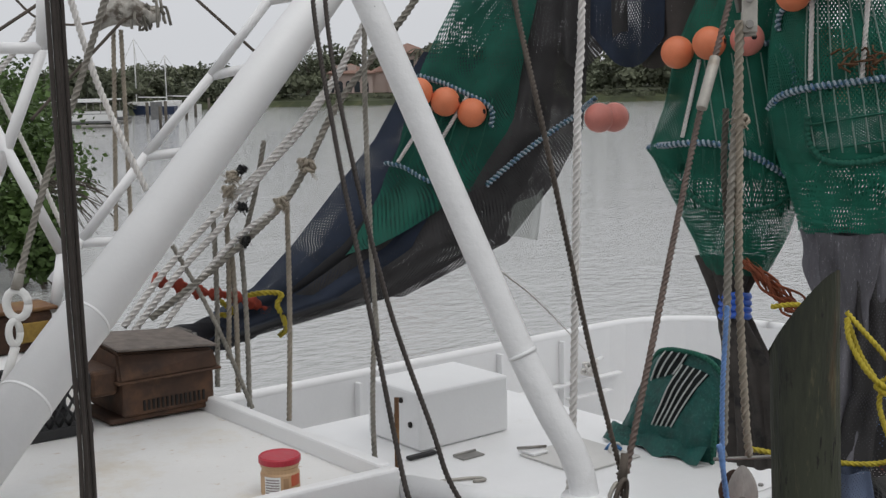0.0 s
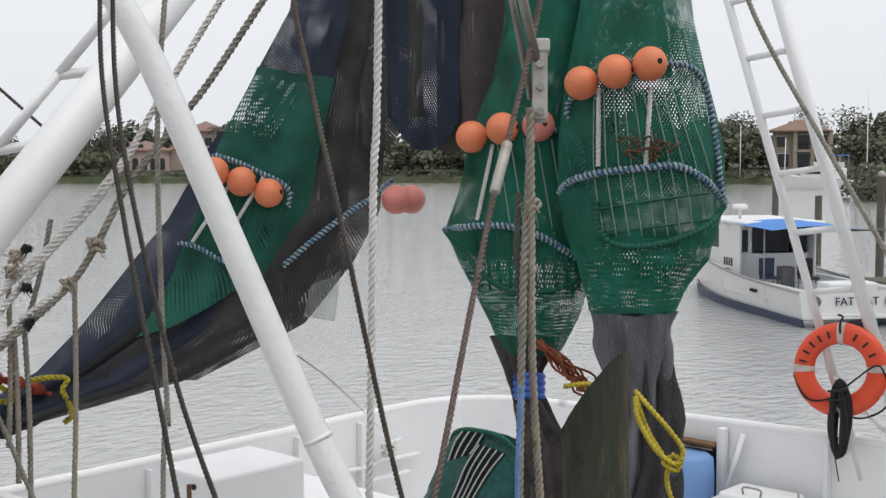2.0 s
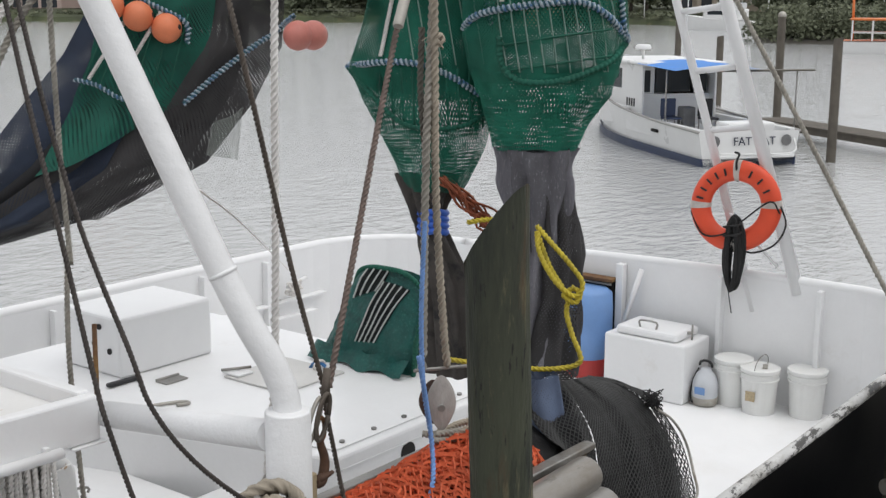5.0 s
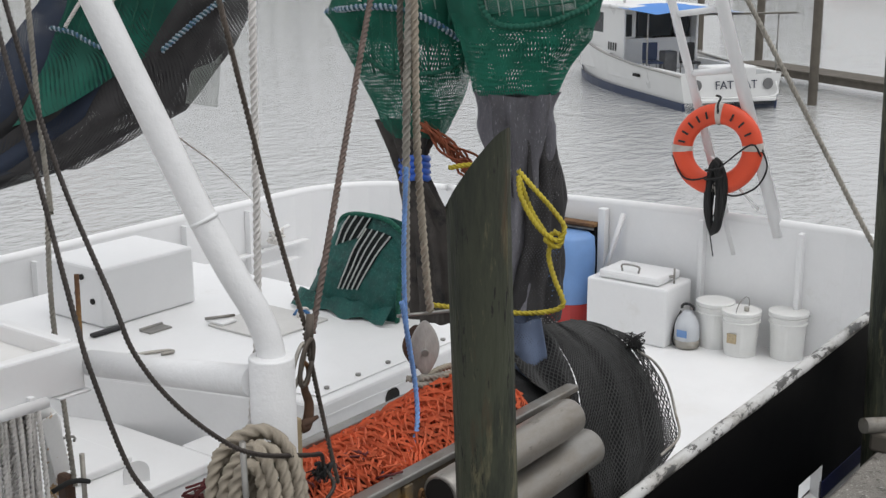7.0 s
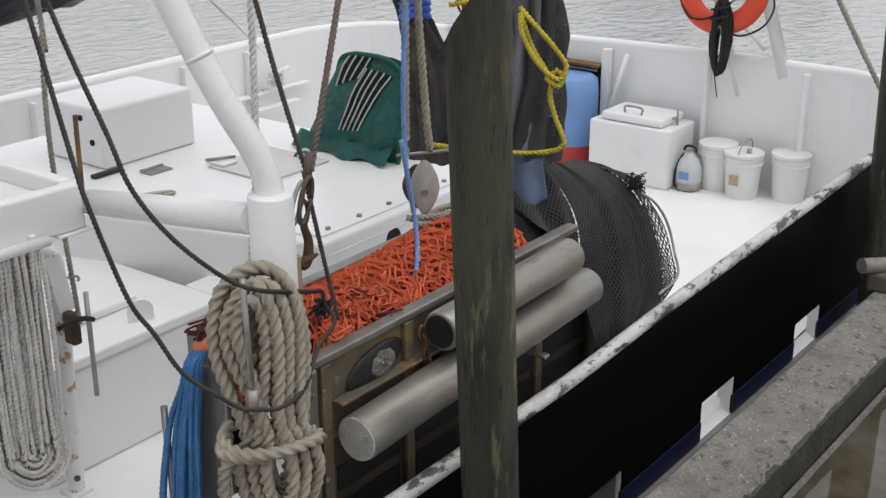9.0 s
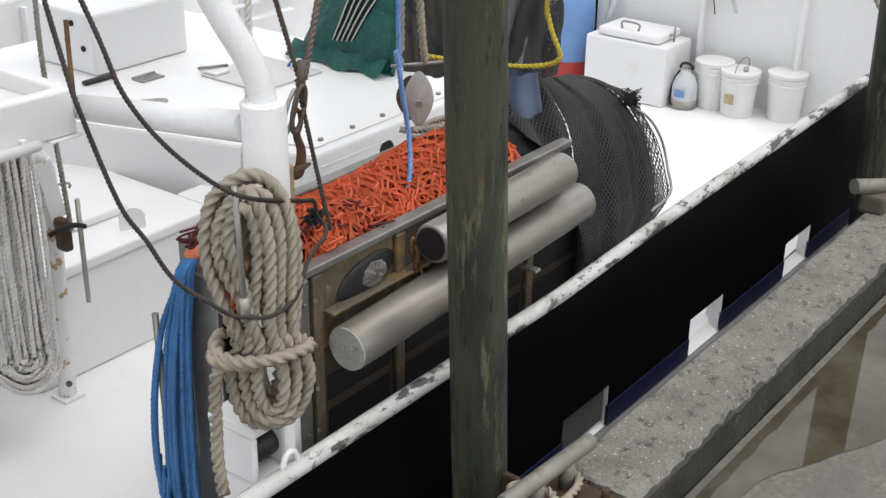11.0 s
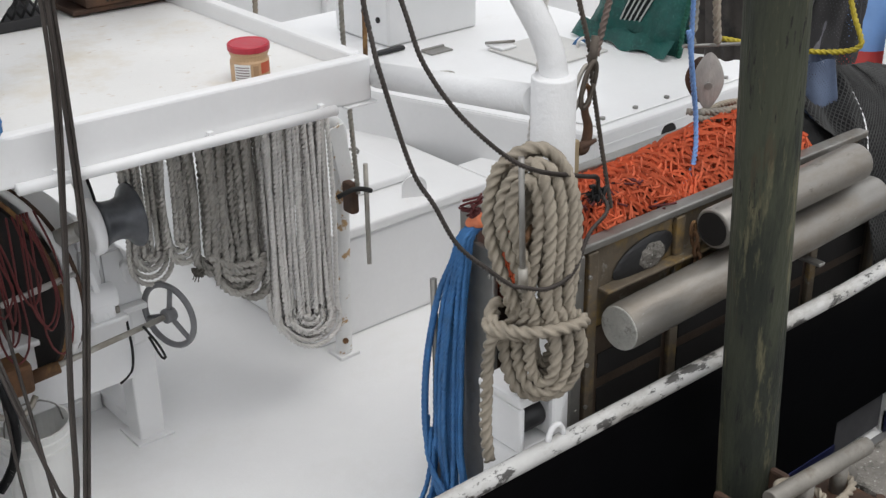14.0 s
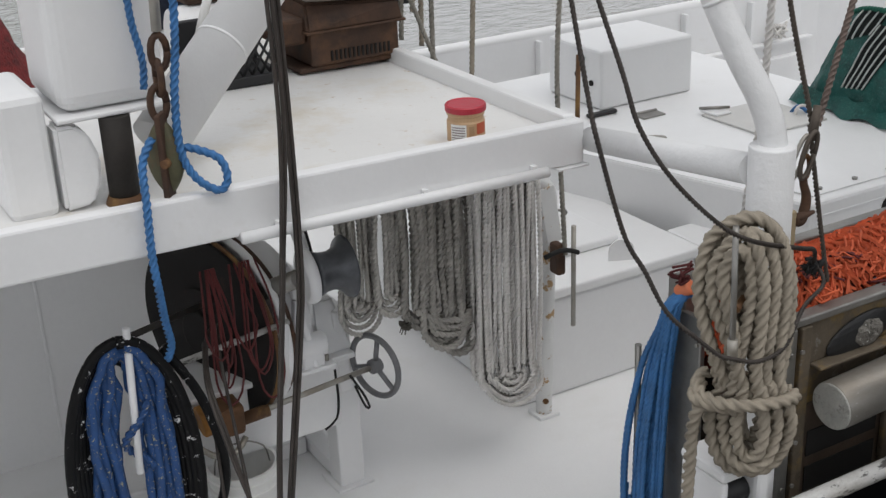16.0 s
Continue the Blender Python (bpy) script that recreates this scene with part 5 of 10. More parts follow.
def bag_point(c, rows, u, s, fold=0.02, seed=0.0):
    z, off, hw, hd = along(rows, s)
    a = 2 * math.pi * u
    k = 1 + fold / max(hw, 0.05) * (math.sin(9 * a + 3 * s + seed) * 0.5 + wob(math.cos(a) * 3, math.sin(a) * 3, s * 5 + seed))
    p = Vector(c) + WD * (off + hw * k * math.cos(a)) + DD * (hd * k * math.sin(a))
    return (p.x, p.y, z + 0.02 * wob(u * 6, s * 4, seed))


def bag(c, rows, nu=72, ns=48, fold=0.02, seed=0.0):
    per = 2 * math.pi * max(r[2] for r in rows) * 0.85
    high = abs(rows[0][0] - rows[-1][0])
    return sheet(lambda u, s: bag_point(c, rows, u, s, fold, seed), nu, ns, per, high)


def front(c, rows, x, z, out=0.012):
    """A point on the near side of a bag, x metres across from its middle at height z."""
    zs = [r[0] for r in rows]
    s = max(0.0, min(1.0, float(np.interp(-z, [-q for q in zs], np.linspace(0, 1, len(zs))))))
    _, off, hw, hd = along(rows, s)
    q = max(-1, min(1, (x - off) / max(hw, 0.01)))
    p = Vector(c) + WD * x - DD * (hd * math.sqrt(1 - q * q) + out)
    return (p.x, p.y, z)


def net_float(p, material=None, r=0.083, turn=0.0):
    ob = thing("net_float", "round orange plastic net float threaded on headline" if material is None else "faded pink plastic net float", "float", p, group="net floats")
    bm = bmesh.new()
    bmesh.ops.create_icosphere(bm, subdivisions=4, radius=r)
    part("ball", moved(bm, Matrix.Translation(p)), material or FLOAT, ob, smooth=True)
    side = Vector((0.72 * math.cos(turn) - 0.69 * math.sin(turn), -0.69 * math.cos(turn) - 0.72 * math.sin(turn), 0.1)).normalized()
    c = Vector(p) + side * r * 0.965
    part("bore", cyl(c, c + side * r * 0.04, r * 0.17, n=12), DARK, ob)
    return ob


def lashed(points, r=0.017):
    """A rope overhand-lashed with twine, as thick beads."""
    p = curve(points, 0.006)
    run = np.arange(len(p)) * 0.006
    return sweep(p, r * (0.72 + 0.45 * np.abs(np.sin(run * math.pi / 0.026))), 8)


def whipped(name, points, r, parent, label=""):
    """A hoop rope with twine wound round it in open turns."""
    p = curve(points, 0.005)
    core = part(name, sweep(p, r * 0.74, 8), CORE, parent, label, smooth=True)
    side, up = frames(p)
    run = np.r_[0, np.cumsum(np.linalg.norm(np.diff(p, axis=0), axis=1))]
    a = run / 0.026 * 2 * math.pi
    helix = p + r * 0.72 * (np.cos(a)[:, None] * side + np.sin(a)[:, None] * up)
    part("whipping", sweep(helix, r * 0.42, 5), WHIP, core, "blue and white twine whipping", smooth=True)
    return core


# the aft bag
CR = (5.36, 3.55, 0)
UP_R = [(6.6, 0.0, 0.10, 0.10), (5.8, -0.02, 0.18, 0.14), (5.1, -0.03, 0.24, 0.17), (4.85, -0.03, 0.28, 0.19), (4.56, -0.02, 0.35, 0.22), (4.27, 0.0, 0.40, 0.25), (3.95, 0.01, 0.415, 0.26), (3.80, 0.01, 0.38, 0.24), (3.72, 0.012, 0.355, 0.23)]
LOW_R = [(3.78, 0.01, 0.374, 0.237), (3.74, 0.012, 0.36, 0.232), (3.66, 0.015, 0.335, 0.22), (3.52, -0.01, 0.265, 0.18), (3.38, -0.03, 0.215, 0.16)]
TAIL_R = [(3.385, -0.015, 0.205, 0.16), (3.24, -0.01, 0.185, 0.14), (3.05, 0.0, 0.15, 0.12), (2.85, 0.01, 0.135, 0.11), (2.6, 0.0, 0.145, 0.12), (2.4, -0.03, 0.16, 0.13), (2.2, -0.06, 0.19, 0.15)]
aft_bag = thing("trawl_net_bag", "green trawl net bag with excluder grid and orange floats", "net", (5.36, 3.55, 2.2), group="hanging trawl nets")
part("upper_netting", bag(CR, UP_R, fold=0.014, seed=1), GREEN_NET, aft_bag, smooth=True)
part("far_side_netting", bag((5.40, 3.58, 0), [(z, o - 0.16 * w, w * 0.66, d * 0.8) for z, o, w, d in UP_R[:5]], fold=0.02, seed=7), GREEN_NET, aft_bag, smooth=True)
part("lower_netting", bag(CR, LOW_R, ns=24, fold=0.012, seed=2), GREEN_TIGHT, aft_bag, smooth=True)
part("chafing_tail", bag(CR, TAIL_R, nu=110, ns=60, fold=0.04, seed=3), GREY_CLOTH, aft_bag, "grey chafing cloth gathered in folds", smooth=True)
part("tail_netting", bag(CR, [(z - 0.03, o + 0.05 + 0.03 * min(1, i / 2), w * (0.55 + 0.45 * min(1, i / 2)), d * (0.6 + 0.5 * min(1, i / 2))) for i, (z, o, w, d) in enumerate(TAIL_R[1:])], ns=40, fold=0.035, seed=4), GREY_NET, aft_bag, "loose grey net over the tail", smooth=True)
hoop = [front(CR, UP_R, x, z) for x, z in ((-0.40, 3.99), (-0.33, 4.05), (-0.2, 4.085), (0.0, 4.11), (0.18, 4.12), (0.32, 4.05), (0.42, 3.93))]
whipped("upper_hoop", hoop, 0.019, aft_bag, "blue and white lashed hoop rope")
hoop = [front(CR, UP_R, x, z) for x, z in ((0.42, 3.92), (0.33, 3.83), (0.15, 3.755), (0.0, 3.73), (-0.13, 3.745), (-0.20, 3.83), (-0.21, 3.95))]
part("lower_hoop", lashed(hoop, 0.016), GREEN_TWINE, aft_bag, smooth=True)
whipped("side_rope", [front(CR, UP_R, x, z) for x, z in ((0.10, 4.62), (0.24, 4.60), (0.32, 4.50), (0.375, 4.2), (0.40, 4.0), (0.43, 3.93))], 0.016, aft_bag)
whipped("side_rope", [front(CR, UP_R, x, z) for x, z in ((-0.28, 4.5), (-0.35, 4.44), (-0.36, 4.36))], 0.016, aft_bag)
for k in range(10):
    x = -0.27 + 0.062 * k
    part("grid_bar", cable([front(CR, UP_R, x * 0.75 - 0.02, 4.50), front(CR, UP_R, x + 0.05, 4.1), front(CR, UP_R, x + 0.1, 3.78)], 0.004, 5), surface("pale_grid_rod", (0.17, 0.27, 0.23), 0.6) if k == 0 else bpy.data.materials["pale_grid_rod"], aft_bag, smooth=True)
for z in (3.93, 3.80):
    part("grid_crossbar", cable([front(CR, UP_R, -0.2, z - 0.02), front(CR, UP_R, 0.1, z + 0.03), front(CR, UP_R, 0.34, z + 0.06)], 0.006, 5), GREEN_TWINE, aft_bag, smooth=True)
for x0, x1 in ((-0.20, -0.2), (0.05, 0.03)):
    part("bridle", laid([front(CR, UP_R, x0, 4.50), front(CR, UP_R, x1, 4.12)], 0.013), WHITE_ROPE, aft_bag, smooth=True)
rnd = random.Random(3)
for k in range(26):
    x, z = rnd.uniform(-0.08, 0.15), rnd.uniform(4.16, 4.26)
    part("frayed_twine", cable([front(CR, UP_R, x + rnd.uniform(-0.05, 0.05), z + rnd.uniform(-0.03, 0.03), 0.02 + rnd.uniform(0, 0.03)) for _ in range(3)], 0.005, 4), RUST, aft_bag, smooth=True)
for x, z, q in ((-0.285, 4.525, 0.0), (-0.12, 4.575, 0.4), (0.045, 4.61, 1.2)):
    net_float(front(CR, UP_R, x, z, 0.075), turn=q)

# the forward bag
CM = (5.21, 4.18, 0)
UP_M = [(6.4, 0.10, 0.10, 0.10), (5.4, 0.12, 0.18, 0.14), (4.865, 0.14, 0.235, 0.17), (4.57, 0.10, 0.26, 0.18), (4.27, 0.025, 0.31, 0.2), (4.0, 0.01, 0.35, 0.22), (3.78, -0.02, 0.40, 0.24), (3.62, 0.01, 0.36, 0.22)]
LOW_M = [(3.78, -0.02, 0.40, 0.24), (3.62, 0.01, 0.36, 0.22), (3.38, 0.05, 0.27, 0.18), (3.2, 0.045, 0.19, 0.15), (3.12, 0.04, 0.15, 0.12)]
TAIL_M = [(3.2, 0.0, 0.15, 0.1), (3.05, 0.0, 0.10, 0.08), (2.93, 0.02, 0.06, 0.06), (2.8, 0.06, 0.09, 0.08), (2.6, 0.12, 0.13, 0.10), (2.4, 0.16, 0.14, 0.11), (2.1, 0.18, 0.15, 0.12)]
fore_bag = thing("trawl_net_bag", "open green trawl net bag with dark excluder bars", "net", (5.21, 4.18, 2.1), group="hanging trawl nets")
part("upper_netting", bag(CM, UP_M, fold=0.016, seed=11), GREEN_NET, fore_bag, smooth=True)
part("far_side_netting", bag((5.28, 4.24, 0), [(z, o + 0.06, w * 0.72, d * 0.7) for z, o, w, d in UP_M], fold=0.03, seed=15), GREEN_TIGHT, fore_bag, smooth=True)
part("lower_netting", bag(CM, LOW_M, ns=24, fold=0.012, seed=12), GREEN_NET, fore_bag, smooth=True)
part("chafing_tail", bag(CM, TAIL_M, nu=100, ns=50, fold=0.035, seed=13), TAIL_CLOTH, fore_bag, "brown-grey gathered tail cloth", smooth=True)
whipped("mouth_rope", [front(CM, UP_M, x, z) for x, z in ((-0.42, 3.78), (-0.3, 3.80), (-0.15, 3.815), (0.0, 3.80), (0.15, 3.74), (0.27, 3.66), (0.36, 3.60))], 0.018, fore_bag, "blue and white lashed mouth rope")
part("lower_rope", lashed([front(CM, LOW_M, x, z) for x, z in ((-0.42, 3.775), (-0.3, 3.66), (-0.12, 3.50), (0.05, 3.47), (0.22, 3.49), (0.34, 3.56))], 0.014), GREEN_TWINE, fore_bag, smooth=True)
whipped("side_rope", [front(CM, UP_M, x, z) for x, z in ((0.13, 4.31), (0.24, 4.29), (0.30, 4.22), (0.32, 4.1), (0.34, 4.0))], 0.016, fore_bag)
for k in range(9):
    x = -0.17 + 0.058 * k
    part("grid_bar", cable([front(CM, UP_M, x, 3.78, 0.0), front(CM, LOW_M, x + 0.01, 3.47, 0.0)], 0.0075, 6), GREEN_TWINE, fore_bag, smooth=True)
for k in range(6):
    x = -0.12 + 0.07 * k
    part("grid_bar", cable([front(CM, UP_M, x, 4.26), front(CM, UP_M, x + 0.08, 3.8)], 0.004, 5), bpy.data.materials["pale_grid_rod"], fore_bag, smooth=True)
part("bridle", laid([front(CM, UP_M, -0.14, 4.23), front(CM, UP_M, -0.22, 3.84)], 0.012), WHITE_ROPE, fore_bag, smooth=True)
for x, z, q, m in ((-0.255, 4.27, 0.0, None), (-0.085, 4.31, 0.5, None), (0.10, 4.325, 1.3, PINK_FLOAT)):
    net_float(front(CM, UP_M, x, z, 0.07), m, turn=q)
knot = thing("blue_lashing", "bright blue plastic lashing round the net tail", "lashing", (5.1, 4.1, 2.9))
for k in range(4):
    part("turn", cable([(5.215 + 0.07 * math.cos(a), 4.14 + 0.07 * math.sin(a), 2.90 + 0.035 * k + 0.01 * math.sin(2 * a)) for a in np.linspace(0, 6.6, 18)], 0.02, 6), surface("blue_film", (0.03, 0.12, 0.55), 0.4) if k == 0 else bpy.data.materials["blue_film"], knot, smooth=True)
scrap = thing("orange_net_scrap", "twisted scrap of faded orange netting", "net", (5.2, 4.0, 2.9))
for k in range(14):
    rnd = random.Random(k)
    pts = [(5.15 + 0.23 * s + rnd.uniform(-0.03, 0.03) * (1 + s), 4.02 - 0.25 * s + rnd.uniform(-0.03, 0.03) * (1 + s), 3.20 - 0.33 * s + rnd.uniform(-0.03, 0.03) * (1 + s)) for s in np.linspace(0, 1, 7)]
    part("strand", cable(pts, 0.007, 5), surface("faded_orange", (0.30, 0.085, 0.04), 0.9, vary=0.4, scale=20) if k == 0 else bpy.data.materials["faded_orange"], scrap, smooth=True)

# ---- the port net, hauled up and bunched to its tail ----
EL = [(4.95, 5.45, 6.3), (4.795, 5.559, 5.007), (4.671, 5.703, 4.654), (4.439, 5.901, 4.201), (4.253, 6.023, 3.812), (4.064, 6.131, 3.557), (3.806, 6.248, 3.213), (3.579, 6.339, 2.972), (3.348, 6.435, 2.833), (3.19, 6.47, 2.70)]
ER = [(5.2, 5.2, 6.3), (5.25, 5.137, 5.0), (5.225, 5.215, 4.515), (5.211, 5.237, 4.053), (5.193, 5.246, 3.853), (5.067, 5.34, 3.556), (4.825, 5.505, 3.198), (4.314, 5.851, 2.893), (3.75, 6.189, 2.738), (3.18, 6.46, 2.60)]


def panel_net(u0, u1, s0, s1, lift, fold, seed, nu=40, ns=70, slant=0.0):
    """Part of the hauled net: from u0 to u1 across (each at its head and foot), from s0 to s1 along."""
    def fn(u, s):
        q = s0 + (s1 - s0 - slant * u) * s
        w = u0[0] + (u0[1] - u0[0]) * s + (u1[0] + (u1[1] - u1[0]) * s - u0[0] - (u0[1] - u0[0]) * s) * u
        a, b = Vector(along(EL, q)), Vector(along(ER, q))
        p = a.lerp(b, w)
        bulge = 0.16 * math.sin(math.pi * min(1, max(0, w)))
        f = fold * (math.sin(w * 17 + seed + 3 * q) + 1.2 * wob(w * 5, q * 3, seed))
        out = Vector((-0.6, -0.75, 0.0))
        p += out * (lift + bulge + f)
        return tuple(p)
    mid = [Vector(fn(0.5, k / 20)) for k in range(21)]
    wide = [Vector(fn(k / 12, 0.45)) for k in range(13)]
    return sheet(fn, nu, ns, sum((b - a).length for a, b in zip(wide, wide[1:])), sum((b - a).length for a, b in zip(mid, mid[1:])))


port_net = thing("hauled_trawl_net", "dark trawl net hauled up with green panel, bunched tail", "net", (3.9, 6.2, 2.7), group="hanging trawl nets")
part("grey_panel", panel_net((0.5, 0.3), (1.0, 1.0), 0.0, 0.78, 0.0, 0.02, 1.0), GREY_NET, port_net, "smoke-grey net panel", smooth=True)
part("black_panel", panel_net((0.45, 0.0), (0.72, 1.0), 0.0, 1.0, -0.05, 0.03, 2.0), BLACK_NET, port_net, "black folded netting", smooth=True)
part("navy_panel", panel_net((0.0, 0.0), (0.35, 0.75), 0.3, 1.0, -0.02, 0.025, 3.0), NAVY_NET, port_net, "dark navy tapered net", smooth=True)
part("upper_navy_panel", panel_net((0.0, -0.02), (0.5, 0.55), 0.0, 0.23, 0.0, 0.02, 4.0), NAVY_NET, port_net, smooth=True)
part("green_panel", panel_net((-0.03, 0.30), (0.56, 0.70), 0.21, 0.69, 0.05, 0.022, 5.0, slant=0.14), GREEN_DEEP, port_net, "deep green mesh panel", smooth=True)
part("green_backing", panel_net((0.0, 0.36), (0.34, 0.55), 0.21, 0.5, -0.02, 0.03, 6.0), GREEN_DEEP, port_net, smooth=True)
TAIL = [(4.4, 5.95, 3.02), (4.1, 6.15, 2.93), (3.82, 6.3, 2.85), (3.66, 6.36, 2.785), (3.5, 6.38, 2.735), (3.3, 6.38, 2.72), (3.1, 6.36, 2.71), (2.93, 6.36, 2.70)]
BUNCHED = surface("black_bunched_net", (0.018, 0.019, 0.024), 0.9, vary=0.5, scale=18, fine=120, bump=0.9, depth=0.012)
tp = curve(TAIL, 0.03)
part("bunched_tail", sweep(tp, np.interp(np.linspace(0, 1, len(tp)), [0, 0.3, 0.5, 0.6, 0.75, 1], [0.03, 0.1, 0.085, 0.085, 0.11, 0.09]) * (1 + 0.08 * np.sin(np.arange(len(tp)) * 0.9)), 14, twist=0.9, lobes=5, depth=0.3), BUNCHED, port_net, "black netting bunched to its tail", smooth=True)
part("corner_flap", sheet(lambda u, s: (4.78 + 0.15 * u - 0.05 * s, 5.40 - 0.12 * u + 0.02 * math.sin(8 * u), 3.42 - 0.30 * s * (0.55 + 0.45 * u) + 0.10 * u), 20, 16, 0.35, 0.3), netting("pale_mesh", (0.22, 0.24, 0.22), 0.02, 0.13, 0.1), port_net, "pale open mesh corner", smooth=True)
red_lash = thing("red_wrapped_rope", "faded red cloth-wrapped rope tied to the net tail", "rope", (3.58, 6.25, 2.87))
rp = curve([(2.94, 6.3, 3.105), (3.10, 6.25, 3.046), (3.22, 6.25, 3.0), (3.36, 6.25, 2.966), (3.48, 6.24, 2.92), (3.58, 6.22, 2.87), (3.62, 6.24, 2.82)], 0.012)
part("wrapped_rope", sweep(rp, 0.032 + 0.014 * np.sin(np.arange(len(rp)) * 0.62) + 0.006 * np.sin(np.arange(len(rp)) * 1.7), 10, twist=0.3, lobes=3, depth=0.35), surface("faded_red_cloth", (0.36, 0.055, 0.03), 0.85, vary=0.45, scale=18, fine=120, bump=0.6), red_lash, smooth=True)
part("yellow_wrap", laid([(3.29, 6.2, 2.95), (3.34, 6.2, 2.91), (3.375, 6.2, 2.885), (3.35, 6.22, 2.86), (3.30, 6.22, 2.865)], 0.017), YELLOW_ROPE, red_lash, smooth=True)


def on_port(w, q, lift=0.1):
    p = Vector(along(EL, q)).lerp(Vector(along(ER, q)), w) + Vector((-0.6, -0.75, 0)) * (lift + 0.16 * math.sin(math.pi * min(1, max(0, w))))
    return tuple(p)


whipped("lashed_rope", [on_port(w, q) for w, q in ((0.05, 0.34), (0.2, 0.35), (0.35, 0.365), (0.5, 0.385), (0.54, 0.42))], 0.016, port_net)
whipped("lashed_rope", [on_port(w, q) for w, q in ((0.14, 0.50), (0.25, 0.51), (0.38, 0.535), (0.5, 0.555))], 0.014, port_net)
whipped("lashed_rope", [on_port(w, q, 0.05) for w, q in ((0.68, 0.56), (0.75, 0.50), (0.85, 0.44), (0.95, 0.40), (1.0, 0.375))] + [(5.10, 5.05, 4.03)], 0.017, port_net)
for k in range(6):
    w = 0.12 + 0.075 * k
    part("grid_cord", cable([on_port(w, 0.37, 0.09), on_port(w + 0.08, 0.52, 0.09)], 0.004, 5), GREEN_TWINE, port_net, smooth=True)
for x in (0.22, 0.36):
    part("bridle", laid([on_port(x, 0.37, 0.1), on_port(x - 0.02, 0.50, 0.1)], 0.012), WHITE_ROPE, port_net, smooth=True)
part("tail_tie", laid([(3.46, 6.2, 2.96), (3.53, 6.13, 2.975), (3.64, 6.12, 2.955), (3.60, 6.1, 2.90), (3.633, 6.1, 2.83), (3.665, 6.12, 2.75), (3.67, 6.2, 2.70)], 0.017), YELLOW_ROPE, port_net, "yellow rope tie", smooth=True)
for p, q in (((4.31, 5.66, 4.085), 0.0), ((4.43, 5.57, 4.03), 0.2), ((4.55, 5.48, 3.965), 0.5)):
    net_float(p, turn=q)
for p in ((5.06, 4.98, 3.925), (5.16, 4.96, 3.925)):
    net_float(p, PINK_FLOAT)
hung = thing("dark_hung_net", "brown and navy net hanging in folds from aloft", "net", (5.5, 5.0, 4.3), group="hanging trawl nets")


def hung_fn(x0, x1, top, low, seed, ctr=(5.28, 4.85)):
    def fn(u, s):
        w = x0 + (x1 - x0) * u
        k = 1 - 0.25 * s * s * abs(u - 0.4)
        z = top + (low - top) * s + 0.10 * s * math.sin(5 * u + seed)
        p = Vector((*ctr, 0)) + WD * (w * k) + DD * (0.03 * math.sin(9 * u + seed) + 0.06 * wob(u * 4, s * 3, seed))
        return (p.x, p.y, z)
    return sheet(fn, 50, 40, abs(x1 - x0) * 1.3, top - low)


BROWN_NET = netting("brown_net", (0.06, 0.05, 0.046), 0.016, 0.42, 0.7, scale=5.0)
part("brown_panel", hung_fn(0.0, 0.54, 6.4, 4.24, 1.0), BROWN_NET, hung, "brown-black net panel", smooth=True)
part("brown_panel", hung_fn(-0.02, 0.48, 6.4, 4.29, 4.0, (5.34, 4.89)), BROWN_NET, hung, smooth=True)
part("navy_fold", hung_fn(-0.34, 0.14, 6.4, 4.30, 2.0), NAVY_NET, hung, "navy folded edge", smooth=True)
part("grey_edge", hung_fn(-0.52, -0.1, 6.4, 4.3, 3.0), GREY_NET, hung, smooth=True)

# ---- black mesh draped over the doors' aft end ----
drape = thing("draped_net", "black mesh net draped over the door end to the rail", "net", (4.8, 2.7, 1.7))


DRAPE_L = [(4.92, 3.12, 2.325), (4.86, 2.98, 2.25), (4.70, 2.80, 2.19), (4.62, 2.715, 2.06), (4.59, 2.68, 1.87), (4.61, 2.62, 1.62), (4.64, 2.62, 1.32)]
DRAPE_R = [(5.191, 3.12, 2.284), (5.307, 3.02, 2.233), (5.41, 2.92, 2.13), (5.44, 2.80, 1.95), (5.38, 2.70, 1.77), (5.25, 2.62, 1.67), (4.98, 2.58, 1.60), (4.95, 2.58, 1.42)]
DRAPE_O = [(5.30, 2.95, 2.24), (5.42, 2.86, 2.15), (5.478, 2.84, 2.066), (5.566, 2.78, 1.908), (5.564, 2.72, 1.756), (5.425, 2.62, 1.68), (5.16, 2.58, 1.62), (5.06, 2.57, 1.5)]


def evenly(points, n=60):
    """A smooth line cut into n equal lengths."""
    p = curve(points, 0.01)
    run = np.r_[0, np.cumsum(np.linalg.norm(np.diff(p, axis=0), axis=1))]
    at = np.linspace(0, run[-1], n)
    return np.stack([np.interp(at, run, p[:, i]) for i in range(3)], 1)


drape_a, drape_b, drape_c = evenly(DRAPE_L), evenly(DRAPE_R), evenly(DRAPE_O)


def drape_fn(u, s, out=0.0):
    """u across the drape, s from the tail above the door down to the rail; gathered into long pleats."""
    a, b = Vector(along(drape_a, s)), Vector(along(drape_b, s))
    p = a.lerp(b, u)
    pleat = math.sin(13.0 * u + 0.8 * math.sin(2.2 * s) + 0.3) + 0.5 * math.sin(29.0 * u + 2.0 * s)
    f = 0.034 * (0.35 + 0.65 * s) * pleat + 0.03 * math.sin(math.pi * u) + 0.02 * wob(u * 4, s * 2.5, 0.0)
    p += Vector((-0.62, -0.70, 0.30)) * (f * min(1.0, 0.25 + 3 * u) + out)
    return tuple(p)


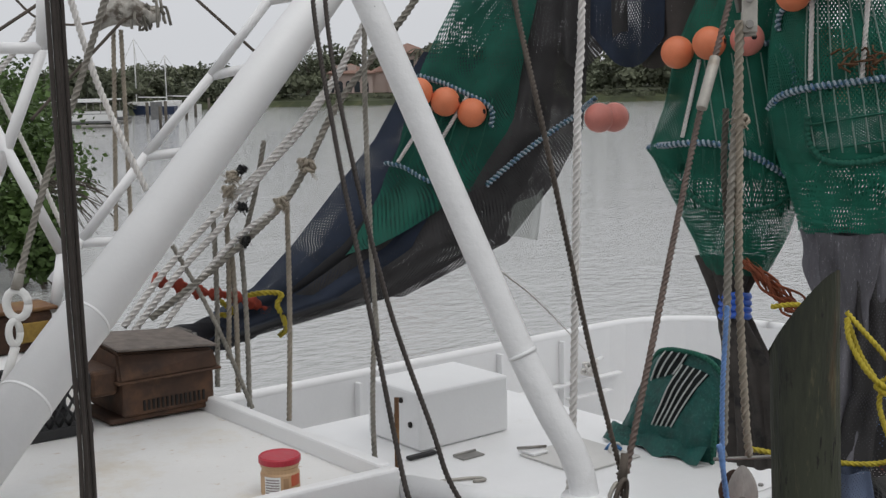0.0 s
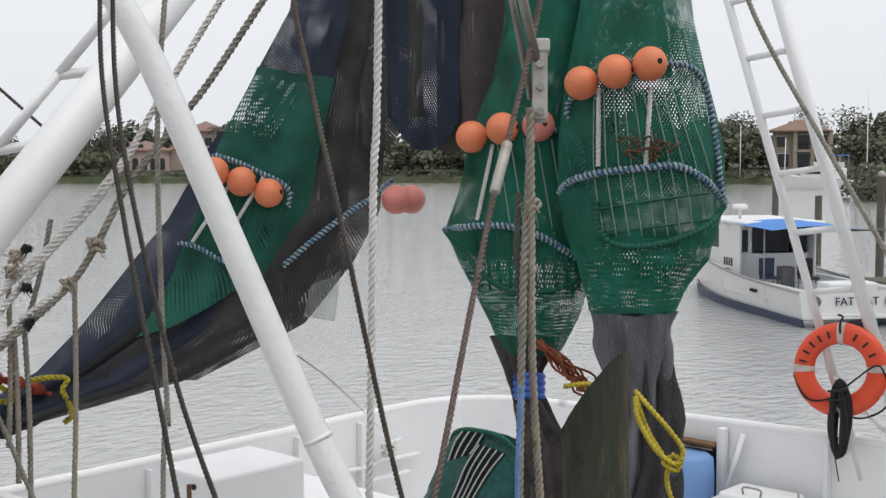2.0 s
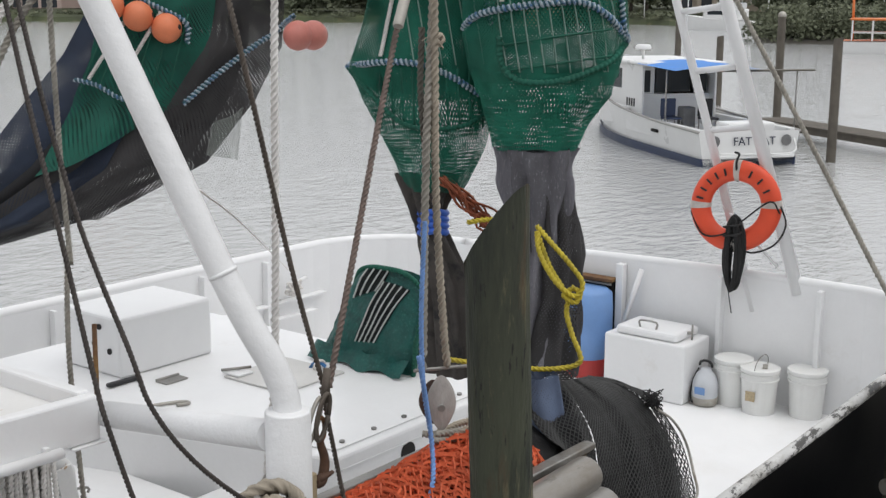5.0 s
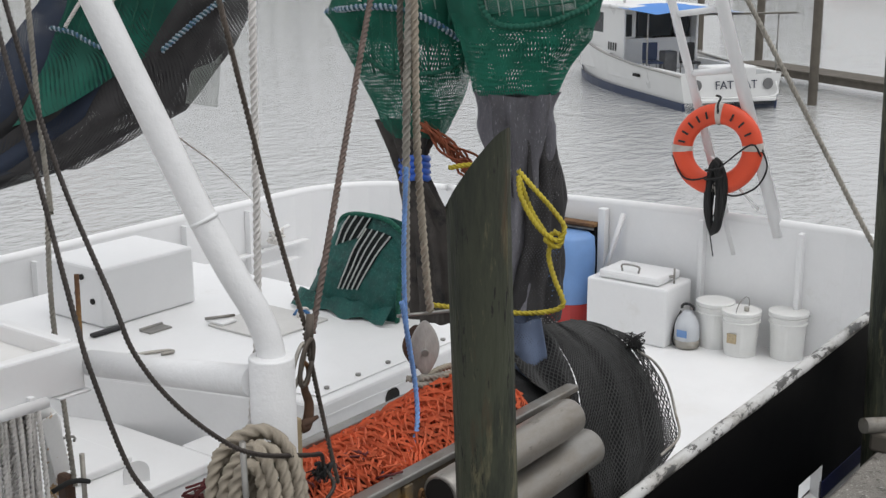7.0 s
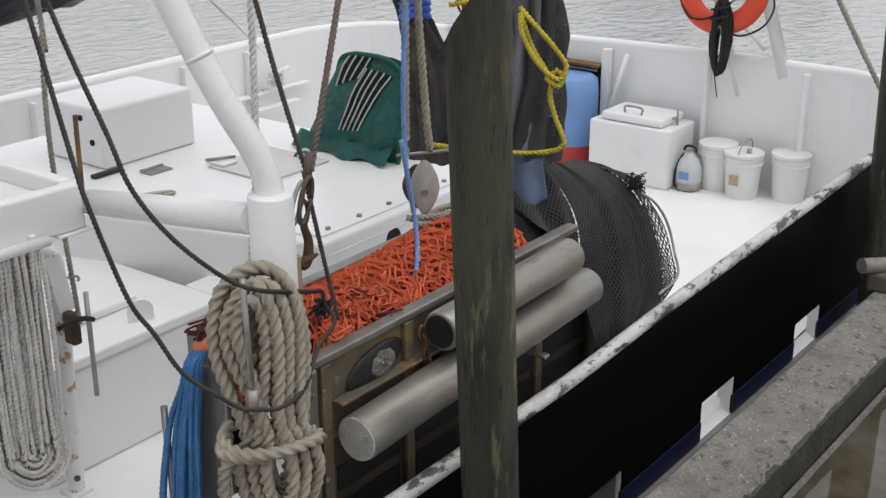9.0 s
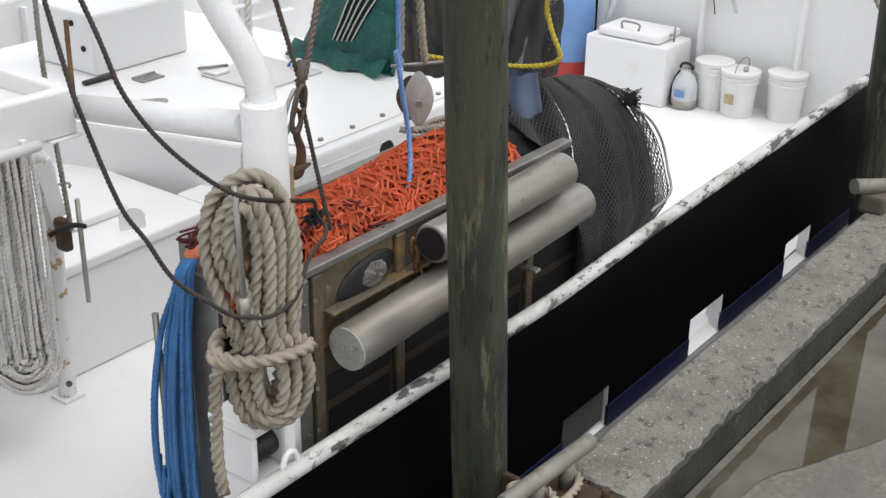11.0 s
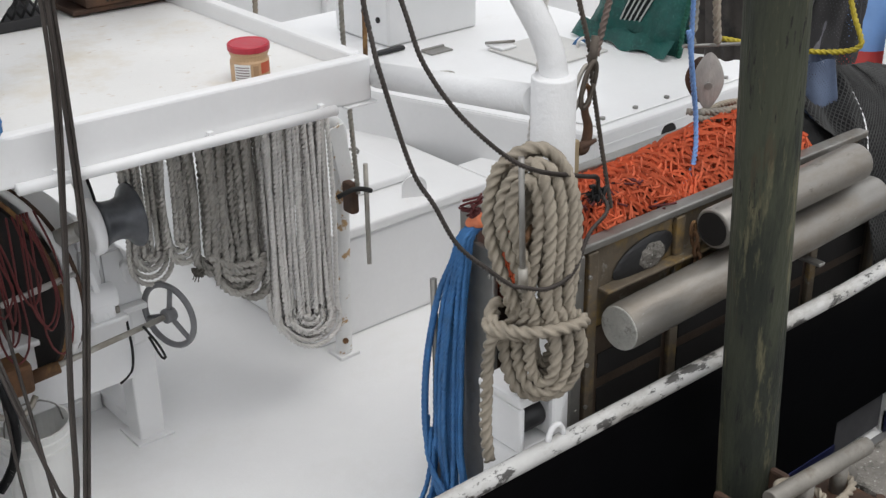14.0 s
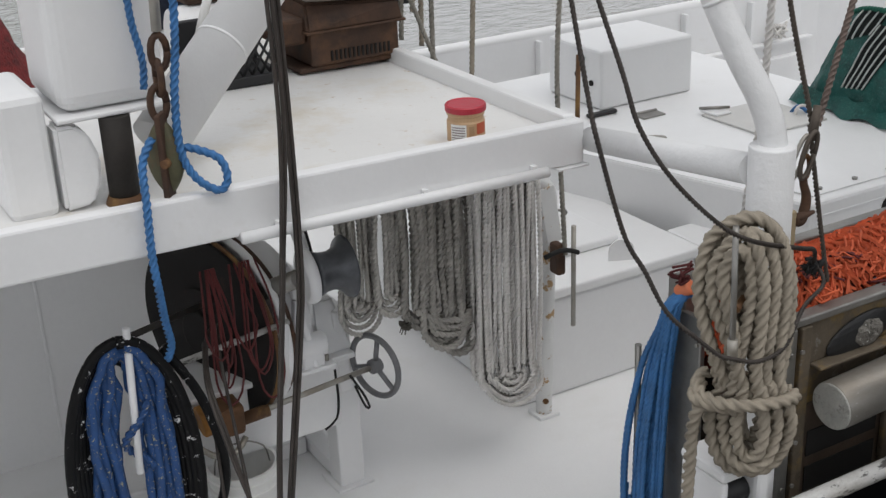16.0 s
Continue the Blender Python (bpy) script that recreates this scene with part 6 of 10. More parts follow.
def skirt_fn(u, s):
    """The loose open part beyond the dense folds."""
    p = Vector(along(drape_b, s)).lerp(Vector(along(drape_c, s)), u)
    return p + Vector((-0.62, -0.70, 0.30)) * (0.02 * math.sin(9 * u + 4 * s) + 0.025 * wob(u * 3, s * 4, 5.0))


def diamonds(fn, nu, ns, r):
    grid = [[Vector(fn(i / nu, j / ns)) for j in range(ns + 1)] for i in range(nu + 1)]
    a, b = [], []
    for i in range(nu):
        for j in range(ns):
            if (i + j) % 2 == 0:
                a += [grid[i][j], grid[i + 1][j]]
                b += [grid[i + 1][j + 1], grid[i][j + 1]]
    return strands(a, b, r)


# net sheets coloured darker than the twine, for the shade between meshes and folds
DRAPED = surface("shaded_black_net", (0.009, 0.009, 0.0095), 0.9, vary=0.5, scale=9, fine=190, bump=1.0, depth=0.01)
TWINE = surface("black_twine", (0.062, 0.062, 0.061), 0.85, vary=0.35, scale=12)
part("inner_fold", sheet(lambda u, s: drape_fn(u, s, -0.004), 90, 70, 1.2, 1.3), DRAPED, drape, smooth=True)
part("coarse_mesh", diamonds(lambda u, s: drape_fn(u, s, 0.005), 58, 78, 0.0025), TWINE, drape)
part("loose_mesh", diamonds(skirt_fn, 13, 66, 0.0025), TWINE, drape, "open mesh at the drape's loose edge")
part("loose_mesh", diamonds(lambda u, s: skirt_fn(u * 0.8, s) + Vector((0.03, 0.03, -0.01 + 0.02 * math.sin(8 * s))), 12, 60, 0.0025), TWINE, drape)
GATHER = evenly([(4.72, 3.24, 2.36), (4.62, 3.10, 2.24), (4.52, 2.94, 2.19), (4.50, 2.80, 2.14), (4.53, 2.70, 2.02)])


def gather_fn(u, s):
    """Net bunched between the drape's head and the door's top corner."""
    p = Vector(along(GATHER, s)).lerp(Vector(along(drape_a, 0.55 * s)), u)
    lift = 0.03 * math.sin(9 * u + 2 * s) + 0.02 * wob(u * 5, s * 5, 2.0)
    return p + Vector((-0.5, -0.5, 0.6)) * lift


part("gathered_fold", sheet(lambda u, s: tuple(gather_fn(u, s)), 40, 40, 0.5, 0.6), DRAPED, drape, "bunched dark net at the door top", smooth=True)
part("gathered_mesh", diamonds(lambda u, s: gather_fn(u, s) + Vector((-0.004, -0.004, 0.005)), 26, 34, 0.0026), TWINE, drape)
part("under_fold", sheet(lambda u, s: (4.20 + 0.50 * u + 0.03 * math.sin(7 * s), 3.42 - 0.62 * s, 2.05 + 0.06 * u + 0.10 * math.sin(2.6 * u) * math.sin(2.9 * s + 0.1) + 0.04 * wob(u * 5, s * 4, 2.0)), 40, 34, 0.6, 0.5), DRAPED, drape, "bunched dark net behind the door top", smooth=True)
part("hoop_wire", cable([(5.40, 2.86, 2.12), (5.51, 2.81, 2.03), (5.585, 2.77, 1.90), (5.58, 2.72, 1.76), (5.43, 2.62, 1.70), (5.12, 2.56, 1.72)], 0.007), GALV, drape, "bent wire hoop", smooth=True)
rnd = random.Random(9)
for k in range(30):
    c = Vector((5.37, 2.86, 2.17))
    part("frayed_knot", cable([c + Vector((rnd.uniform(-0.05, 0.05), rnd.uniform(-0.04, 0.04), rnd.uniform(-0.05, 0.05))) for _ in range(3)], 0.003, 4), BLACK_ROPE, drape, smooth=True)
yel = thing("yellow_rope", "yellow poly rope looped and knotted round the net tail", "rope", (4.95, 3.1, 2.4))
for pts in (
    [(4.98, 3.22, 3.07), (4.96, 3.12, 3.0), (4.99, 3.03, 2.9), (5.0, 2.97, 2.82), (4.97, 2.99, 2.76), (4.93, 3.07, 2.82), (4.92, 3.16, 2.95), (4.95, 3.2, 3.05)],
    [(4.95, 3.2, 3.05), (4.95, 3.13, 2.9), (4.96, 3.06, 2.8), (4.97, 3.02, 2.74)],
    [(4.97, 3.02, 2.76), (4.96, 3.03, 2.68), (4.95, 2.99, 2.58), (4.94, 2.94, 2.5), (4.93, 2.93, 2.46), (4.9, 2.98, 2.43), (4.82, 3.09, 2.42), (4.7, 3.3, 2.43), (4.6, 3.45, 2.45)],
    [(4.98, 3.02, 2.80), (5.0, 2.98, 2.77), (4.97, 2.99, 2.73), (4.95, 3.04, 2.76), (4.98, 3.02, 2.79)],
    [(4.93, 3.6, 3.05), (4.97, 3.5, 3.07), (5.02, 3.4, 3.06)],
):
    part("turn", laid([(x - 0.06, y + 0.05, z) for x, y, z in pts], 0.0135), YELLOW_ROPE, yel, smooth=True)
part("tied_net", sheet(lambda u, s: tuple(Vector((4.71 + 0.085 * math.cos(6.28 * u) * (1 - 0.3 * (s - 0.5) ** 2) + 0.02 * s, 3.10 - 0.05 * s + 0.085 * math.sin(6.28 * u), 2.42 - 0.32 * s)) + Vector((1, 1, 0)) * 0.02 * math.sin(20 * u)), 30, 16, 0.6, 0.4), netting("blue_white_net", (0.10, 0.13, 0.20), 0.016, 0.34, 0.6), None, "bundle of blue and white netting on the door", category="net", smooth=True)

# ---- the excluder bag lying against the hatch ----
ted = thing("excluder_bag", "dark green net over a slotted excluder frame, leaning on the hatch", "net", (6.35, 5.6, 1.6))


def ted_fn(u, s, lift=0.0):
    """u from port to starboard, s from foot to head, rounded at the head."""
    w = 2 * u - 1
    top = 0.67 - 0.13 * abs(w) ** 5 - 0.03 * (u < 0.5) * w * w
    yl = 6.02 - 0.23 * s ** 1.15
    yr = 5.13 + 0.06 * (1 - s) + 0.05 * s ** 6
    y = yl + (yr - yl) * u
    x = 6.28 + 0.06 * s ** 2 + 0.05 * abs(w) ** 4 + 0.04 * s ** 10 - lift + 0.025 * wob(u * 4, s * 4, 2) + 0.008 * wob(u * 14, s * 14, 5)
    z = 1.61 + top * s + 0.02 * math.sin(3 * u) * s
    return (x, y, z)


# green netting, with fine pale flecks painted in for the mesh's shine
FLECKED_GREEN = surface("shine_flecked_green_net", (0.003, 0.10, 0.085), 0.5, vary=0.5, scale=7, fine=150, bump=1.0, depth=0.008, stains=(((0.002, 0.035, 0.03), 5.0, 0.55, 0.75), ((0.04, 0.17, 0.14), 70.0, 0.56, 0.62)))
part("netting", sheet(lambda u, s: ted_fn(u, s), 60, 60, 1.0, 0.75), FLECKED_GREEN, ted, "dense dark green netting", smooth=True)
part("back", sheet(lambda u, s: tuple(Vector(ted_fn(u, s)) + Vector((0.12 + 0.2 * (1 - s), 0, -0.02 - 0.02 * s))), 30, 30, 0.9, 0.75), FLECKED_GREEN, ted, smooth=True)
part("skirt", sheet(lambda u, s: (6.30 - 0.10 * s - 0.03 * math.sin(14 * u), 6.05 - 0.86 * u + 0.02 * math.sin(9 * u), 1.72 - 0.10 * s + 0.012 * math.sin(20 * u)), 40, 8, 1.0, 0.2), FLECKED_GREEN, ted, "loose hem spread on the hatch", smooth=True)
part("edge_rope", lashed([ted_fn(k / 12, 0.985, 0.01) for k in range(13)], 0.016), GREEN_TWINE, ted, smooth=True)
part("edge_rope", lashed([ted_fn(0.985, k / 12, 0.012) for k in range(13)], 0.016), GREEN_TWINE, ted, smooth=True)
SLOT = surface("dark_slot", (0.003, 0.006, 0.006), 0.9)
SLAT = surface("pale_slat", (0.5, 0.52, 0.5), 0.5)


def at_ted(y, z, lift=0.012):
    s = min(0.99, max(0.02, (z - 1.61) / 0.67))
    yl, yr = 6.02 - 0.23 * s ** 1.15, 5.13 + 0.06 * (1 - s) + 0.05 * s ** 6
    return ted_fn((y - yl) / (yr - yl), s, lift)


for (a, b, c, d), n in ((((5.64, 2.27), (5.42, 2.275), (5.50, 2.13), (5.73, 2.06)), 4), (((5.48, 2.19), (5.25, 2.185), (5.50, 1.79), (5.69, 1.77)), 5)):
    part("slot_opening", sheet(lambda u, s: at_ted(a[0] + (b[0] - a[0]) * u + (d[0] + (c[0] - d[0]) * u - a[0] - (b[0] - a[0]) * u) * s, a[1] + (b[1] - a[1]) * u + (d[1] + (c[1] - d[1]) * u - a[1] - (b[1] - a[1]) * u) * s, 0.006), 12, 12), SLOT, ted, smooth=True)
    for k in range(n):
        q = (k + 0.3) / (n - 0.4)
        p0 = (a[0] + (b[0] - a[0]) * q, a[1] + (b[1] - a[1]) * q)
        p1 = (d[0] + (c[0] - d[0]) * q, d[1] + (c[1] - d[1]) * q)
        part("slat", cable([at_ted(p0[0] + (p1[0] - p0[0]) * e, p0[1] + (p1[1] - p0[1]) * e) for e in (0, 0.33, 0.66, 1)], 0.0065, 6), SLAT, ted, smooth=True)
ted.location += Vector((-0.25, -0.22, 0.092))
# ---- tools for the rigging ----


def lump(name, label, material, c, size, seed):
    ob = thing(name, label, "knot", c, group="rigging knots")
    rnd = random.Random(seed)
    for k in range(5):
        part("turn", cable([Vector(c) + Vector((rnd.uniform(-1, 1), rnd.uniform(-1, 1), rnd.uniform(-1, 1))) * size * 0.8 for _ in range(5)], size * 0.24, 6), material, ob, smooth=True)
    a = [Vector(c) + Vector((rnd.uniform(-1, 1), rnd.uniform(-1, 1), rnd.uniform(-1, 1))) * size * 0.6 for _ in range(46)]
    b = [q + Vector((rnd.uniform(-1, 1), rnd.uniform(-1, 1), rnd.uniform(-1.3, 0.8))) * size * 0.9 for q in a]
    part("frayed_ends", strands(a, b, 0.0028), material, ob)


def aloft_bundle(a, b):
    ob = thing("aloft_bundle", "weathered bundled tarpaulin and lines lashed aloft", "bundle", a)
    a, b = Vector(a), Vector(b)

    def canvas(u, s):
        c = a.lerp(b, s)
        q = 2 * math.pi * u
        w = 0.07 + 0.05 * math.sin(math.pi * min(1, s + 0.1))
        return (c.x + 0.3 * w * math.cos(q), c.y + w * math.cos(q), c.z + (0.6 if math.sin(q) > 0 else 0.95) * w * math.sin(q) + 0.05 * math.sin(5 * s) + 0.03 * wob(u * 6, s * 6, 1.0))

    part("tarpaulin", sheet(canvas, 30, 24, 0.5, 0.5), surface("weathered_canvas", (0.42, 0.40, 0.36), 0.9, vary=0.5, scale=9, fine=60, bump=0.8, stains=(((0.12, 0.10, 0.08), 7.0, 0.52, 0.62),)), ob, smooth=True)
    part("blue_fold", sweep(curve([a.lerp(b, 0.15) + Vector((0, -0.04, 0.07)), a.lerp(b, 0.4) + Vector((0, -0.04, 0.13)), a.lerp(b, 0.7) + Vector((0, -0.03, 0.12))], 0.02), 0.022, 8), NAVY_CLOTH, ob, "dark blue folded edge", smooth=True)
    rnd = random.Random(2)
    for k in range(9):
        c = a.lerp(b, rnd.uniform(0.3, 1.0)) + Vector((0, -0.08, -0.02))
        part("lashing", cable([c + Vector((rnd.uniform(-0.05, 0.05), rnd.uniform(-0.03, 0.03), rnd.uniform(-0.13, 0.08))) for _ in range(4)], 0.011, 5), GREY_ROPE if k % 2 else DARK_ROPE, ob, smooth=True)


NAVY_CLOTH = surface("navy_canvas", (0.025, 0.04, 0.08), 0.8, vary=0.3, scale=8)
# ---- standing and running rigging ----
rope_thing("halyard", "white three-strand halyard falling beside the gallows post", WHITE_ROPE, 0.0135, [(2.867, 2.86, 6.009), (2.828, 2.86, 4.414), (2.807, 2.86, 4.06), (2.776, 2.86, 3.01), (2.722, 2.86, 2.572)], "laid", "rigging", category="rope")
rope_thing("wire_stay", "dark rusty wire stay running to the gallows shackle", WIRE, 0.0095, [(2.733, 3.2, 5.704), (2.679, 3.1, 4.776), (2.667, 3.0, 4.419), (2.572, 2.76, 3.984), (2.757, 2.76, 3.313), (2.896, 2.76, 2.883)], "laid", "rigging", category="wire")
rope_thing("wire_fall", "dark wire hanging from the shackle to the door chain", WIRE, 0.009, [(2.888, 2.76, 2.877), (2.936, 2.76, 2.67), (2.989, 2.76, 2.451), (3.031, 2.76, 2.288)], "laid", "rigging", category="wire")
rope_thing("wire_pendant", "twisted steel wire pendant rising from the shackle", PENDANT, 0.0125, [(2.923, 2.76, 2.868), (3.144, 2.85, 3.239), (3.408, 2.97, 3.635), (3.687, 3.1, 4.029), (3.755, 3.09, 4.224), (3.991, 3.15, 4.66), (4.063, 3.15, 4.925)], "laid", "rigging", category="wire")
part("sleeve", cyl((3.631, 3.05, 4.036), (3.743, 3.08, 4.224), 0.021, n=14, bevel=0.004), GALV, None, "grey swaged sleeve on the wire pendant", category="sleeve")
rope_thing("tackle_fall", "weathered tan tackle rope above the wooden block", GREY_ROPE, 0.018, [(3.982, 3.15, 4.367), (3.959, 3.15, 4.027), (3.932, 3.15, 3.685), (3.916, 3.15, 3.247), (3.905, 3.15, 2.684), (3.906, 3.15, 2.636)], "laid", "rigging", category="rope")
rope_thing("tackle_fall", "weathered tan tackle rope above the wooden block", TAN_ROPE, 0.018, [(3.943, 3.13, 4.365), (3.953, 3.13, 3.913), (3.964, 3.13, 3.336), (4.017, 3.13, 2.782), (4.045, 3.13, 2.606)], "laid", "rigging", category="rope")
rope_thing("tackle_fall", "dark worn chain-wrapped rope by the tackle", DARK_ROPE, 0.014, [(3.959, 3.2, 4.026), (3.949, 3.2, 3.796), (3.968, 3.2, 3.609), (3.995, 3.2, 3.419)], "laid", "rigging", category="rope")
rope_thing("pale_blue_rope", "pale blue poly rope falling over the orange net", PALE_BLUE_ROPE, 0.011, [(3.855, 3.1, 3.261), (3.832, 3.1, 2.897), (3.844, 3.1, 2.588), (3.89, 3.1, 2.38), (3.756, 3.05, 2.726), (3.777, 3.0, 2.362), (3.688, 2.93, 2.213), (3.54, 2.88, 2.161), (3.385, 2.86, 2.157)], "laid", "rigging", category="rope")
rope_thing("slack_cable", "slack dark cable looping past the rope coil", CABLE, 0.0078, [(2.117, 3.3, 4.847), (2.015, 3.15, 4.414), (1.946, 2.95, 4.008), (1.891, 2.75, 3.634), (1.881, 2.6, 3.195), (1.885, 2.55, 3.05), (1.956, 2.53, 2.796), (2.008, 2.5, 2.682), (2.069, 2.47, 2.548), (2.166, 2.44, 2.444), (2.232, 2.43, 2.383), (2.278, 2.42, 2.359), (2.4, 2.43, 2.31), (2.547, 2.47, 2.302), (2.7, 2.55, 2.36), (2.837, 2.6, 2.389), (2.84, 2.65, 2.45)], "laid", "rigging", category="wire")
rope_thing("slack_cable", "slack dark cable looping over the rope coil", CABLE, 0.0078, [(2.158, 3.3, 4.85), (2.058, 3.15, 4.415), (1.977, 2.95, 4.055), (1.965, 2.75, 3.578), (1.996, 2.6, 3.235), (2.02, 2.55, 3.084), (2.098, 2.5, 2.935), (2.234, 2.46, 2.787), (2.362, 2.45, 2.704), (2.664, 2.55, 2.573), (2.80, 2.62, 2.51), (2.84, 2.65, 2.45)], "laid", "rigging", category="wire")
lump("cable_knot", "tangle of dark cable and cord at the door top", BLACK_ROPE, (2.845, 2.655, 2.43), 0.03, 77)
rope_thing("grey_guy", "grey-white laid guy line above the canopy end", GREY_ROPE, 0.013, [(3.208, 4.5, 5.029), (3.138, 4.5, 4.329), (3.14, 4.5, 3.539), (3.162, 4.5, 3.026), (3.151, 4.5, 3.075), (3.128, 4.5, 2.586), (3.171, 4.5, 1.747)], "laid", "rigging", category="rope")
rope_thing("ladder_guy", "old grey laid guy rope running down from the ladder", GREY_ROPE, 0.022, [(9.2, 5.299, 5.939), (9.2, 4.947, 5.155), (9.2, 4.375, 4.221), (9.2, 3.69, 3.127), (9.2, 3.056, 2.1), (9.2, 2.78, 1.681)], "laid", "rigging", category="rope")
rope_thing("thin_line", "thin white line to the port cleat", WHITE_ROPE, 0.004, [(2.706, 3.121, 3.524), (3.998, 4.315, 3.083), (7.213, 7.258, 1.895)], "cable", "rigging", category="line")
for off, y in ((0.0, 3.85), (0.017, 3.87)):
    rope_thing("winch_wire", "rusty winch wire hanging past the canopy edge into a slack bight", CABLE, 0.0078, [(1.485 + off, 3.82, 4.649), (1.48 + off, 3.82, 4.444), (1.487 + off, 3.82, 3.559), (1.50 + off, 3.83, 2.883), (1.466 + off, y, 2.347), (1.428 + off, y, 2.006), (1.386 + off, y, 1.644), (1.352 + off, y, 1.27), (1.336 + off, y + 0.01, 1.20), (1.31 + off * 0.5, y + 0.03, 1.22), (1.285, y + 0.05, 1.34), (1.235 + off, y + 0.12, 1.60), (1.22 + off, y + 0.25, 1.82), (1.32 + off, y + 0.55, 1.86)], "cable", "rigging", category="wire")
for off in (0.0, 0.016):
    rope_thing("winch_wire", "rusty winch wire hanging straight to the deck", CABLE, 0.0078, [(1.538 + off, 3.88, 4.658), (1.534 + off, 3.88, 4.449), (1.538 + off, 3.88, 3.546), (1.546 + off, 3.88, 2.859), (1.532 + off, 3.86, 2.328), (1.508 + off, 3.86, 2.07), (1.444 + off, 3.86, 1.62), (1.383 + off, 3.86, 1.2), (1.33 + off, 3.86, 0.79)], "cable", "rigging", category="wire")
rope_thing("winch_wire", "slack winch wire looping down from the drum", CABLE, 0.0075, [(1.406, 4.5, 1.879), (1.319, 4.38, 1.825), (1.262, 4.2, 1.309), (1.235, 4.05, 1.003), (1.22, 3.98, 0.80)], "cable", "rigging", category="wire")
rope_thing("winch_wire", "slack winch wire looping down from the drum", CABLE, 0.0075, [(1.425, 4.5, 1.874), (1.375, 4.38, 1.784), (1.355, 4.2, 1.41), (1.338, 4.05, 1.072), (1.33, 4.0, 0.80)], "cable", "rigging", category="wire")
rope_thing("shroud_rope", "pale laid shroud rope slanting behind the boom", WHITE_ROPE, 0.02, [(4.602, 4.942, 5.949), (4.3, 5.403, 5.162), (3.976, 5.732, 4.432), (3.843, 5.827, 4.158), (3.532, 6.004, 3.732), (3.298, 6.113, 3.492), (2.995, 6.223, 3.168), (2.747, 6.28, 2.865)], "laid", "rigging", category="rope")
rope_thing("shroud_rope", "pale laid shroud rope with a frayed knot", GREY_ROPE, 0.021, [(4.795, 4.756, 5.955), (4.481, 5.255, 5.167), (4.226, 5.54, 4.609), (4.103, 5.643, 4.398), (3.865, 5.811, 4.033), (3.702, 5.898, 3.695), (3.566, 5.96, 3.481), (3.27, 6.088, 3.199), (2.882, 6.227, 2.9)], "laid", "rigging", category="rope")
rope_thing("shroud_rope", "pale laid shroud rope slanting behind the boom", WHITE_ROPE, 0.02, [(3.902, 5.787, 4.249), (3.702, 5.912, 3.913), (3.501, 6.017, 3.671), (3.29, 6.106, 3.399), (3.015, 6.202, 3.105), (2.776, 6.257, 2.817)], "laid", "rigging", category="rope")
rope_thing("shroud_rope", "pale laid shroud rope slanting behind the boom", WHITE_ROPE, 0.018, [(3.566, 5.96, 3.481), (3.335, 6.069, 3.304), (3.09, 6.154, 3.039), (2.897, 6.2, 2.808)], "laid", "rigging", category="rope")
rope_thing("hanging_rope", "weathered rope hanging from the shroud lashings", GREY_ROPE, 0.016, [(3.288, 6.228, 3.454), (3.257, 6.169, 2.969), (3.194, 6.09, 2.493)], "laid", "rigging", category="rope")
rope_thing("hanging_rope", "weathered rope hanging from the shroud lashings", TAN_ROPE, 0.016, [(3.354, 6.199, 3.514), (3.327, 6.151, 3.074), (3.271, 6.089, 2.641)], "laid", "rigging", category="rope")
rope_thing("hanging_rope", "weathered rope hanging from the shroud lashings", TAN_ROPE, 0.016, [(3.358, 6.165, 3.261), (3.337, 6.103, 2.855), (3.289, 6.029, 2.456)], "laid", "rigging", category="rope")
rope_thing("hanging_rope", "weathered rope hanging from the shroud lashings", GREY_ROPE, 0.016, [(3.408, 6.147, 3.322), (3.385, 6.074, 2.844), (3.331, 5.983, 2.376)], "laid", "rigging", category="rope")
rope_thing("hanging_rope", "weathered rope hanging from the shroud lashings", TAN_ROPE, 0.016, [(3.646, 6.03, 3.486), (3.596, 5.959, 2.879), (3.505, 5.856, 2.289)], "laid", "rigging", category="rope")
rope_thing("hanging_rope", "weathered rope hanging from the shroud lashings", GREY_ROPE, 0.016, [(3.562, 6.109, 3.837), (3.499, 6.123, 3.547), (3.412, 6.135, 3.259)], "laid", "rigging", category="rope")
rope_thing("hanging_rope", "grey rope slanting to the rail", GREY_ROPE, 0.014, [(3.03, 6.224, 3.289), (3.14, 6.122, 3.005), (3.216, 6.03, 2.755), (3.296, 5.889, 2.392)], "laid", "rigging", category="rope")
lump("tape_lashing", "black tape lashing on the rope rigging", BLACK_ROPE, (3.38, 6.053, 3.692), 0.03, 430)
lump("tape_lashing", "black tape lashing on the rope rigging", BLACK_ROPE, (3.369, 6.039, 3.485), 0.03, 432)
lump("tape_lashing", "black tape lashing on the rope rigging", BLACK_ROPE, (3.368, 6.015, 3.299), 0.03, 438)
lump("rope_knot", "frayed pale rope knot in the rigging", TAN_ROPE, (3.692, 5.881, 3.696), 0.05, 545)
lump("rope_knot", "frayed pale rope knot in the rigging", TAN_ROPE, (3.558, 5.944, 3.498), 0.042, 500)
lump("rope_knot", "frayed pale rope knot in the rigging", TAN_ROPE, (3.342, 6.082, 3.647), 0.04, 415)
lump("rope_knot", "frayed pale rope knot in the rigging", TAN_ROPE, (3.317, 6.088, 3.57), 0.04, 408)
rope_thing("left_guy", "pale laid guy line by the mast", WHITE_ROPE, 0.018, [(2.418, 5.991, 4.652), (2.436, 5.988, 4.598), (2.53, 5.964, 4.213), (2.625, 5.917, 3.916), (2.725, 5.853, 3.631)], "laid", "rigging", category="rope")
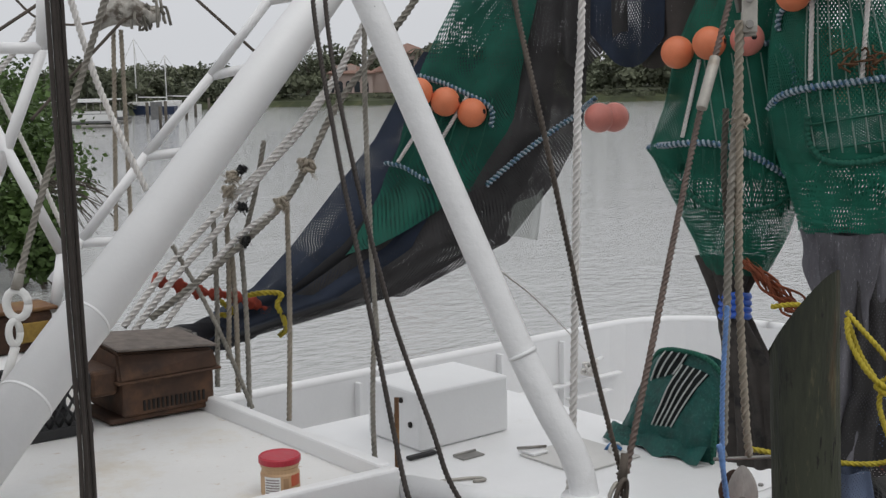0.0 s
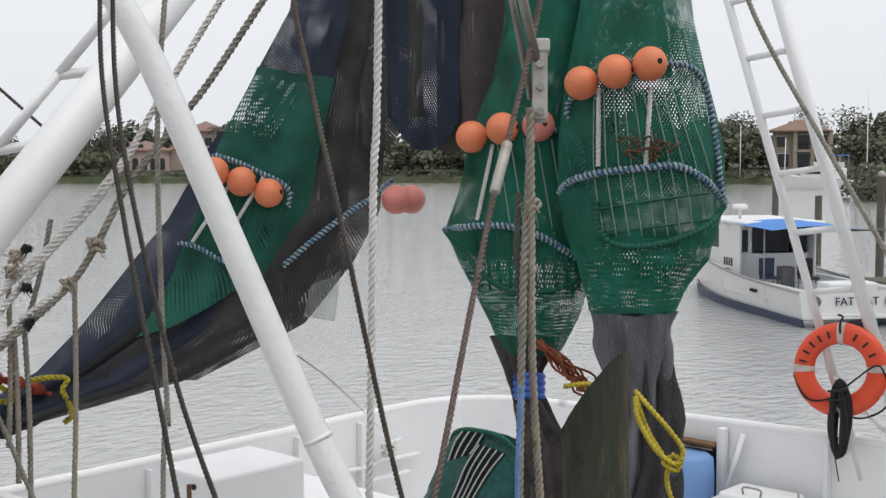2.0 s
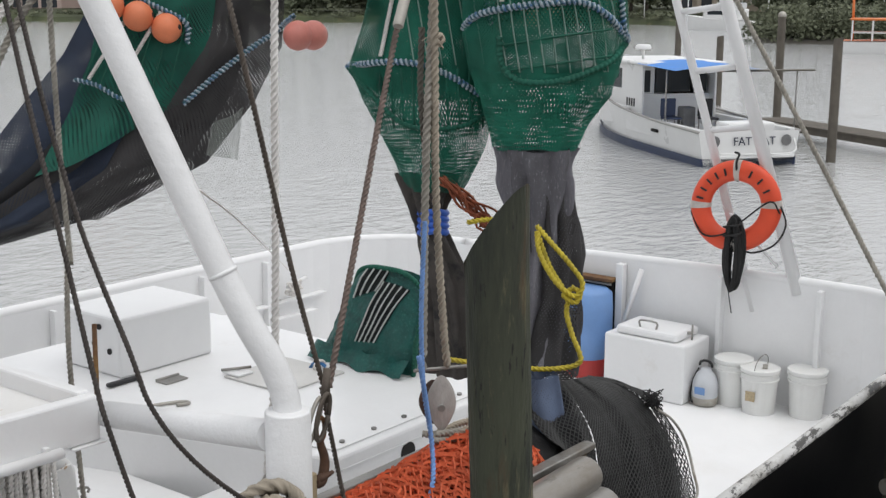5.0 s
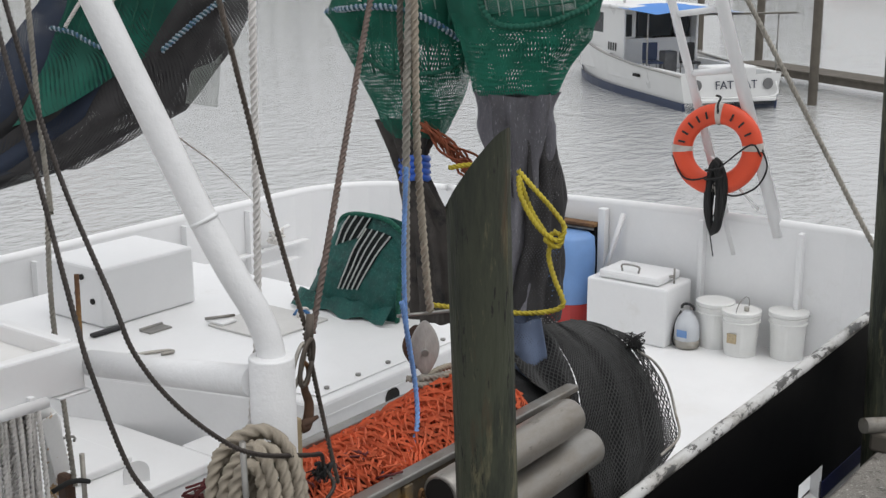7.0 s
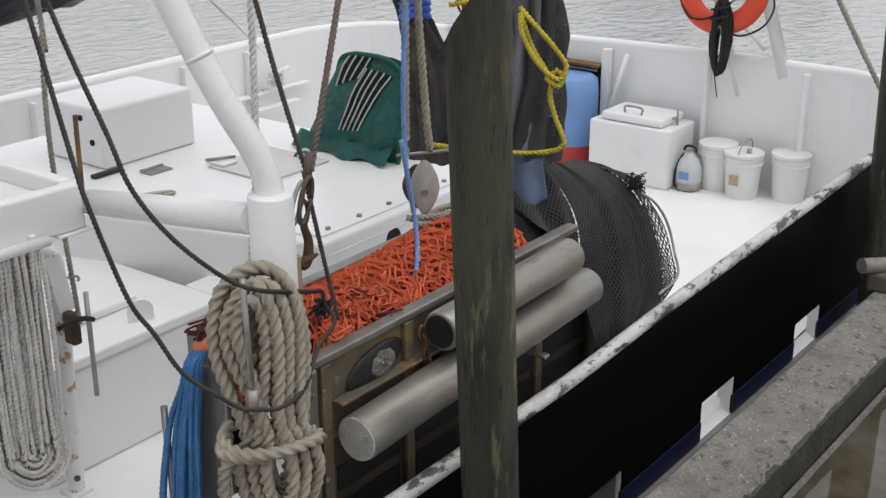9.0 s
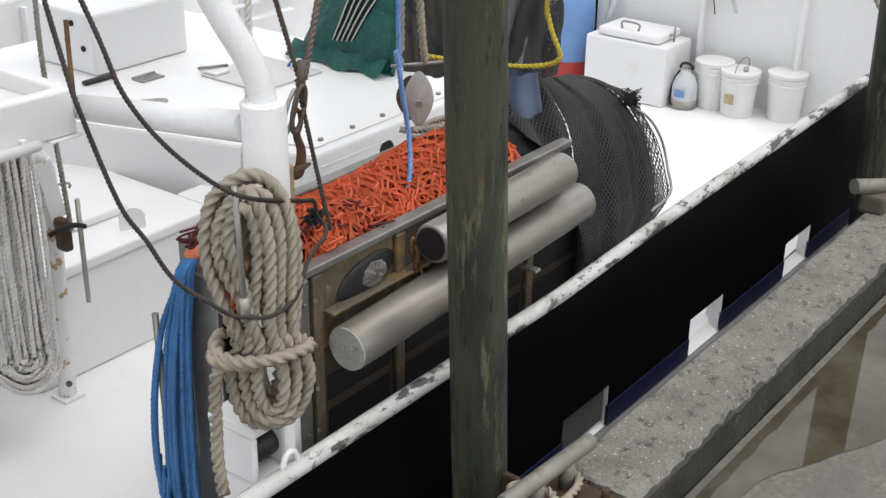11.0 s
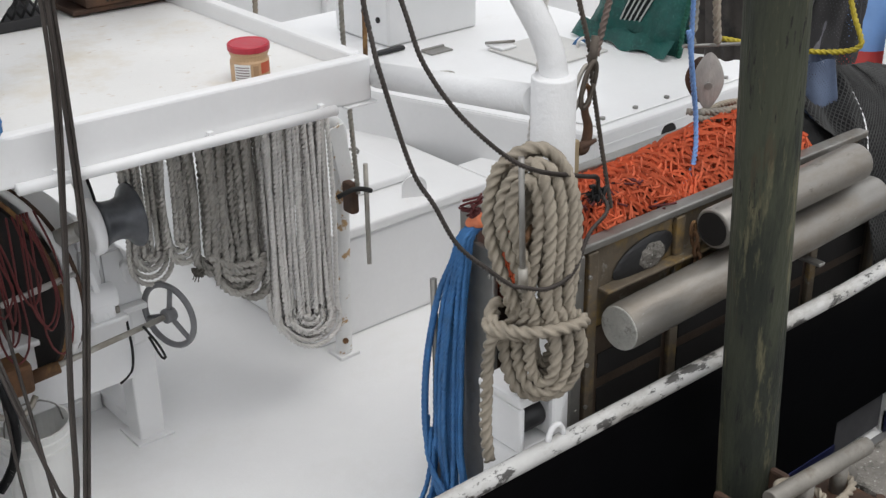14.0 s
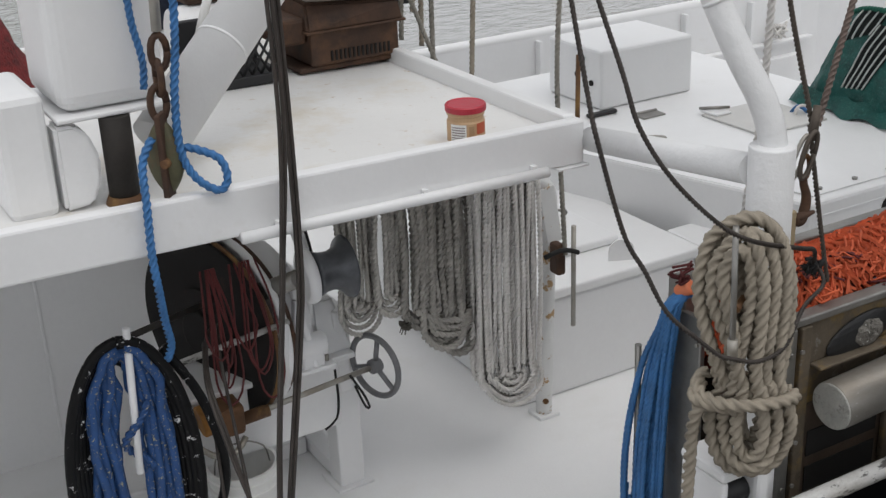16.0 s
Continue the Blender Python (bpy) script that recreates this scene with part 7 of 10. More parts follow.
rope_thing("left_guy", "grey wire guy by the mast", GREY_ROPE, 0.016, [(2.208, 4.998, 4.579), (2.195, 5.007, 4.533), (2.066, 5.073, 4.129), (1.962, 5.105, 3.866), (1.844, 5.118, 3.533), (1.8, 5.115, 3.397)], "laid", "rigging", category="rope")
rope_thing("left_guy", "pale laid guy line by the mast", WHITE_ROPE, 0.016, [(2.528, 6.488, 4.631), (2.442, 6.531, 4.457), (2.243, 6.607, 4.197)], "laid", "rigging", category="rope")
rope_thing("left_guy", "pale laid guy line by the mast", WHITE_ROPE, 0.015, [(2.243, 6.607, 4.197), (2.266, 6.599, 4.144), (2.4, 6.54, 3.777), (2.515, 6.465, 3.419)], "laid", "rigging", category="rope")
rope_thing("hanging_rope", "pale rope hanging under the aloft bundle", TAN_ROPE, 0.017, [(3.636, 8.202, 4.532), (3.613, 8.214, 3.875), (3.564, 8.177, 3.153)], "laid", "rigging", category="rope")
rope_thing("hanging_rope", "pale rope hanging under the aloft bundle", TAN_ROPE, 0.017, [(3.681, 8.182, 4.531), (3.682, 8.183, 3.873), (3.658, 8.135, 3.148)], "laid", "rigging", category="rope")
rope_thing("dark_stay", "thin dark stay aloft", WIRE, 0.011, [(4.071, 7.979, 4.802), (4.118, 7.958, 4.756), (4.49, 7.774, 4.366)], "cable", "rigging", category="wire")
rope_thing("dark_stay", "thin dark stay aloft", WIRE, 0.012, [(2.548, 7.555, 4.45), (2.61, 7.532, 4.489), (2.951, 7.392, 4.729)], "cable", "rigging", category="wire")
rope_thing("dark_stay", "thin dark stay aloft", WIRE, 0.012, [(2.933, 7.951, 3.945), (3.281, 7.816, 4.334), (3.501, 7.711, 4.583)], "cable", "rigging", category="wire")
rope_thing("dark_stay", "dark sagging line aloft", WIRE, 0.008, [(2.68, 7.495, 4.713), (2.824, 7.451, 4.564), (3.004, 7.383, 4.522), (3.158, 7.318, 4.544)], "cable", "rigging", category="wire")
truss = thing("pipe_truss", "white painted pipe truss beside the boom", "truss", (3.5, 7.0, 2.6))
part("chord", cyl((2.642, 7.011, 3.04), (2.828, 6.972, 3.27), 0.029, n=14), WHITE, truss)
part("chord", cyl((2.828, 6.972, 3.27), (3.202, 6.856, 3.748), 0.029, n=14), WHITE, truss)
part("chord", cyl((3.202, 6.856, 3.748), (3.561, 6.69, 4.202), 0.029, n=14), WHITE, truss)
part("chord", cyl((3.561, 6.69, 4.202), (3.865, 6.504, 4.641), 0.029, n=14), WHITE, truss)
part("chord", cyl((3.865, 6.504, 4.641), (4.317, 6.119, 5.357), 0.029, n=14), WHITE, truss)
part("rung", cyl((2.827, 6.971, 3.253), (3.018, 6.89, 3.248), 0.029, n=14), WHITE, truss)
part("rung", cyl((3.202, 6.855, 3.741), (3.4, 6.761, 3.757), 0.029, n=14), WHITE, truss)
part("rung", cyl((3.561, 6.69, 4.202), (3.775, 6.572, 4.247), 0.029, n=14), WHITE, truss)
part("rung", cyl((3.865, 6.504, 4.635), (4.051, 6.388, 4.664), 0.029, n=14), WHITE, truss)
frame_left = thing("pipe_stand", "white painted pipe bulwark frame by the mast", "frame", (2.0, 6.6, 2.6))
part("pipe", cyl((2.429, 6.304, 4.73), (2.414, 6.331, 4.346), 0.03, n=14), WHITE, frame_left)
part("pipe", cyl((2.414, 6.331, 4.346), (2.17, 6.405, 3.718), 0.03, n=14), WHITE, frame_left)
part("pipe", cyl((2.17, 6.405, 3.718), (2.041, 6.42, 3.428), 0.03, n=14), WHITE, frame_left)
part("pipe", cyl((2.163, 6.421, 4.358), (2.425, 6.327, 4.354), 0.03, n=14), WHITE, frame_left)
part("pipe", cyl((2.165, 6.42, 3.983), (2.429, 6.267, 3.301), 0.03, n=14), WHITE, frame_left)
part("pipe", cyl((2.429, 6.267, 3.301), (2.359, 6.245, 3.0), 0.03, n=14), WHITE, frame_left)
part("pipe", cyl((2.359, 6.245, 3.0), (2.374, 6.178, 2.709), 0.03, n=14), WHITE, frame_left)
aloft_bundle((3.553, 8.235, 4.601), (3.915, 8.064, 4.689))
# ---- tackle block and bracket over the door ----
tackle = thing("tackle_block", "grey weathered wooden tackle block with rusty hook", "block", (4.04, 3.15, 2.3))
WOOD = surface("bleached_wood", (0.37, 0.345, 0.32), 0.85, vary=0.4, scale=9, fine=90, bump=0.6, stretch=(1, 1, 0.3), stains=(((0.1, 0.07, 0.05), 11.0, 0.6, 0.7),))
for k, (c, size, mat) in enumerate((((4.03, 3.15, 2.44), (0.03, 0.064, 0.125), WOOD), ((4.035, 3.2, 2.435), (0.02, 0.062, 0.10), BRONZE_RUST))):
    bm = bmesh.new()
    bmesh.ops.create_uvsphere(bm, u_segments=24, v_segments=18, radius=1.0)
    for v in bm.verts:
        v.co.y *= 1 - 0.3 * v.co.z * v.co.z - 0.15 * max(0, -v.co.z)
    part("cheek", moved(bm, Matrix.Translation(c) @ pose(0, 0, 0, 0, 0, 40) @ Matrix.Diagonal((*size, 1))), mat, tackle, smooth=True)
part("sheave", cyl((4.0, 3.125, 2.43), (4.06, 3.19, 2.43), 0.016, n=12), STEEL, tackle)
part("crossbar", cyl((3.92, 3.21, 2.60), (4.17, 3.10, 2.585), 0.008, n=8), STEEL, tackle)
part("becket", laid([(4.0, 3.15, 2.31), (4.06, 3.12, 2.29), (4.15, 3.10, 2.30), (4.25, 3.06, 2.31), (4.33, 3.08, 2.33)], 0.02), TAN_ROPE, tackle, smooth=True)
bracket = thing("swivel_bracket", "galvanised twin-plate swivel bracket above the tackle", "bracket", (4.03, 3.15, 4.4))
m = Matrix.Translation((4.03, 3.15, 4.46)) @ pose(0, 0, 0, 0, 8, 40)
for s in (-1, 1):
    part("side_plate", tilted_box((0.012, 0.06, 0.30), m @ Matrix.Translation((0.045 * s, 0, 0)), 0.004), GALV, bracket)
part("head", tilted_box((0.12, 0.08, 0.055), m @ Matrix.Translation((0, 0, 0.15)), 0.01), surface("pale_casting", (0.5, 0.49, 0.46), 0.6, vary=0.2, scale=20), bracket)
for z in (0.07, -0.02, -0.12):
    part("pin", cyl(m @ Vector((-0.07, 0, z)), m @ Vector((0.085, 0, z)), 0.016, n=12), STEEL, bracket)
part("arm", cyl((4.02, 3.15, 4.52), (3.72, 3.10, 5.15), 0.02, n=14), GALV, bracket)
part("arm", cyl((4.00, 3.17, 4.40), (3.80, 3.2, 5.15), 0.014, n=10), STEEL, bracket)
lashing = lump("rope_knot", "tan rope seizing on the tackle fall", TAN_ROPE, (3.97, 3.14, 3.98), 0.035, 8)

# ---- on the canopy roof ----


def roof_z(x):
    return 2.555 + 0.022 * (2.86 - x)


jar = thing("coffee_tub", "tan plastic coffee tub with red lid", "tub", (2.42, 4.13, roof_z(2.42)))
JZ = roof_z(2.42)
TUB = surface("tan_tub_plastic", (0.52, 0.34, 0.19), 0.45, vary=0.08, scale=6)
part("tub_body", lathe([(0.073, 0), (0.077, 0.01), (0.077, 0.10), (0.072, 0.108), (0.072, 0.125), (0.077, 0.132), (0.077, 0.15)], 32, (2.42, 4.13, JZ)), TUB, jar, smooth=False)
part("lid", lathe([(0.081, 0.146), (0.083, 0.15), (0.083, 0.172), (0.078, 0.178), (0.07, 0.174), (0.01, 0.174)], 32, (2.42, 4.13, JZ)), surface("red_lid_plastic", (0.45, 0.03, 0.05), 0.4, vary=0.15, scale=30), jar, "scuffed red lid")


def wrap(a0, a1, z0, z1, r, n=8):
    v, f = [], []
    for i in range(n + 1):
        a = radians(a0 + (a1 - a0) * i / n)
        for z in (z0, z1):
            v.append((2.42 + r * math.cos(a), 4.13 + r * math.sin(a), JZ + z))
    for i in range(n):
        f.append((2 * i, 2 * i + 2, 2 * i + 3, 2 * i + 1))
    return v, f


part("label", wrap(-170, -120, 0.015, 0.098, 0.0785), PLASTIC_WHITE, jar, "white printed panel")
part("label", wrap(-88, -50, 0.05, 0.1, 0.0785), surface("red_label", (0.45, 0.09, 0.04), 0.5), jar, "orange-red picture panel")
for k in range(6):
    part("label_bar", wrap(-166, -124, 0.022 + 0.012 * k, 0.027 + 0.012 * k, 0.0793), surface("grey_print", (0.25, 0.2, 0.2), 0.6) if k == 0 else bpy.data.materials["grey_print"], jar)
# flat strip in darker tub colour, painting the shade of a hand grip
part("handle_recess", wrap(-112, -96, 0.03, 0.09, 0.0783), surface("shaded_tub", (0.36, 0.22, 0.12), 0.6), jar)

for ob in jar.children:
    for v in ob.data.vertices:
        v.co.z = JZ + (v.co.z - JZ) * 0.88

grill = thing("rusty_grill", "brown rusted metal grill box with sloping hood", "grill", (2.55, 5.6, roof_z(2.5)))
GZ = roof_z(2.5) + 0.01
part("firebox", box(2.36, 2.84, 5.45, 5.85, GZ + 0.03, GZ + 0.20, 0.012), BRONZE_RUST, grill)
hood = bmesh.new()
pts = [(2.34, 5.43, 0.2), (2.86, 5.43, 0.2), (2.86, 5.87, 0.2), (2.34, 5.87, 0.2), (2.36, 5.5, 0.335), (2.84, 5.44, 0.30), (2.84, 5.85, 0.31), (2.36, 5.85, 0.36)]
vs = [hood.verts.new((x, y, GZ + z)) for x, y, z in pts]
for q in ((0, 1, 5, 4), (1, 2, 6, 5), (2, 3, 7, 6), (3, 0, 4, 7), (4, 5, 6, 7), (3, 2, 1, 0)):
    hood.faces.new([vs[i] for i in q])
bmesh.ops.bevel(hood, geom=hood.edges[:], offset=0.012, segments=2, affect="EDGES")
part("hood", hood, BRONZE_RUST, grill)
part("hood_lip", box(2.33, 2.87, 5.42, 5.88, GZ + 0.195, GZ + 0.207, 0.004), BRONZE_RUST, grill)
part("hood_top", tilted_box((0.52, 0.44, 0.012), Matrix.Translation((2.60, 5.65, GZ + 0.345)) @ pose(0, 0, 0, 2, 5, 0), 0.004), surface("guano_spattered_sheet", (0.18, 0.15, 0.13), 0.8, vary=0.5, scale=12), grill)
for k in range(14):
    part("vent_slat", box(2.46 + 0.024 * k, 2.472 + 0.024 * k, 5.442, 5.4495, GZ + 0.05, GZ + 0.10, 0.002), DARK, grill)
part("side_shelf", box(2.22, 2.355, 5.48, 5.84, GZ + 0.14, GZ + 0.27, 0.02), BRONZE_RUST, grill)
part("drip_tray", box(2.30, 2.84, 5.47, 5.83, GZ, GZ + 0.028, 0.008), BRONZE_RUST, grill)
crate = thing("plastic_crate", "black plastic lattice crate behind the boom", "crate", (2.0, 5.5, roof_z(2.0)))
CZ = roof_z(2.0)
part("crate_rim", box(1.80, 2.20, 5.42, 5.78, CZ, CZ + 0.05, 0.006), BLACK_PLASTIC, crate)
for i in range(9):
    for s in (1, -1):
        x = 1.82 + 0.045 * i
        part("lattice_bar", cyl((x, 5.44, CZ + 0.05), (min(2.2, max(1.8, x + 0.12 * s)), 5.44, CZ + 0.25), 0.007, n=5), BLACK_PLASTIC, crate)
part("crate_top", box(1.80, 2.20, 5.42, 5.46, CZ + 0.25, CZ + 0.28, 0.006), BLACK_PLASTIC, crate)
part("crate_back", box(1.80, 2.20, 5.74, 5.78, CZ + 0.05, CZ + 0.28, 0.006), BLACK_PLASTIC, crate)
blocks = thing("rusty_blocks", "old rusted rigging block on the canopy behind the grill", "block", (3.0, 5.95, 2.55))
part("block_body", box(2.80, 3.02, 5.98, 6.15, 2.50, 2.86, 0.03), surface("grey_rusted_casting", (0.12, 0.11, 0.10), 0.8, vary=0.4, scale=14, bump=0.6), blocks)
for k in range(4):
    part("bolt_boss", cyl((3.02, 6.06, 2.56 + 0.08 * k), (3.06, 6.05, 2.56 + 0.08 * k), 0.028, n=10), STEEL, blocks)

# mast fittings: block on shackles, blue rope, red net behind
mblock = thing("hanging_block", "olive metal snatch block hung from rusty shackles", "block", (1.14, 4.0, 2.66))
bm = bmesh.new()
bmesh.ops.create_uvsphere(bm, u_segments=20, v_segments=16, radius=1.0)
for v in bm.verts:
    v.co.x *= 1 - 0.35 * abs(v.co.z) ** 2
part("shell", moved(bm, Matrix.Translation((1.145, 4.0, 2.79)) @ pose(0, 0, 0, 0, 0, -40) @ Matrix.Diagonal((0.068, 0.03, 0.135, 1))), surface("olive_paint", (0.09, 0.085, 0.045), 0.6, vary=0.35, scale=12, stains=(((0.14, 0.07, 0.03), 8.0, 0.5, 0.7),)), mblock, smooth=True)
part("strap", tilted_box((0.022, 0.07, 0.30), Matrix.Translation((1.14, 3.985, 2.80)) @ pose(0, 0, 0, 0, 0, -40), 0.006), BRONZE_RUST, mblock)
part("axle", cyl((1.12, 3.95, 2.78), (1.14, 3.965, 2.78), 0.016, n=8), RUST, mblock)
for k in range(3):
    c = (1.145 + 0.012 * k, 4.0, 2.98 + 0.085 * k)
    t = (k % 2) * math.pi / 2
    a = np.linspace(0, 2 * math.pi, 15)
    part("shackle", sweep(np.array([(c[0] + 0.028 * math.cos(q) * math.cos(t), c[1] + 0.028 * math.cos(q) * math.sin(t), c[2] + 0.058 * math.sin(q)) for q in a]), 0.013, 8), BRONZE_RUST, mblock, smooth=True)
part("turnbuckle", cyl((1.17, 4.0, 3.22), (1.20, 4.02, 3.75), 0.018, n=10), GALV, mblock)
rope_thing("blue_hauling_rope", "blue poly hauling rope rove through the mast block", BLUE_ROPE, 0.0155, [(1.26, 3.98, 3.9), (1.225, 3.97, 3.27), (1.19, 3.96, 3.0), (1.185, 3.95, 2.82), (1.22, 3.93, 2.72), (1.29, 3.91, 2.665), (1.325, 3.91, 2.70), (1.31, 3.93, 2.77), (1.24, 3.96, 2.81), (1.2, 3.97, 2.82)], "laid", "blue ropes")
rope_thing("blue_hauling_rope", "blue poly rope falling from the mast block to the winch", BLUE_ROPE, 0.0155, [(1.10, 3.98, 2.87), (1.05, 3.95, 2.80), (1.03, 3.90, 2.68), (1.02, 3.885, 2.5), (1.03, 3.90, 2.36), (1.06, 3.98, 2.2), (1.09, 4.05, 2.07), (1.085, 4.1, 1.99)], "laid", "blue ropes")
rope_thing("blue_rope_end", "frayed blue rope end tied at the mast", BLUE_ROPE, 0.014, [(1.16, 4.16, 3.7), (1.13, 4.15, 3.3), (1.15, 4.14, 3.1), (1.14, 4.13, 3.0)], "laid", "blue ropes")
rednet = thing("red_net_pile", "heap of dark red netting on the canopy behind the mast", "net", (0.7, 6.0, 2.6))


def red_fn(u, s):
    a, r = 2 * math.pi * u, 0.45 * (1 - 0.9 * s)
    return (0.75 + r * math.cos(a) + 0.04 * wob(u * 9, s * 6, 1), 6.0 + r * math.sin(a), roof_z(0.7) + 0.62 * math.sin(s * math.pi / 2) + 0.04 * wob(u * 7, s * 5, 3))


part("heap", sheet(red_fn, 48, 24, 2.4, 0.8), surface("red_net_heap", (0.19, 0.02, 0.02), 0.9, vary=0.6, scale=26, fine=70, bump=1.0, depth=0.02), rednet, smooth=True)
navy = thing("navy_net_roll", "rolled dark navy net by the port rail", "net", (2.0, 6.9, 2.5))
part("roll", sweep(curve([(1.6, 6.75, 2.75), (1.95, 6.75, 2.95), (2.12, 6.7, 2.85), (2.2, 6.65, 2.55)], 0.03), 0.16, 16), surface("navy_bunched_net", (0.012, 0.018, 0.035), 0.9, vary=0.5, scale=14, fine=100, bump=0.8), navy, smooth=True)
HOOK_AT = (1.80, 5.18, 3.26)
hookset = thing("white_swivel_hook", "white painted swivel and shackle hanging from a guy", "hook", (1.95, 5.0, 3.1))
q = Vector(HOOK_AT)
a = np.linspace(0, 2 * math.pi, 17)
part("swivel_ring", sweep(np.array([(q.x + 0.045 * math.cos(t) * 0.8, q.y - 0.03 * math.cos(t), q.z + 0.06 * math.sin(t)) for t in a]), 0.018, 8), PLASTIC_WHITE, hookset, smooth=True)
part("swivel_eye", sweep(np.array([(q.x - 0.02 + 0.03 * math.cos(t) * 0.8, q.y, q.z - 0.12 + 0.05 * math.sin(t)) for t in a]), 0.016, 8), PLASTIC_WHITE, hookset, smooth=True)
part("socket", cyl(q + Vector((0, 0, 0.06)), q + Vector((0.03, 0, 0.17)), 0.026, 0.016, n=12), GALV, hookset)
part("hook_link", cyl(q + Vector((-0.02, 0, -0.18)), q + Vector((-0.07, 0.02, -0.34)), 0.02, n=10), PLASTIC_WHITE, hookset)

# ---- rope rack under the canopy ----
post = thing("canopy_stanchion", "white pipe stanchion with worn paint and rod clamp", "stanchion", (3.16, 4.6, DECK_Z))
FLAKING = surface("flaking_white_paint", (0.74, 0.74, 0.73), 0.45, vary=0.08, scale=3, stains=(((0.42, 0.27, 0.13), 7.0, 0.57, 0.6),))
part("upright", sweep(curve([(3.17, 4.69, DECK_Z), (3.18, 4.675, 1.4), (3.19, 4.66, 1.93), (3.16, 4.65, 2.05), (3.08, 4.63, 2.11), (3.0, 4.62, 2.12)], 0.04), 0.042, 16), FLAKING, post, smooth=True)
part("head_bracket", tilted_box((0.09, 0.012, 0.30), Matrix.Translation((3.16, 4.605, 1.92)) @ pose(0, 0, 0, 0, -10, 0), 0.005), FLAKING, post, "chipped bracket plate")
part("foot", box(3.11, 3.23, 4.63, 4.75, DECK_Z, DECK_Z + 0.02, 0.004), WHITE, post)
part("drain", cyl((3.155, 4.652, 0.88), (3.152, 4.642, 0.88), 0.016, n=8), RUST, post)
part("clamp", box(3.13, 3.18, 4.50, 4.58, 1.64, 1.80, 0.015), BRONZE_RUST, post, "rusty rod clamp")
part("clamp_rod", cyl((3.20, 4.47, 1.90), (3.205, 4.48, 1.37), 0.012, n=8), GALV, post)
part("clamp_line", cable([(3.05, 4.5, 1.76), (3.12, 4.47, 1.79), (3.18, 4.46, 1.78), (3.22, 4.46, 1.76)], 0.012), BLACK_ROPE, post, smooth=True)
rack = thing("rope_rack", "steel rack bar hung with ropes under the canopy", "rack", (2.5, 4.45, 2.3))
part("bar", cyl((1.85, 4.47, 2.30), (3.02, 4.50, 2.24), 0.018, n=10), STEEL, rack)


HANK_GREY = surface("salt_grey_rope", (0.40, 0.38, 0.345), 0.9, vary=0.35, scale=9, fine=160, bump=0.5)
PALE_ROPE = surface("pale_old_rope", (0.55, 0.525, 0.485), 0.85, vary=0.25, scale=9, fine=160, bump=0.5)


def hank(x0, x1, low, loops, material, r, label, seed, front_y, skew=0.0, spread=0.16):
    """Bights of one rope thrown over the rack bar, nested unevenly, the last ones lying on top."""
    ob = thing("rope_hank", label, "rope coil", ((x0 + x1) / 2, front_y, low), group="rope hanks on the rack")
    rnd = random.Random(seed)
    width = x1 - x0
    for k in range(loops):
        f = min(0.96, max(0.0, (k + 0.5) / loops * 0.96 + rnd.uniform(-0.1, 0.08)))
        a = x0 + 0.5 * width * f * rnd.uniform(0.75, 1.1)
        b = x1 - 0.5 * width * f * rnd.uniform(0.7, 1.1)
        hw, cx = (b - a) / 2, (a + b) / 2
        z = low + spread * f + rnd.uniform(-0.014, 0.014)
        y = front_y + 1.5 * r * (k % 3 - 1) + rnd.uniform(-0.5, 0.5) * r
        lift = z + min(0.24, 1.3 * hw)
        arc = [(cx - hw * math.cos(g) + skew * hw * math.sin(g) * (1 + 0.15 * math.sin(3 * g)), y - 0.6 * r * math.sin(g) + 0.5 * r * math.sin(2 * g + k), lift - (lift - z) * math.sin(g) ** 0.9) for g in np.linspace(0.0, math.pi, 9)]
        ta, tb = a + rnd.uniform(-0.2, 0.6) * r, b - rnd.uniform(-0.2, 0.6) * r
        mid = (lift + 2.24) / 2
        bow = [rnd.uniform(-1.2, 1.2) * r for _ in range(4)]
        pts = [(ta, y + 0.05, 2.35), (ta, y, 2.24), (a + bow[0], y + bow[1], mid)] + arc + [(b + bow[2], y + bow[3], mid), (tb, y, 2.24), (tb, y + 0.05, 2.35)]
        part("loop", laid(pts, r), material, ob, smooth=True)
    return ob


hank(1.99, 2.19, 1.63, 9, PALE_ROPE, 0.0118, "hank of pale rope hung on the rack behind the warping head", 1, 4.55)
hank(2.14, 2.29, 1.70, 5, PALE_ROPE, 0.0135, "short hank of pale grey rope hung on the rack", 2, 4.49, spread=0.1)
hank(2.25, 2.43, 1.62, 5, HANK_GREY, 0.0168, "hank of grey weathered rope hung on the rack", 3, 4.46, spread=0.1)
hank(2.33, 2.53, 1.51, 6, HANK_GREY, 0.0172, "hank of grey weathered rope hung on the rack", 4, 4.44, 0.2)
hank(2.44, 2.62, 1.40, 6, HANK_GREY, 0.0168, "hank of grey weathered rope with knotted bight", 5, 4.48, 0.2)
hank(2.595, 2.955, 1.09, 16, WHITE_ROPE, 0.0125, "long hank of white nylon rope hung on the rack", 6, 4.42, 0.3, 0.2)
hank(2.61, 2.945, 1.13, 11, WHITE_ROPE, 0.0125, "inner hank of white nylon rope on the rack", 7, 4.47, 0.3, 0.24)
seizing = thing("rope_seizing", "turns of grey rope knotted round the hanging bights", "rope", (2.48, 4.42, 1.62))
for k in range(3):
    part("turn", laid([(2.34 + 0.02 * k, 4.43, 1.70 - 0.03 * k), (2.39, 4.405, 1.655 - 0.03 * k), (2.47, 4.40, 1.635 - 0.035 * k), (2.54, 4.405, 1.625 - 0.03 * k), (2.59, 4.43, 1.645 - 0.02 * k)], 0.0165), HANK_GREY, seizing, smooth=True)
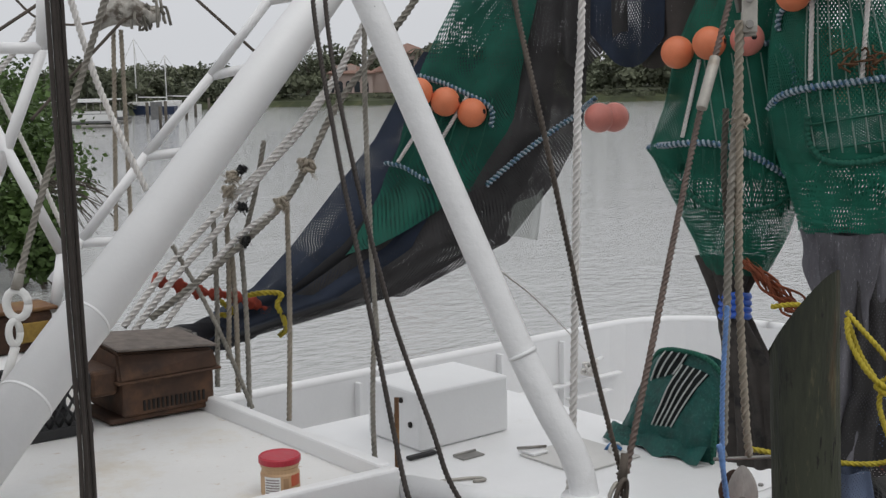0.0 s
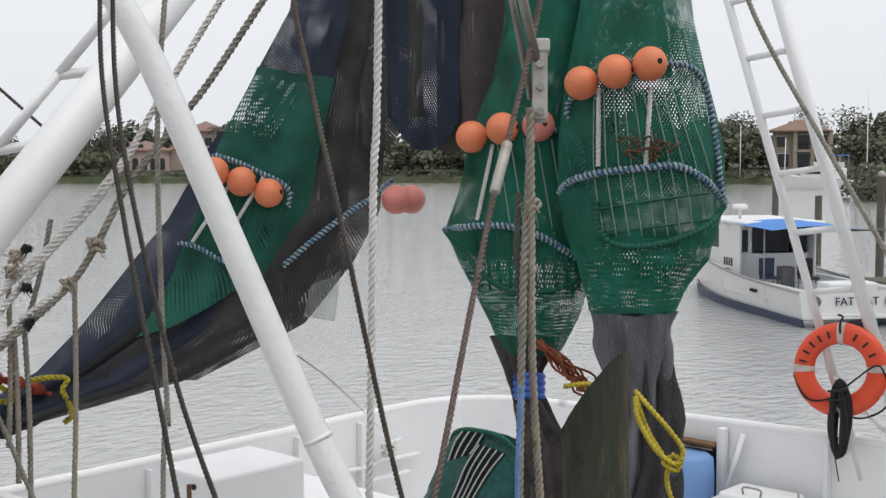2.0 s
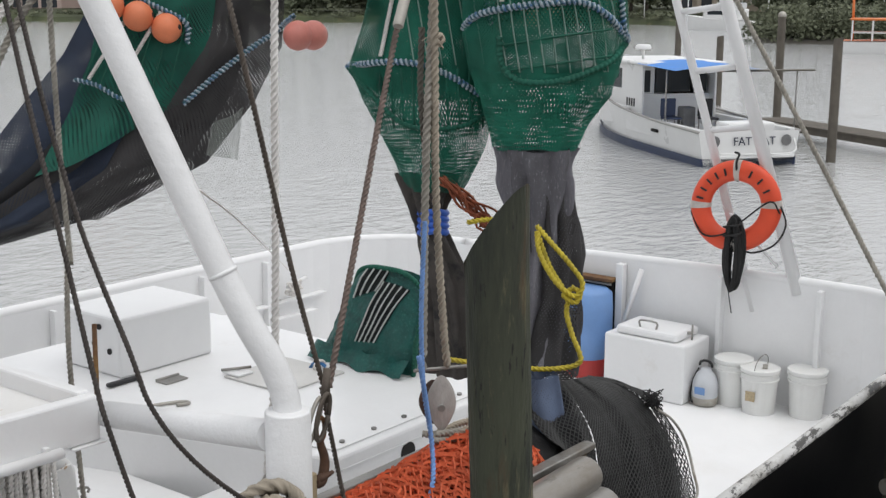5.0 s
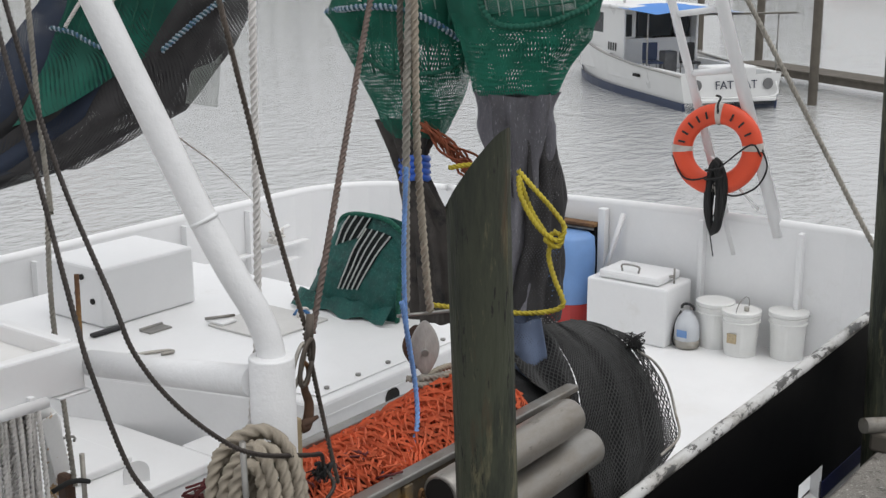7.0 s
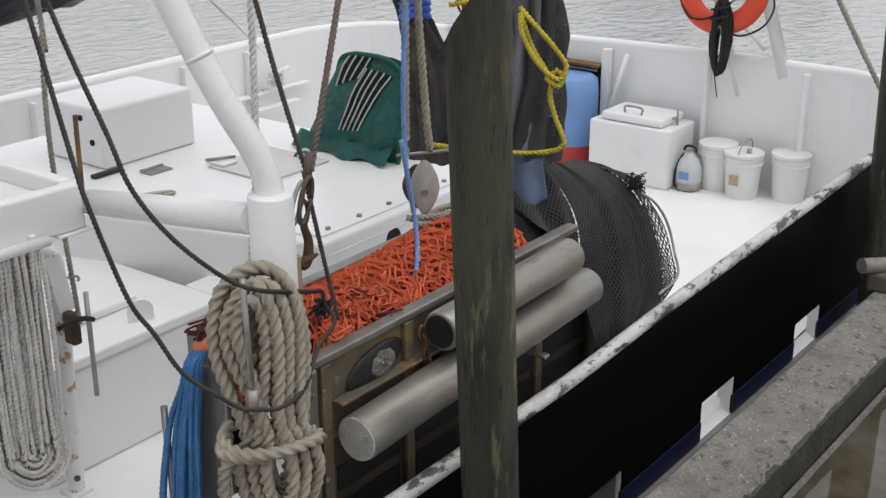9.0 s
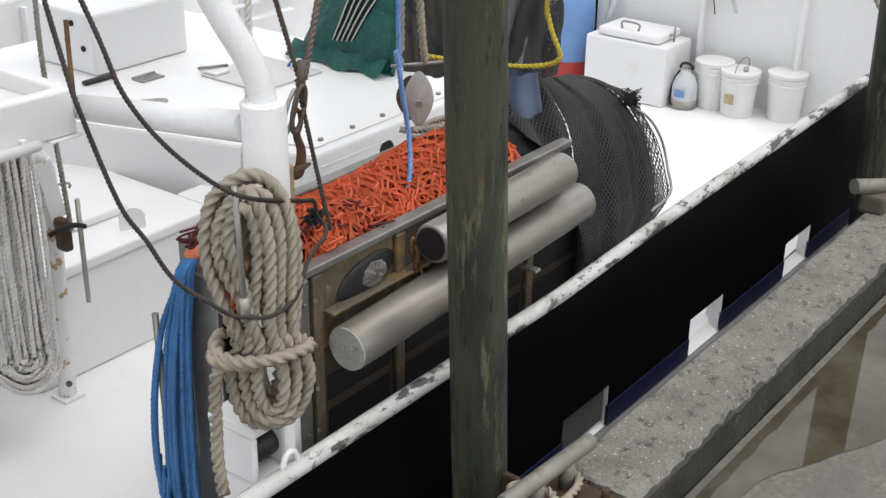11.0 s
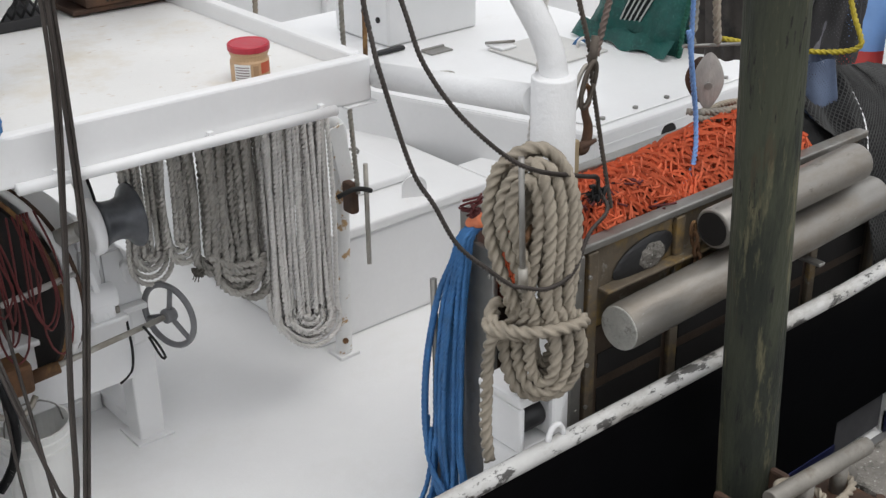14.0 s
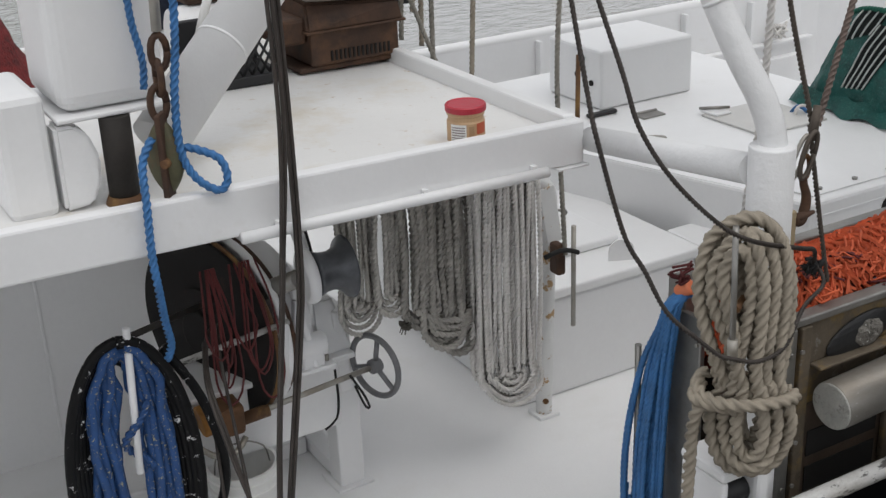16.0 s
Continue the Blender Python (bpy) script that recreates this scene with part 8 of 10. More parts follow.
lump("rope_knot", "frayed dark rope end on the rack", DARK_ROPE, (2.255, 4.43, 1.66), 0.026, 12)

# ---- winch ----
winch = thing("trawl_winch", "white painted trawl winch with dark drum flange and handwheel", "winch", (1.75, 4.8, DECK_Z))
part("side_frame", box(2.03, 2.11, 4.62, 5.3, 1.30, 1.72, 0.015), WHITE, winch)
part("leg", box(2.02, 2.15, 4.65, 4.78, DECK_Z, 1.30, 0.012), WHITE, winch)
part("leg_foot", box(1.99, 2.18, 4.62, 4.81, DECK_Z, DECK_Z + 0.015, 0.004), WHITE, winch)
part("leg", box(2.02, 2.14, 5.1, 5.24, DECK_Z, 1.32, 0.012), WHITE, winch)
part("skid", box(1.0, 2.02, 5.04, 5.14, DECK_Z, DECK_Z + 0.09, 0.01), WHITE, winch)
part("skid", box(2.03, 2.13, 4.74, 5.1, DECK_Z, DECK_Z + 0.08, 0.01), WHITE, winch)
part("bed", box(1.30, 2.03, 4.60, 4.68, 1.16, 1.50, 0.012), WHITE, winch)
part("bed_top", box(1.30, 2.10, 4.56, 4.95, 1.502, 1.53, 0.008), WHITE, winch)
wedge = bmesh.new()
vs = [wedge.verts.new(c) for c in ((1.93, 4.60, 1.53), (2.11, 4.60, 1.53), (2.11, 4.95, 1.53), (1.93, 4.95, 1.53), (1.95, 4.66, 1.78), (2.05, 4.66, 1.78), (2.05, 4.9, 1.78), (1.95, 4.9, 1.78))]
for qd in ((0, 1, 5, 4), (1, 2, 6, 5), (2, 3, 7, 6), (3, 0, 4, 7), (4, 5, 6, 7), (3, 2, 1, 0)):
    wedge.faces.new([vs[i] for i in qd])
bmesh.ops.bevel(wedge, geom=wedge.edges[:], offset=0.012, segments=2, affect="EDGES")
part("bearing_stand", wedge, WHITE, winch)
DC, DX = Vector((1.513, 4.82, 1.70)), Vector((0.945, 0.326, 0))
DY = Vector((-0.326, 0.945, 0))
FLANGE = surface("dark_rusted_flange", (0.008, 0.0065, 0.006), 0.9, vary=0.5, scale=7, stains=(((0.05, 0.022, 0.014), 6.0, 0.62, 0.78),))


def hoop(at, r, tube, material, label=""):
    ring = np.array([tuple(DC + DX * at + DY * r * math.cos(q) + Vector((0, 0, r * math.sin(q)))) for q in np.linspace(0, 2 * math.pi, 57)])
    return part("rim", sweep(ring, tube, 8), material, winch, label, smooth=True)


part("near_flange", cyl(DC, DC + DX * 0.02, 0.43, n=64), FLANGE, winch, "dark rusted drum flange")
part("drum_core", cyl(DC - DX * 0.02, DC + DX * 0.42, 0.2, n=36), FLANGE, winch, "wire-wound drum")
part("flange_boss", cyl(DC - DX * 0.05, DC, 0.11, n=24, bevel=0.01), FLANGE, winch)
hoop(0.03, 0.43, 0.012, RUST)
hoop(0.09, 0.43, 0.02, WHITE, "white brake band")
hoop(0.13, 0.42, 0.012, BRONZE_RUST)
part("gear_guard", cyl(DC + DX * 0.17, DC + DX * 0.30, 0.37, n=56, bevel=0.02), WHITE, winch)
for k in range(5):
    q = 0.4 + 0.5 * k
    c = DC + DX * 0.165 + DY * 0.37 * math.cos(q) + Vector((0, 0, 0.37 * math.sin(q)))
    part("guard_bolt", cyl(c, c + DX * -0.02, 0.012, n=8), STEEL, winch)
part("shaft", cyl((1.62, 4.82, 1.80), (1.80, 4.42, 2.02), 0.04, n=16), STEEL, winch)
prof = [(0.098, 0.0), (0.094, 0.015), (0.085, 0.04), (0.083, 0.075), (0.092, 0.11), (0.130, 0.138), (0.136, 0.151)]
hv, hf = lathe(prof, 32)
hm = Matrix.Translation((1.862, 4.40, 2.03)) @ pose(0, 0, 0, 0, 90, 0)
hv = [tuple(hm @ Vector(c)) for c in hv]
part("warping_head", (hv, hf), surface("worn_grey_casting", (0.10, 0.105, 0.115), 0.35, metal=0.3, vary=0.3, scale=14), winch, "polished dark grey warping head", smooth=True)
part("head_neck", cyl((1.81, 4.405, 2.027), (1.862, 4.40, 2.03), 0.118, n=32, bevel=0.02), WHITE, winch)
part("guard_rail", cyl((1.25, 4.40, 1.80), (1.74, 4.42, 1.84), 0.014, n=8), CAP, winch)
part("guard_rail", cyl((1.72, 4.42, 1.84), (1.72, 4.46, 1.52), 0.018, n=8), WHITE, winch)
part("brake_lever", tilted_box((0.03, 0.05, 0.40), Matrix.Translation((1.86, 4.55, 1.72)) @ pose(0, 0, 0, -10, -8, 0), 0.01), WHITE, winch)
part("brake_lever", tilted_box((0.025, 0.045, 0.34), Matrix.Translation((1.80, 4.52, 1.70)) @ pose(0, 0, 0, -8, 10, 0), 0.01), WHITE, winch)
part("lever_boss", cyl((1.80, 4.55, 1.63), (1.95, 4.55, 1.63), 0.055, n=20, bevel=0.01), WHITE, winch)
part("pillow_block", box(1.82, 1.93, 4.50, 4.62, 1.532, 1.64, 0.015), WHITE, winch, "white bearing block")
for x in (1.805, 1.945):
    part("bearing_bolt", cyl((x, 4.53, 1.53), (x, 4.53, 1.575), 0.011, n=6), GALV, winch)
part("bearing_foot", box(1.78, 1.97, 4.48, 4.64, 1.5302, 1.548, 0.004), WHITE, winch)
band = curve([(1.86, 4.60, 2.25), (1.90, 4.60, 2.12), (1.922, 4.60, 1.97), (1.912, 4.60, 1.82), (1.88, 4.59, 1.68)], 0.02)
for at in (0.0, 0.028):
    part("brake_band", sweep(band + np.array((at - 0.02, 0.02 * at, 0.0)), 0.016, 8), WHITE, winch, smooth=True)
part("band_lining", sweep(band[4:-8] + np.array((0.028, 0.03, 0.0)), 0.02, 8), FLANGE, winch, "dark band lining", smooth=True)
part("weld_bead", cable([(1.62, 4.555, 1.531), (2.09, 4.555, 1.531)], 0.006), WHITE, winch)
part("control_shaft", cyl((1.42, 4.50, 1.40), (2.14, 4.47, 1.482), 0.013, n=10), GALV, winch)
part("shaft_coupling", cyl((1.52, 4.50, 1.405), (1.64, 4.495, 1.415), 0.028, n=12), RUST, winch)
part("hydraulic_valve", cyl((1.33, 4.50, 1.45), (1.40, 4.50, 1.46), 0.07, n=18, bevel=0.01), surface("orange_rusted_motor", (0.36, 0.16, 0.03), 0.7, vary=0.5, scale=14), winch, "rust-orange hydraulic motor")
part("valve_block", box(1.38, 1.52, 4.45, 4.60, 1.36, 1.50, 0.02), RUST, winch)
part("valve_pipe", cable([(1.30, 4.48, 1.36), (1.36, 4.46, 1.30), (1.46, 4.46, 1.28), (1.52, 4.48, 1.33)], 0.014), GALV, winch, smooth=True)
wheel = part("handwheel", sweep(np.array([(2.15 - 0.045 * math.cos(q), 4.47 + 0.135 * math.cos(q), 1.485 + 0.145 * math.sin(q)) for q in np.linspace(0, 2 * math.pi, 41)]), 0.014, 10), surface("grey_handwheel_paint", (0.17, 0.17, 0.175), 0.5, vary=0.2, scale=20), winch, "grey three-spoke handwheel", smooth=True)
part("hub", cyl((2.125, 4.465, 1.485), (2.175, 4.475, 1.485), 0.034, n=16, bevel=0.006), bpy.data.materials["grey_handwheel_paint"], wheel)
for k in range(3):
    q = radians(100 + 120 * k)
    part("spoke", cyl((2.15, 4.47, 1.485), (2.15 - 0.045 * math.cos(q), 4.47 + 0.132 * math.cos(q), 1.485 + 0.14 * math.sin(q)), 0.0115, n=8), bpy.data.materials["grey_handwheel_paint"], wheel)
part("tie_cord", cable([(2.02, 4.46, 1.48), (2.05, 4.45, 1.42), (2.08, 4.45, 1.36), (2.10, 4.45, 1.30), (2.08, 4.45, 1.31), (2.04, 4.46, 1.42)], 0.006), BLACK_ROPE, winch, smooth=True)
part("drip_line", cable([(2.01, 4.60, 1.45), (2.015, 4.595, 1.3), (2.0, 4.6, 1.2), (1.94, 4.6, 1.16)], 0.006), BLACK_ROPE, winch, smooth=True)
winch.location.x -= 0.04
reds = thing("red_twine_hank", "hank of dark red twine hung over the winch drum", "twine", (1.42, 4.4, 1.6))
for k in range(9):
    rnd = random.Random(k)
    x = 1.32 + 0.25 * rnd.random()
    w = rnd.uniform(0.02, 0.09)
    low = rnd.uniform(1.52, 1.85)
    part("twine_loop", cable([(x, 4.44, 2.15), (x - w * 0.2, 4.40, 1.95), (x - w * 0.3, 4.38, low + 0.1), (x + w * 0.3, 4.37, low), (x + w, 4.38, low + 0.1), (x + w * 0.8, 4.40, 1.95), (x + w * 0.3, 4.44, 2.15)], 0.005, 5), RED_NET, reds, smooth=True)
bucket(1.47, 4.55, DECK_Z, "open white bucket standing under the winch", "white buckets", lid=False, handle=True, r=0.152, h=0.39)

# hoses and rope on the deckhouse wall
hose = thing("hose_coil", "black rubber hose coil flecked with white paint", "hose", (0.97, 4.3, 1.0))
for k in range(8):
    w = 0.12 + 0.02 * k
    pts = [(0.935 + 0.98 * w * math.sin(a) * (1 if a < math.pi else 0.97), 4.31 - 0.012 * k, 1.44 + (0.50 + 0.016 * k) * math.cos(a) * (1 if math.cos(a) > 0 else 1.15)) for a in np.linspace(0, 2 * math.pi, 26)]
    part("hose_loop", cable(pts, 0.021, 10), RUBBER, hose, smooth=True)
part("hose_end", cable([(1.12, 4.28, 1.95), (1.24, 4.26, 1.7), (1.30, 4.25, 1.4), (1.27, 4.26, 1.2), (1.2, 4.27, 1.1)], 0.02, 10), RUBBER, hose, smooth=True)
blues = thing("blue_rope_coil", "bright blue flecked rope coil hung on a peg", "rope coil", (0.98, 4.26, 1.0))
for k in range(9):
    rnd = random.Random(70 + k)
    w = 0.045 + 0.014 * k
    pts = [(0.945 + 0.02 * rnd.uniform(-1, 1) + w * math.copysign(abs(math.sin(a)) ** 0.6, math.sin(a)), 4.27 - 0.01 * (k % 4) - 0.02 * (k > 6), 1.49 + (0.50 + 0.004 * k) * math.cos(a) * (1 if math.cos(a) > 0 else 1.3)) for a in np.linspace(0, 2 * math.pi, 24)]
    part("loop", cable(pts, 0.0185, 9), surface("blue_flecked_rope", (0.018, 0.07, 0.21), 0.7, vary=0.3, scale=14, fine=90, stains=(((0.45, 0.38, 0.2), 70.0, 0.6, 0.63),)) if k == 0 else bpy.data.materials["blue_flecked_rope"], blues, smooth=True)
part("wrap", laid([(0.96 + 0.05 * math.cos(a), 4.22 - 0.02 * math.sin(a), 1.78 - 0.05 * a) for a in np.linspace(0, 6, 24)], 0.017), bpy.data.materials["blue_flecked_rope"], blues, smooth=True)
part("peg_arm", cyl((0.975, 4.235, 2.05), (1.40, 4.62, 1.92), 0.014, n=8), TAR, hose, "dark support rod")
peg = part("hanging_peg", cyl((0.979, 4.225, 2.096), (0.945, 4.205, 1.489), 0.015, n=10), WHITE, None, "white rod peg through the rope coil on the wall", category="peg")


# rusted motor on a white tank by the port edge of the canopy
tank = thing("white_tank", "small white rounded tank on the canopy roof", "tank", (2.1, 6.1, roof_z(2.1)))
part("tank_body", cyl((1.9, 6.15, roof_z(2.1) + 0.14), (2.3, 6.15, roof_z(2.1) + 0.14), 0.135, n=28, bevel=0.03), WHITE, tank, smooth=False)
part("tank_foot", box(1.98, 2.22, 6.05, 6.25, roof_z(2.1), roof_z(2.1) + 0.03, 0.005), WHITE, tank)
motor = thing("rusted_motor", "rusted box motor with a yellow plate standing on the tank", "motor", (2.15, 6.2, roof_z(2.1) + 0.27))
MZ = roof_z(2.1) + 0.275
part("casing", box(1.98, 2.30, 6.10, 6.32, MZ, MZ + 0.20, 0.025), BRONZE_RUST, motor)
part("yellow_plate", box(2.12, 2.27, 6.085, 6.098, MZ + 0.05, MZ + 0.15, 0.006), surface("worn_yellow_plate", (0.36, 0.23, 0.05), 0.7, vary=0.4, scale=18), motor, "worn yellow plate")
part("lid", box(1.96, 2.32, 6.08, 6.34, MZ + 0.202, MZ + 0.222, 0.008), RUST, motor)
# ---- across the water ----


def polar(az, r, z=0.0):
    a = radians(az)
    return Vector((r * math.sin(a), r * math.cos(a), z))


def shore(az):
    """How far off the bank lies in a direction."""
    return float(np.interp(az, [-40, 5, 18, 22, 26, 29, 34, 44, 58, 64, 70, 80, 120], [70, 90, 128, 140, 176, 190, 188, 182, 178, 172, 180, 200, 240])) + 1.5 * math.sin(az * 2.1)


GRASS = surface("bank_grass", (0.05, 0.062, 0.024), 0.9, vary=0.5, scale=0.25, fine=3, bump=0.4, stains=(((0.14, 0.12, 0.07), 0.5, 0.55, 0.75),))
# far leaf colours lightened to carry the haze of distance
LEAF_DARK = surface("hazy_dark_foliage", (0.115, 0.13, 0.082), 0.85, vary=0.6, scale=0.3, fine=4)
LEAF_MID = surface("hazy_mid_foliage", (0.145, 0.16, 0.10), 0.85, vary=0.6, scale=0.3, fine=4)
LEAF_FRESH = surface("fresh_mangrove_leaf", (0.06, 0.11, 0.02), 0.7, vary=0.5, scale=1.2, fine=9)
BARK = surface("grey_bark", (0.09, 0.075, 0.06), 0.9, vary=0.4, scale=2, fine=15)
STUCCO = surface("pink_stucco", (0.50, 0.39, 0.345), 0.85, vary=0.08, scale=0.5, fine=6)
STUCCO_TAN = surface("beige_stucco", (0.42, 0.36, 0.29), 0.85, vary=0.08, scale=0.5, fine=6)
TILE = surface("clay_roof_tile", (0.27, 0.165, 0.13), 0.85, vary=0.25, scale=1.5, fine=6)
TILE_TAN = surface("brown_roof_tile", (0.24, 0.16, 0.12), 0.85, vary=0.25, scale=1.5, fine=6)
GLASS = surface("dark_window_glass", (0.02, 0.025, 0.03), 0.1)
GEL = surface("white_gelcoat", (0.72, 0.72, 0.71), 0.3, vary=0.05, scale=1.0)
NAVY = surface("navy_bottom_paint", (0.02, 0.035, 0.085), 0.4, vary=0.2, scale=1.0)
CANVAS = surface("blue_canvas", (0.06, 0.22, 0.58), 0.7, vary=0.1, scale=2)
ORANGE_PAINT = surface("orange_boat_paint", (0.62, 0.17, 0.04), 0.5, vary=0.15, scale=2)

v, f = [], []
angles = np.linspace(-40, 120, 161)
for az in angles:
    r = shore(az)
    for k, (d, z) in enumerate(((-0.5, -0.3), (1.2, 0.7), (6, 1.4), (25, 1.9), (2300, 4.0))):
        p = polar(az, r + d + (0.8 * wob(az, k, 0) if k < 3 else 0), z + 0.2 * wob(az * 1.7, k, 4))
        v.append(tuple(p))
for i in range(len(angles) - 1):
    for j in range(4):
        f.append((i * 5 + j, i * 5 + j + 1, i * 5 + 6 + j, i * 5 + 5 + j))
part("far_bank", (v, f), GRASS, None, "low grassy far river bank", category="bank", kind="structure")


def leaves(c, rx, ry, rz, count, size, rnd):
    """Small leaf tufts filling an uneven crown."""
    v, f = [], []
    lobes = [(Vector((rnd.uniform(-0.6, 0.6) * rx, rnd.uniform(-0.6, 0.6) * ry, rnd.uniform(-0.35, 0.5) * rz)), rnd.uniform(0.35, 0.62)) for _ in range(7)]
    for _ in range(count):
        o, s = rnd.choice(lobes)
        d = Vector((rnd.gauss(0, 1), rnd.gauss(0, 1), rnd.gauss(0, 1))).normalized() * (rnd.random() ** 0.4)
        p = Vector(c) + o + Vector((d.x * rx * s, d.y * ry * s, d.z * rz * s))
        a = Vector((rnd.gauss(0, 1), rnd.gauss(0, 1), rnd.gauss(0, 0.6))).normalized()
        b = a.cross(Vector((rnd.gauss(0, 1), rnd.gauss(0, 1), rnd.gauss(0, 1)))).normalized()
        q = size * rnd.uniform(0.5, 1.3)
        k = len(v)
        v += [tuple(p - a * q), tuple(p + b * q * 0.6), tuple(p + a * q), tuple(p - b * q * 0.6)]
        f.append((k, k + 1, k + 2, k + 3))
    return v, f


def tree(az, r, height, spread, material, count, size, seed, name="tree", label="broad leafy tree on the far bank", base=1.4, trunk=0.3, droop=0.45):
    rnd = random.Random(seed)
    p = polar(az, r, base)
    ob = thing(name, label, "tree", p, group="far bank trees")
    top = p + Vector((rnd.uniform(-0.4, 0.4), rnd.uniform(-0.4, 0.4), height * 0.6))
    part("trunk", sweep(curve([p, p.lerp(top, 0.5) + Vector((0.2, 0.1, 0)), top], 0.6), np.linspace(trunk, trunk * 0.45, len(curve([p, p.lerp(top, 0.5) + Vector((0.2, 0.1, 0)), top], 0.6))), 7), BARK, ob, smooth=True)
    for k in range(4):
        a = rnd.uniform(0, 6.28)
        q = p.lerp(top, rnd.uniform(0.6, 0.95))
        part("limb", cable([q, q + Vector((math.cos(a) * spread * 0.4, math.sin(a) * spread * 0.4, height * 0.14)), q + Vector((math.cos(a) * spread * 0.7, math.sin(a) * spread * 0.7, height * 0.2))], trunk * 0.3, 5), BARK, ob, smooth=True)
    part("crown", leaves(p + Vector((0, 0, height * (1 - droop * 0.75))), spread, spread, height * droop, count, size, rnd), material, ob)
    return ob


# woods along the bank: too many to count
wv, wf = [[], []], [[], []]
rnd = random.Random(11)
az = -38.0
while az < 118:
    r = shore(az)
    dens = 0.75 if 20 < az < 80 else 2.5
    for row in range(3):
        d = 9 + row * 14 + rnd.uniform(-4, 4)
        if 32.5 < az < 38.4 and row == 0 or 61.6 < az < 65.6 and row == 0:
            continue
        h = 0.84 * (5.2 + 2.2 * row + rnd.uniform(-1.2, 1.6)) * (1.12 if az > 50 else 0.62 if az < 32 else 0.9)
        if 61.6 < az < 65.6:
            h = min(h, 6.0)
        c = polar(az + rnd.uniform(-0.35, 0.35), r + d, 1.5 + h * 0.52)
        m = rnd.choice((0, 1))
        q = leaves(c, rnd.uniform(2.6, 4.4), rnd.uniform(2.6, 4.4), h * 0.55, 560 if 15 < az < 80 else 40, 0.5 if 15 < az < 80 else 1.2, rnd)
        k = len(wv[m])
        wv[m] += q[0]
        wf[m] += [tuple(i + k for i in face) for face in q[1]]
    for bush in range(3):
        c = polar(az + rnd.uniform(-0.4, 0.4), r + rnd.uniform(1.5, 6), 1.1)
        q = leaves(c, 1.3, 1.3, rnd.uniform(0.4, 0.9), 50, 0.2, rnd)
        k = len(wv[1])
        wv[1] += q[0]
        wf[1] += [tuple(i + k for i in face) for face in q[1]]
    if rnd.random() < 0.8 and not (32.5 < az < 38.4):
        c = polar(az, r + 3, 1.3)
        q = leaves(c, 1.6, 1.6, 0.9, 60, 0.3, rnd)
        k = len(wv[1])
        wv[1] += q[0]
        wf[1] += [tuple(i + k for i in face) for face in q[1]]
    az += dens * rnd.uniform(0.7, 1.2)
part("dark_woods", (wv[0], wf[0]), LEAF_DARK, None, "dense dark green woodland along the far bank", category="woods", kind="stuff")
part("bank_woods", (wv[1], wf[1]), LEAF_MID, None, "mid-green scrub and trees along the far bank", category="woods", kind="stuff")
for i, (az, d, h, s) in enumerate(((66.0, 30, 10.2, 4.4), (63.9, 26, 9.0, 3.2), (60.3, 10, 7.6, 3.2), (61.0, 14, 8.4, 2.6), (69.5, 22, 8.4, 4.2), (68.0, 26, 8.8, 3.8), (22.6, 12, 5.4, 3.2), (32.3, 12, 7.2, 3.4), (25.5, 16, 5.2, 3.4), (28.4, 12, 5.4, 3.4))):
    tree(az, shore(az) + d, h, s, LEAF_DARK if i % 2 else LEAF_MID, 1500, 0.2, 30 + i)


def palm(az, r, height, seed):
    rnd = random.Random(seed)
    p = polar(az, r, 1.5)
    ob = thing("palm_tree", "slim palm tree beside the riverside house", "palm", p, group="far palms")
    top = p + Vector((0.3, 0.2, height))
    part("trunk", sweep(curve([p, p.lerp(top, 0.5) + Vector((0.25, 0, 0)), top], 0.5), 0.16, 7), BARK, ob, smooth=True)
    for k in range(16):
        a = k * 2.4 + rnd.uniform(-0.2, 0.2)
        lift = rnd.uniform(-0.3, 0.9)
        n = 9
        spine = [top + Vector((math.cos(a), math.sin(a), 0)) * (2.1 * s) + Vector((0, 0, lift * s * 1.3 - 1.6 * s * s)) for s in np.linspace(0, 1, n)]
        side = Vector((-math.sin(a), math.cos(a), 0))
        v, f = [], []
        for j in range(n - 1):
            w = 0.42 * math.sin(math.pi * (j + 0.7) / n)
            for sg in (-1, 1):
                b = spine[j]
                k0 = len(v)
                v += [tuple(b), tuple(spine[j + 1]), tuple(b + side * w * sg + (spine[j + 1] - b) * 0.9 - Vector((0, 0, w * 0.4)))]
                f.append((k0, k0 + 1, k0 + 2))
        part("frond", (v, f), LEAF_DARK, ob)


for i, (az, d, h) in enumerate(((37.4, 12, 6.8), (38.1, 14, 7.8), (36.7, 22, 6.2), (33.0, 20, 6.4), (67.2, 16, 5.6))):
    palm(az, shore(az) + d, h, i)


def facing(az, r, z=0.0):
    """A frame for something that faces the water: x to the right as seen, y away, z up."""
    a = radians(az)
    m = Matrix(((math.cos(a), math.sin(a), 0, r * math.sin(a)), (-math.sin(a), math.cos(a), 0, r * math.cos(a)), (0, 0, 1, z), (0, 0, 0, 1)))
    return m


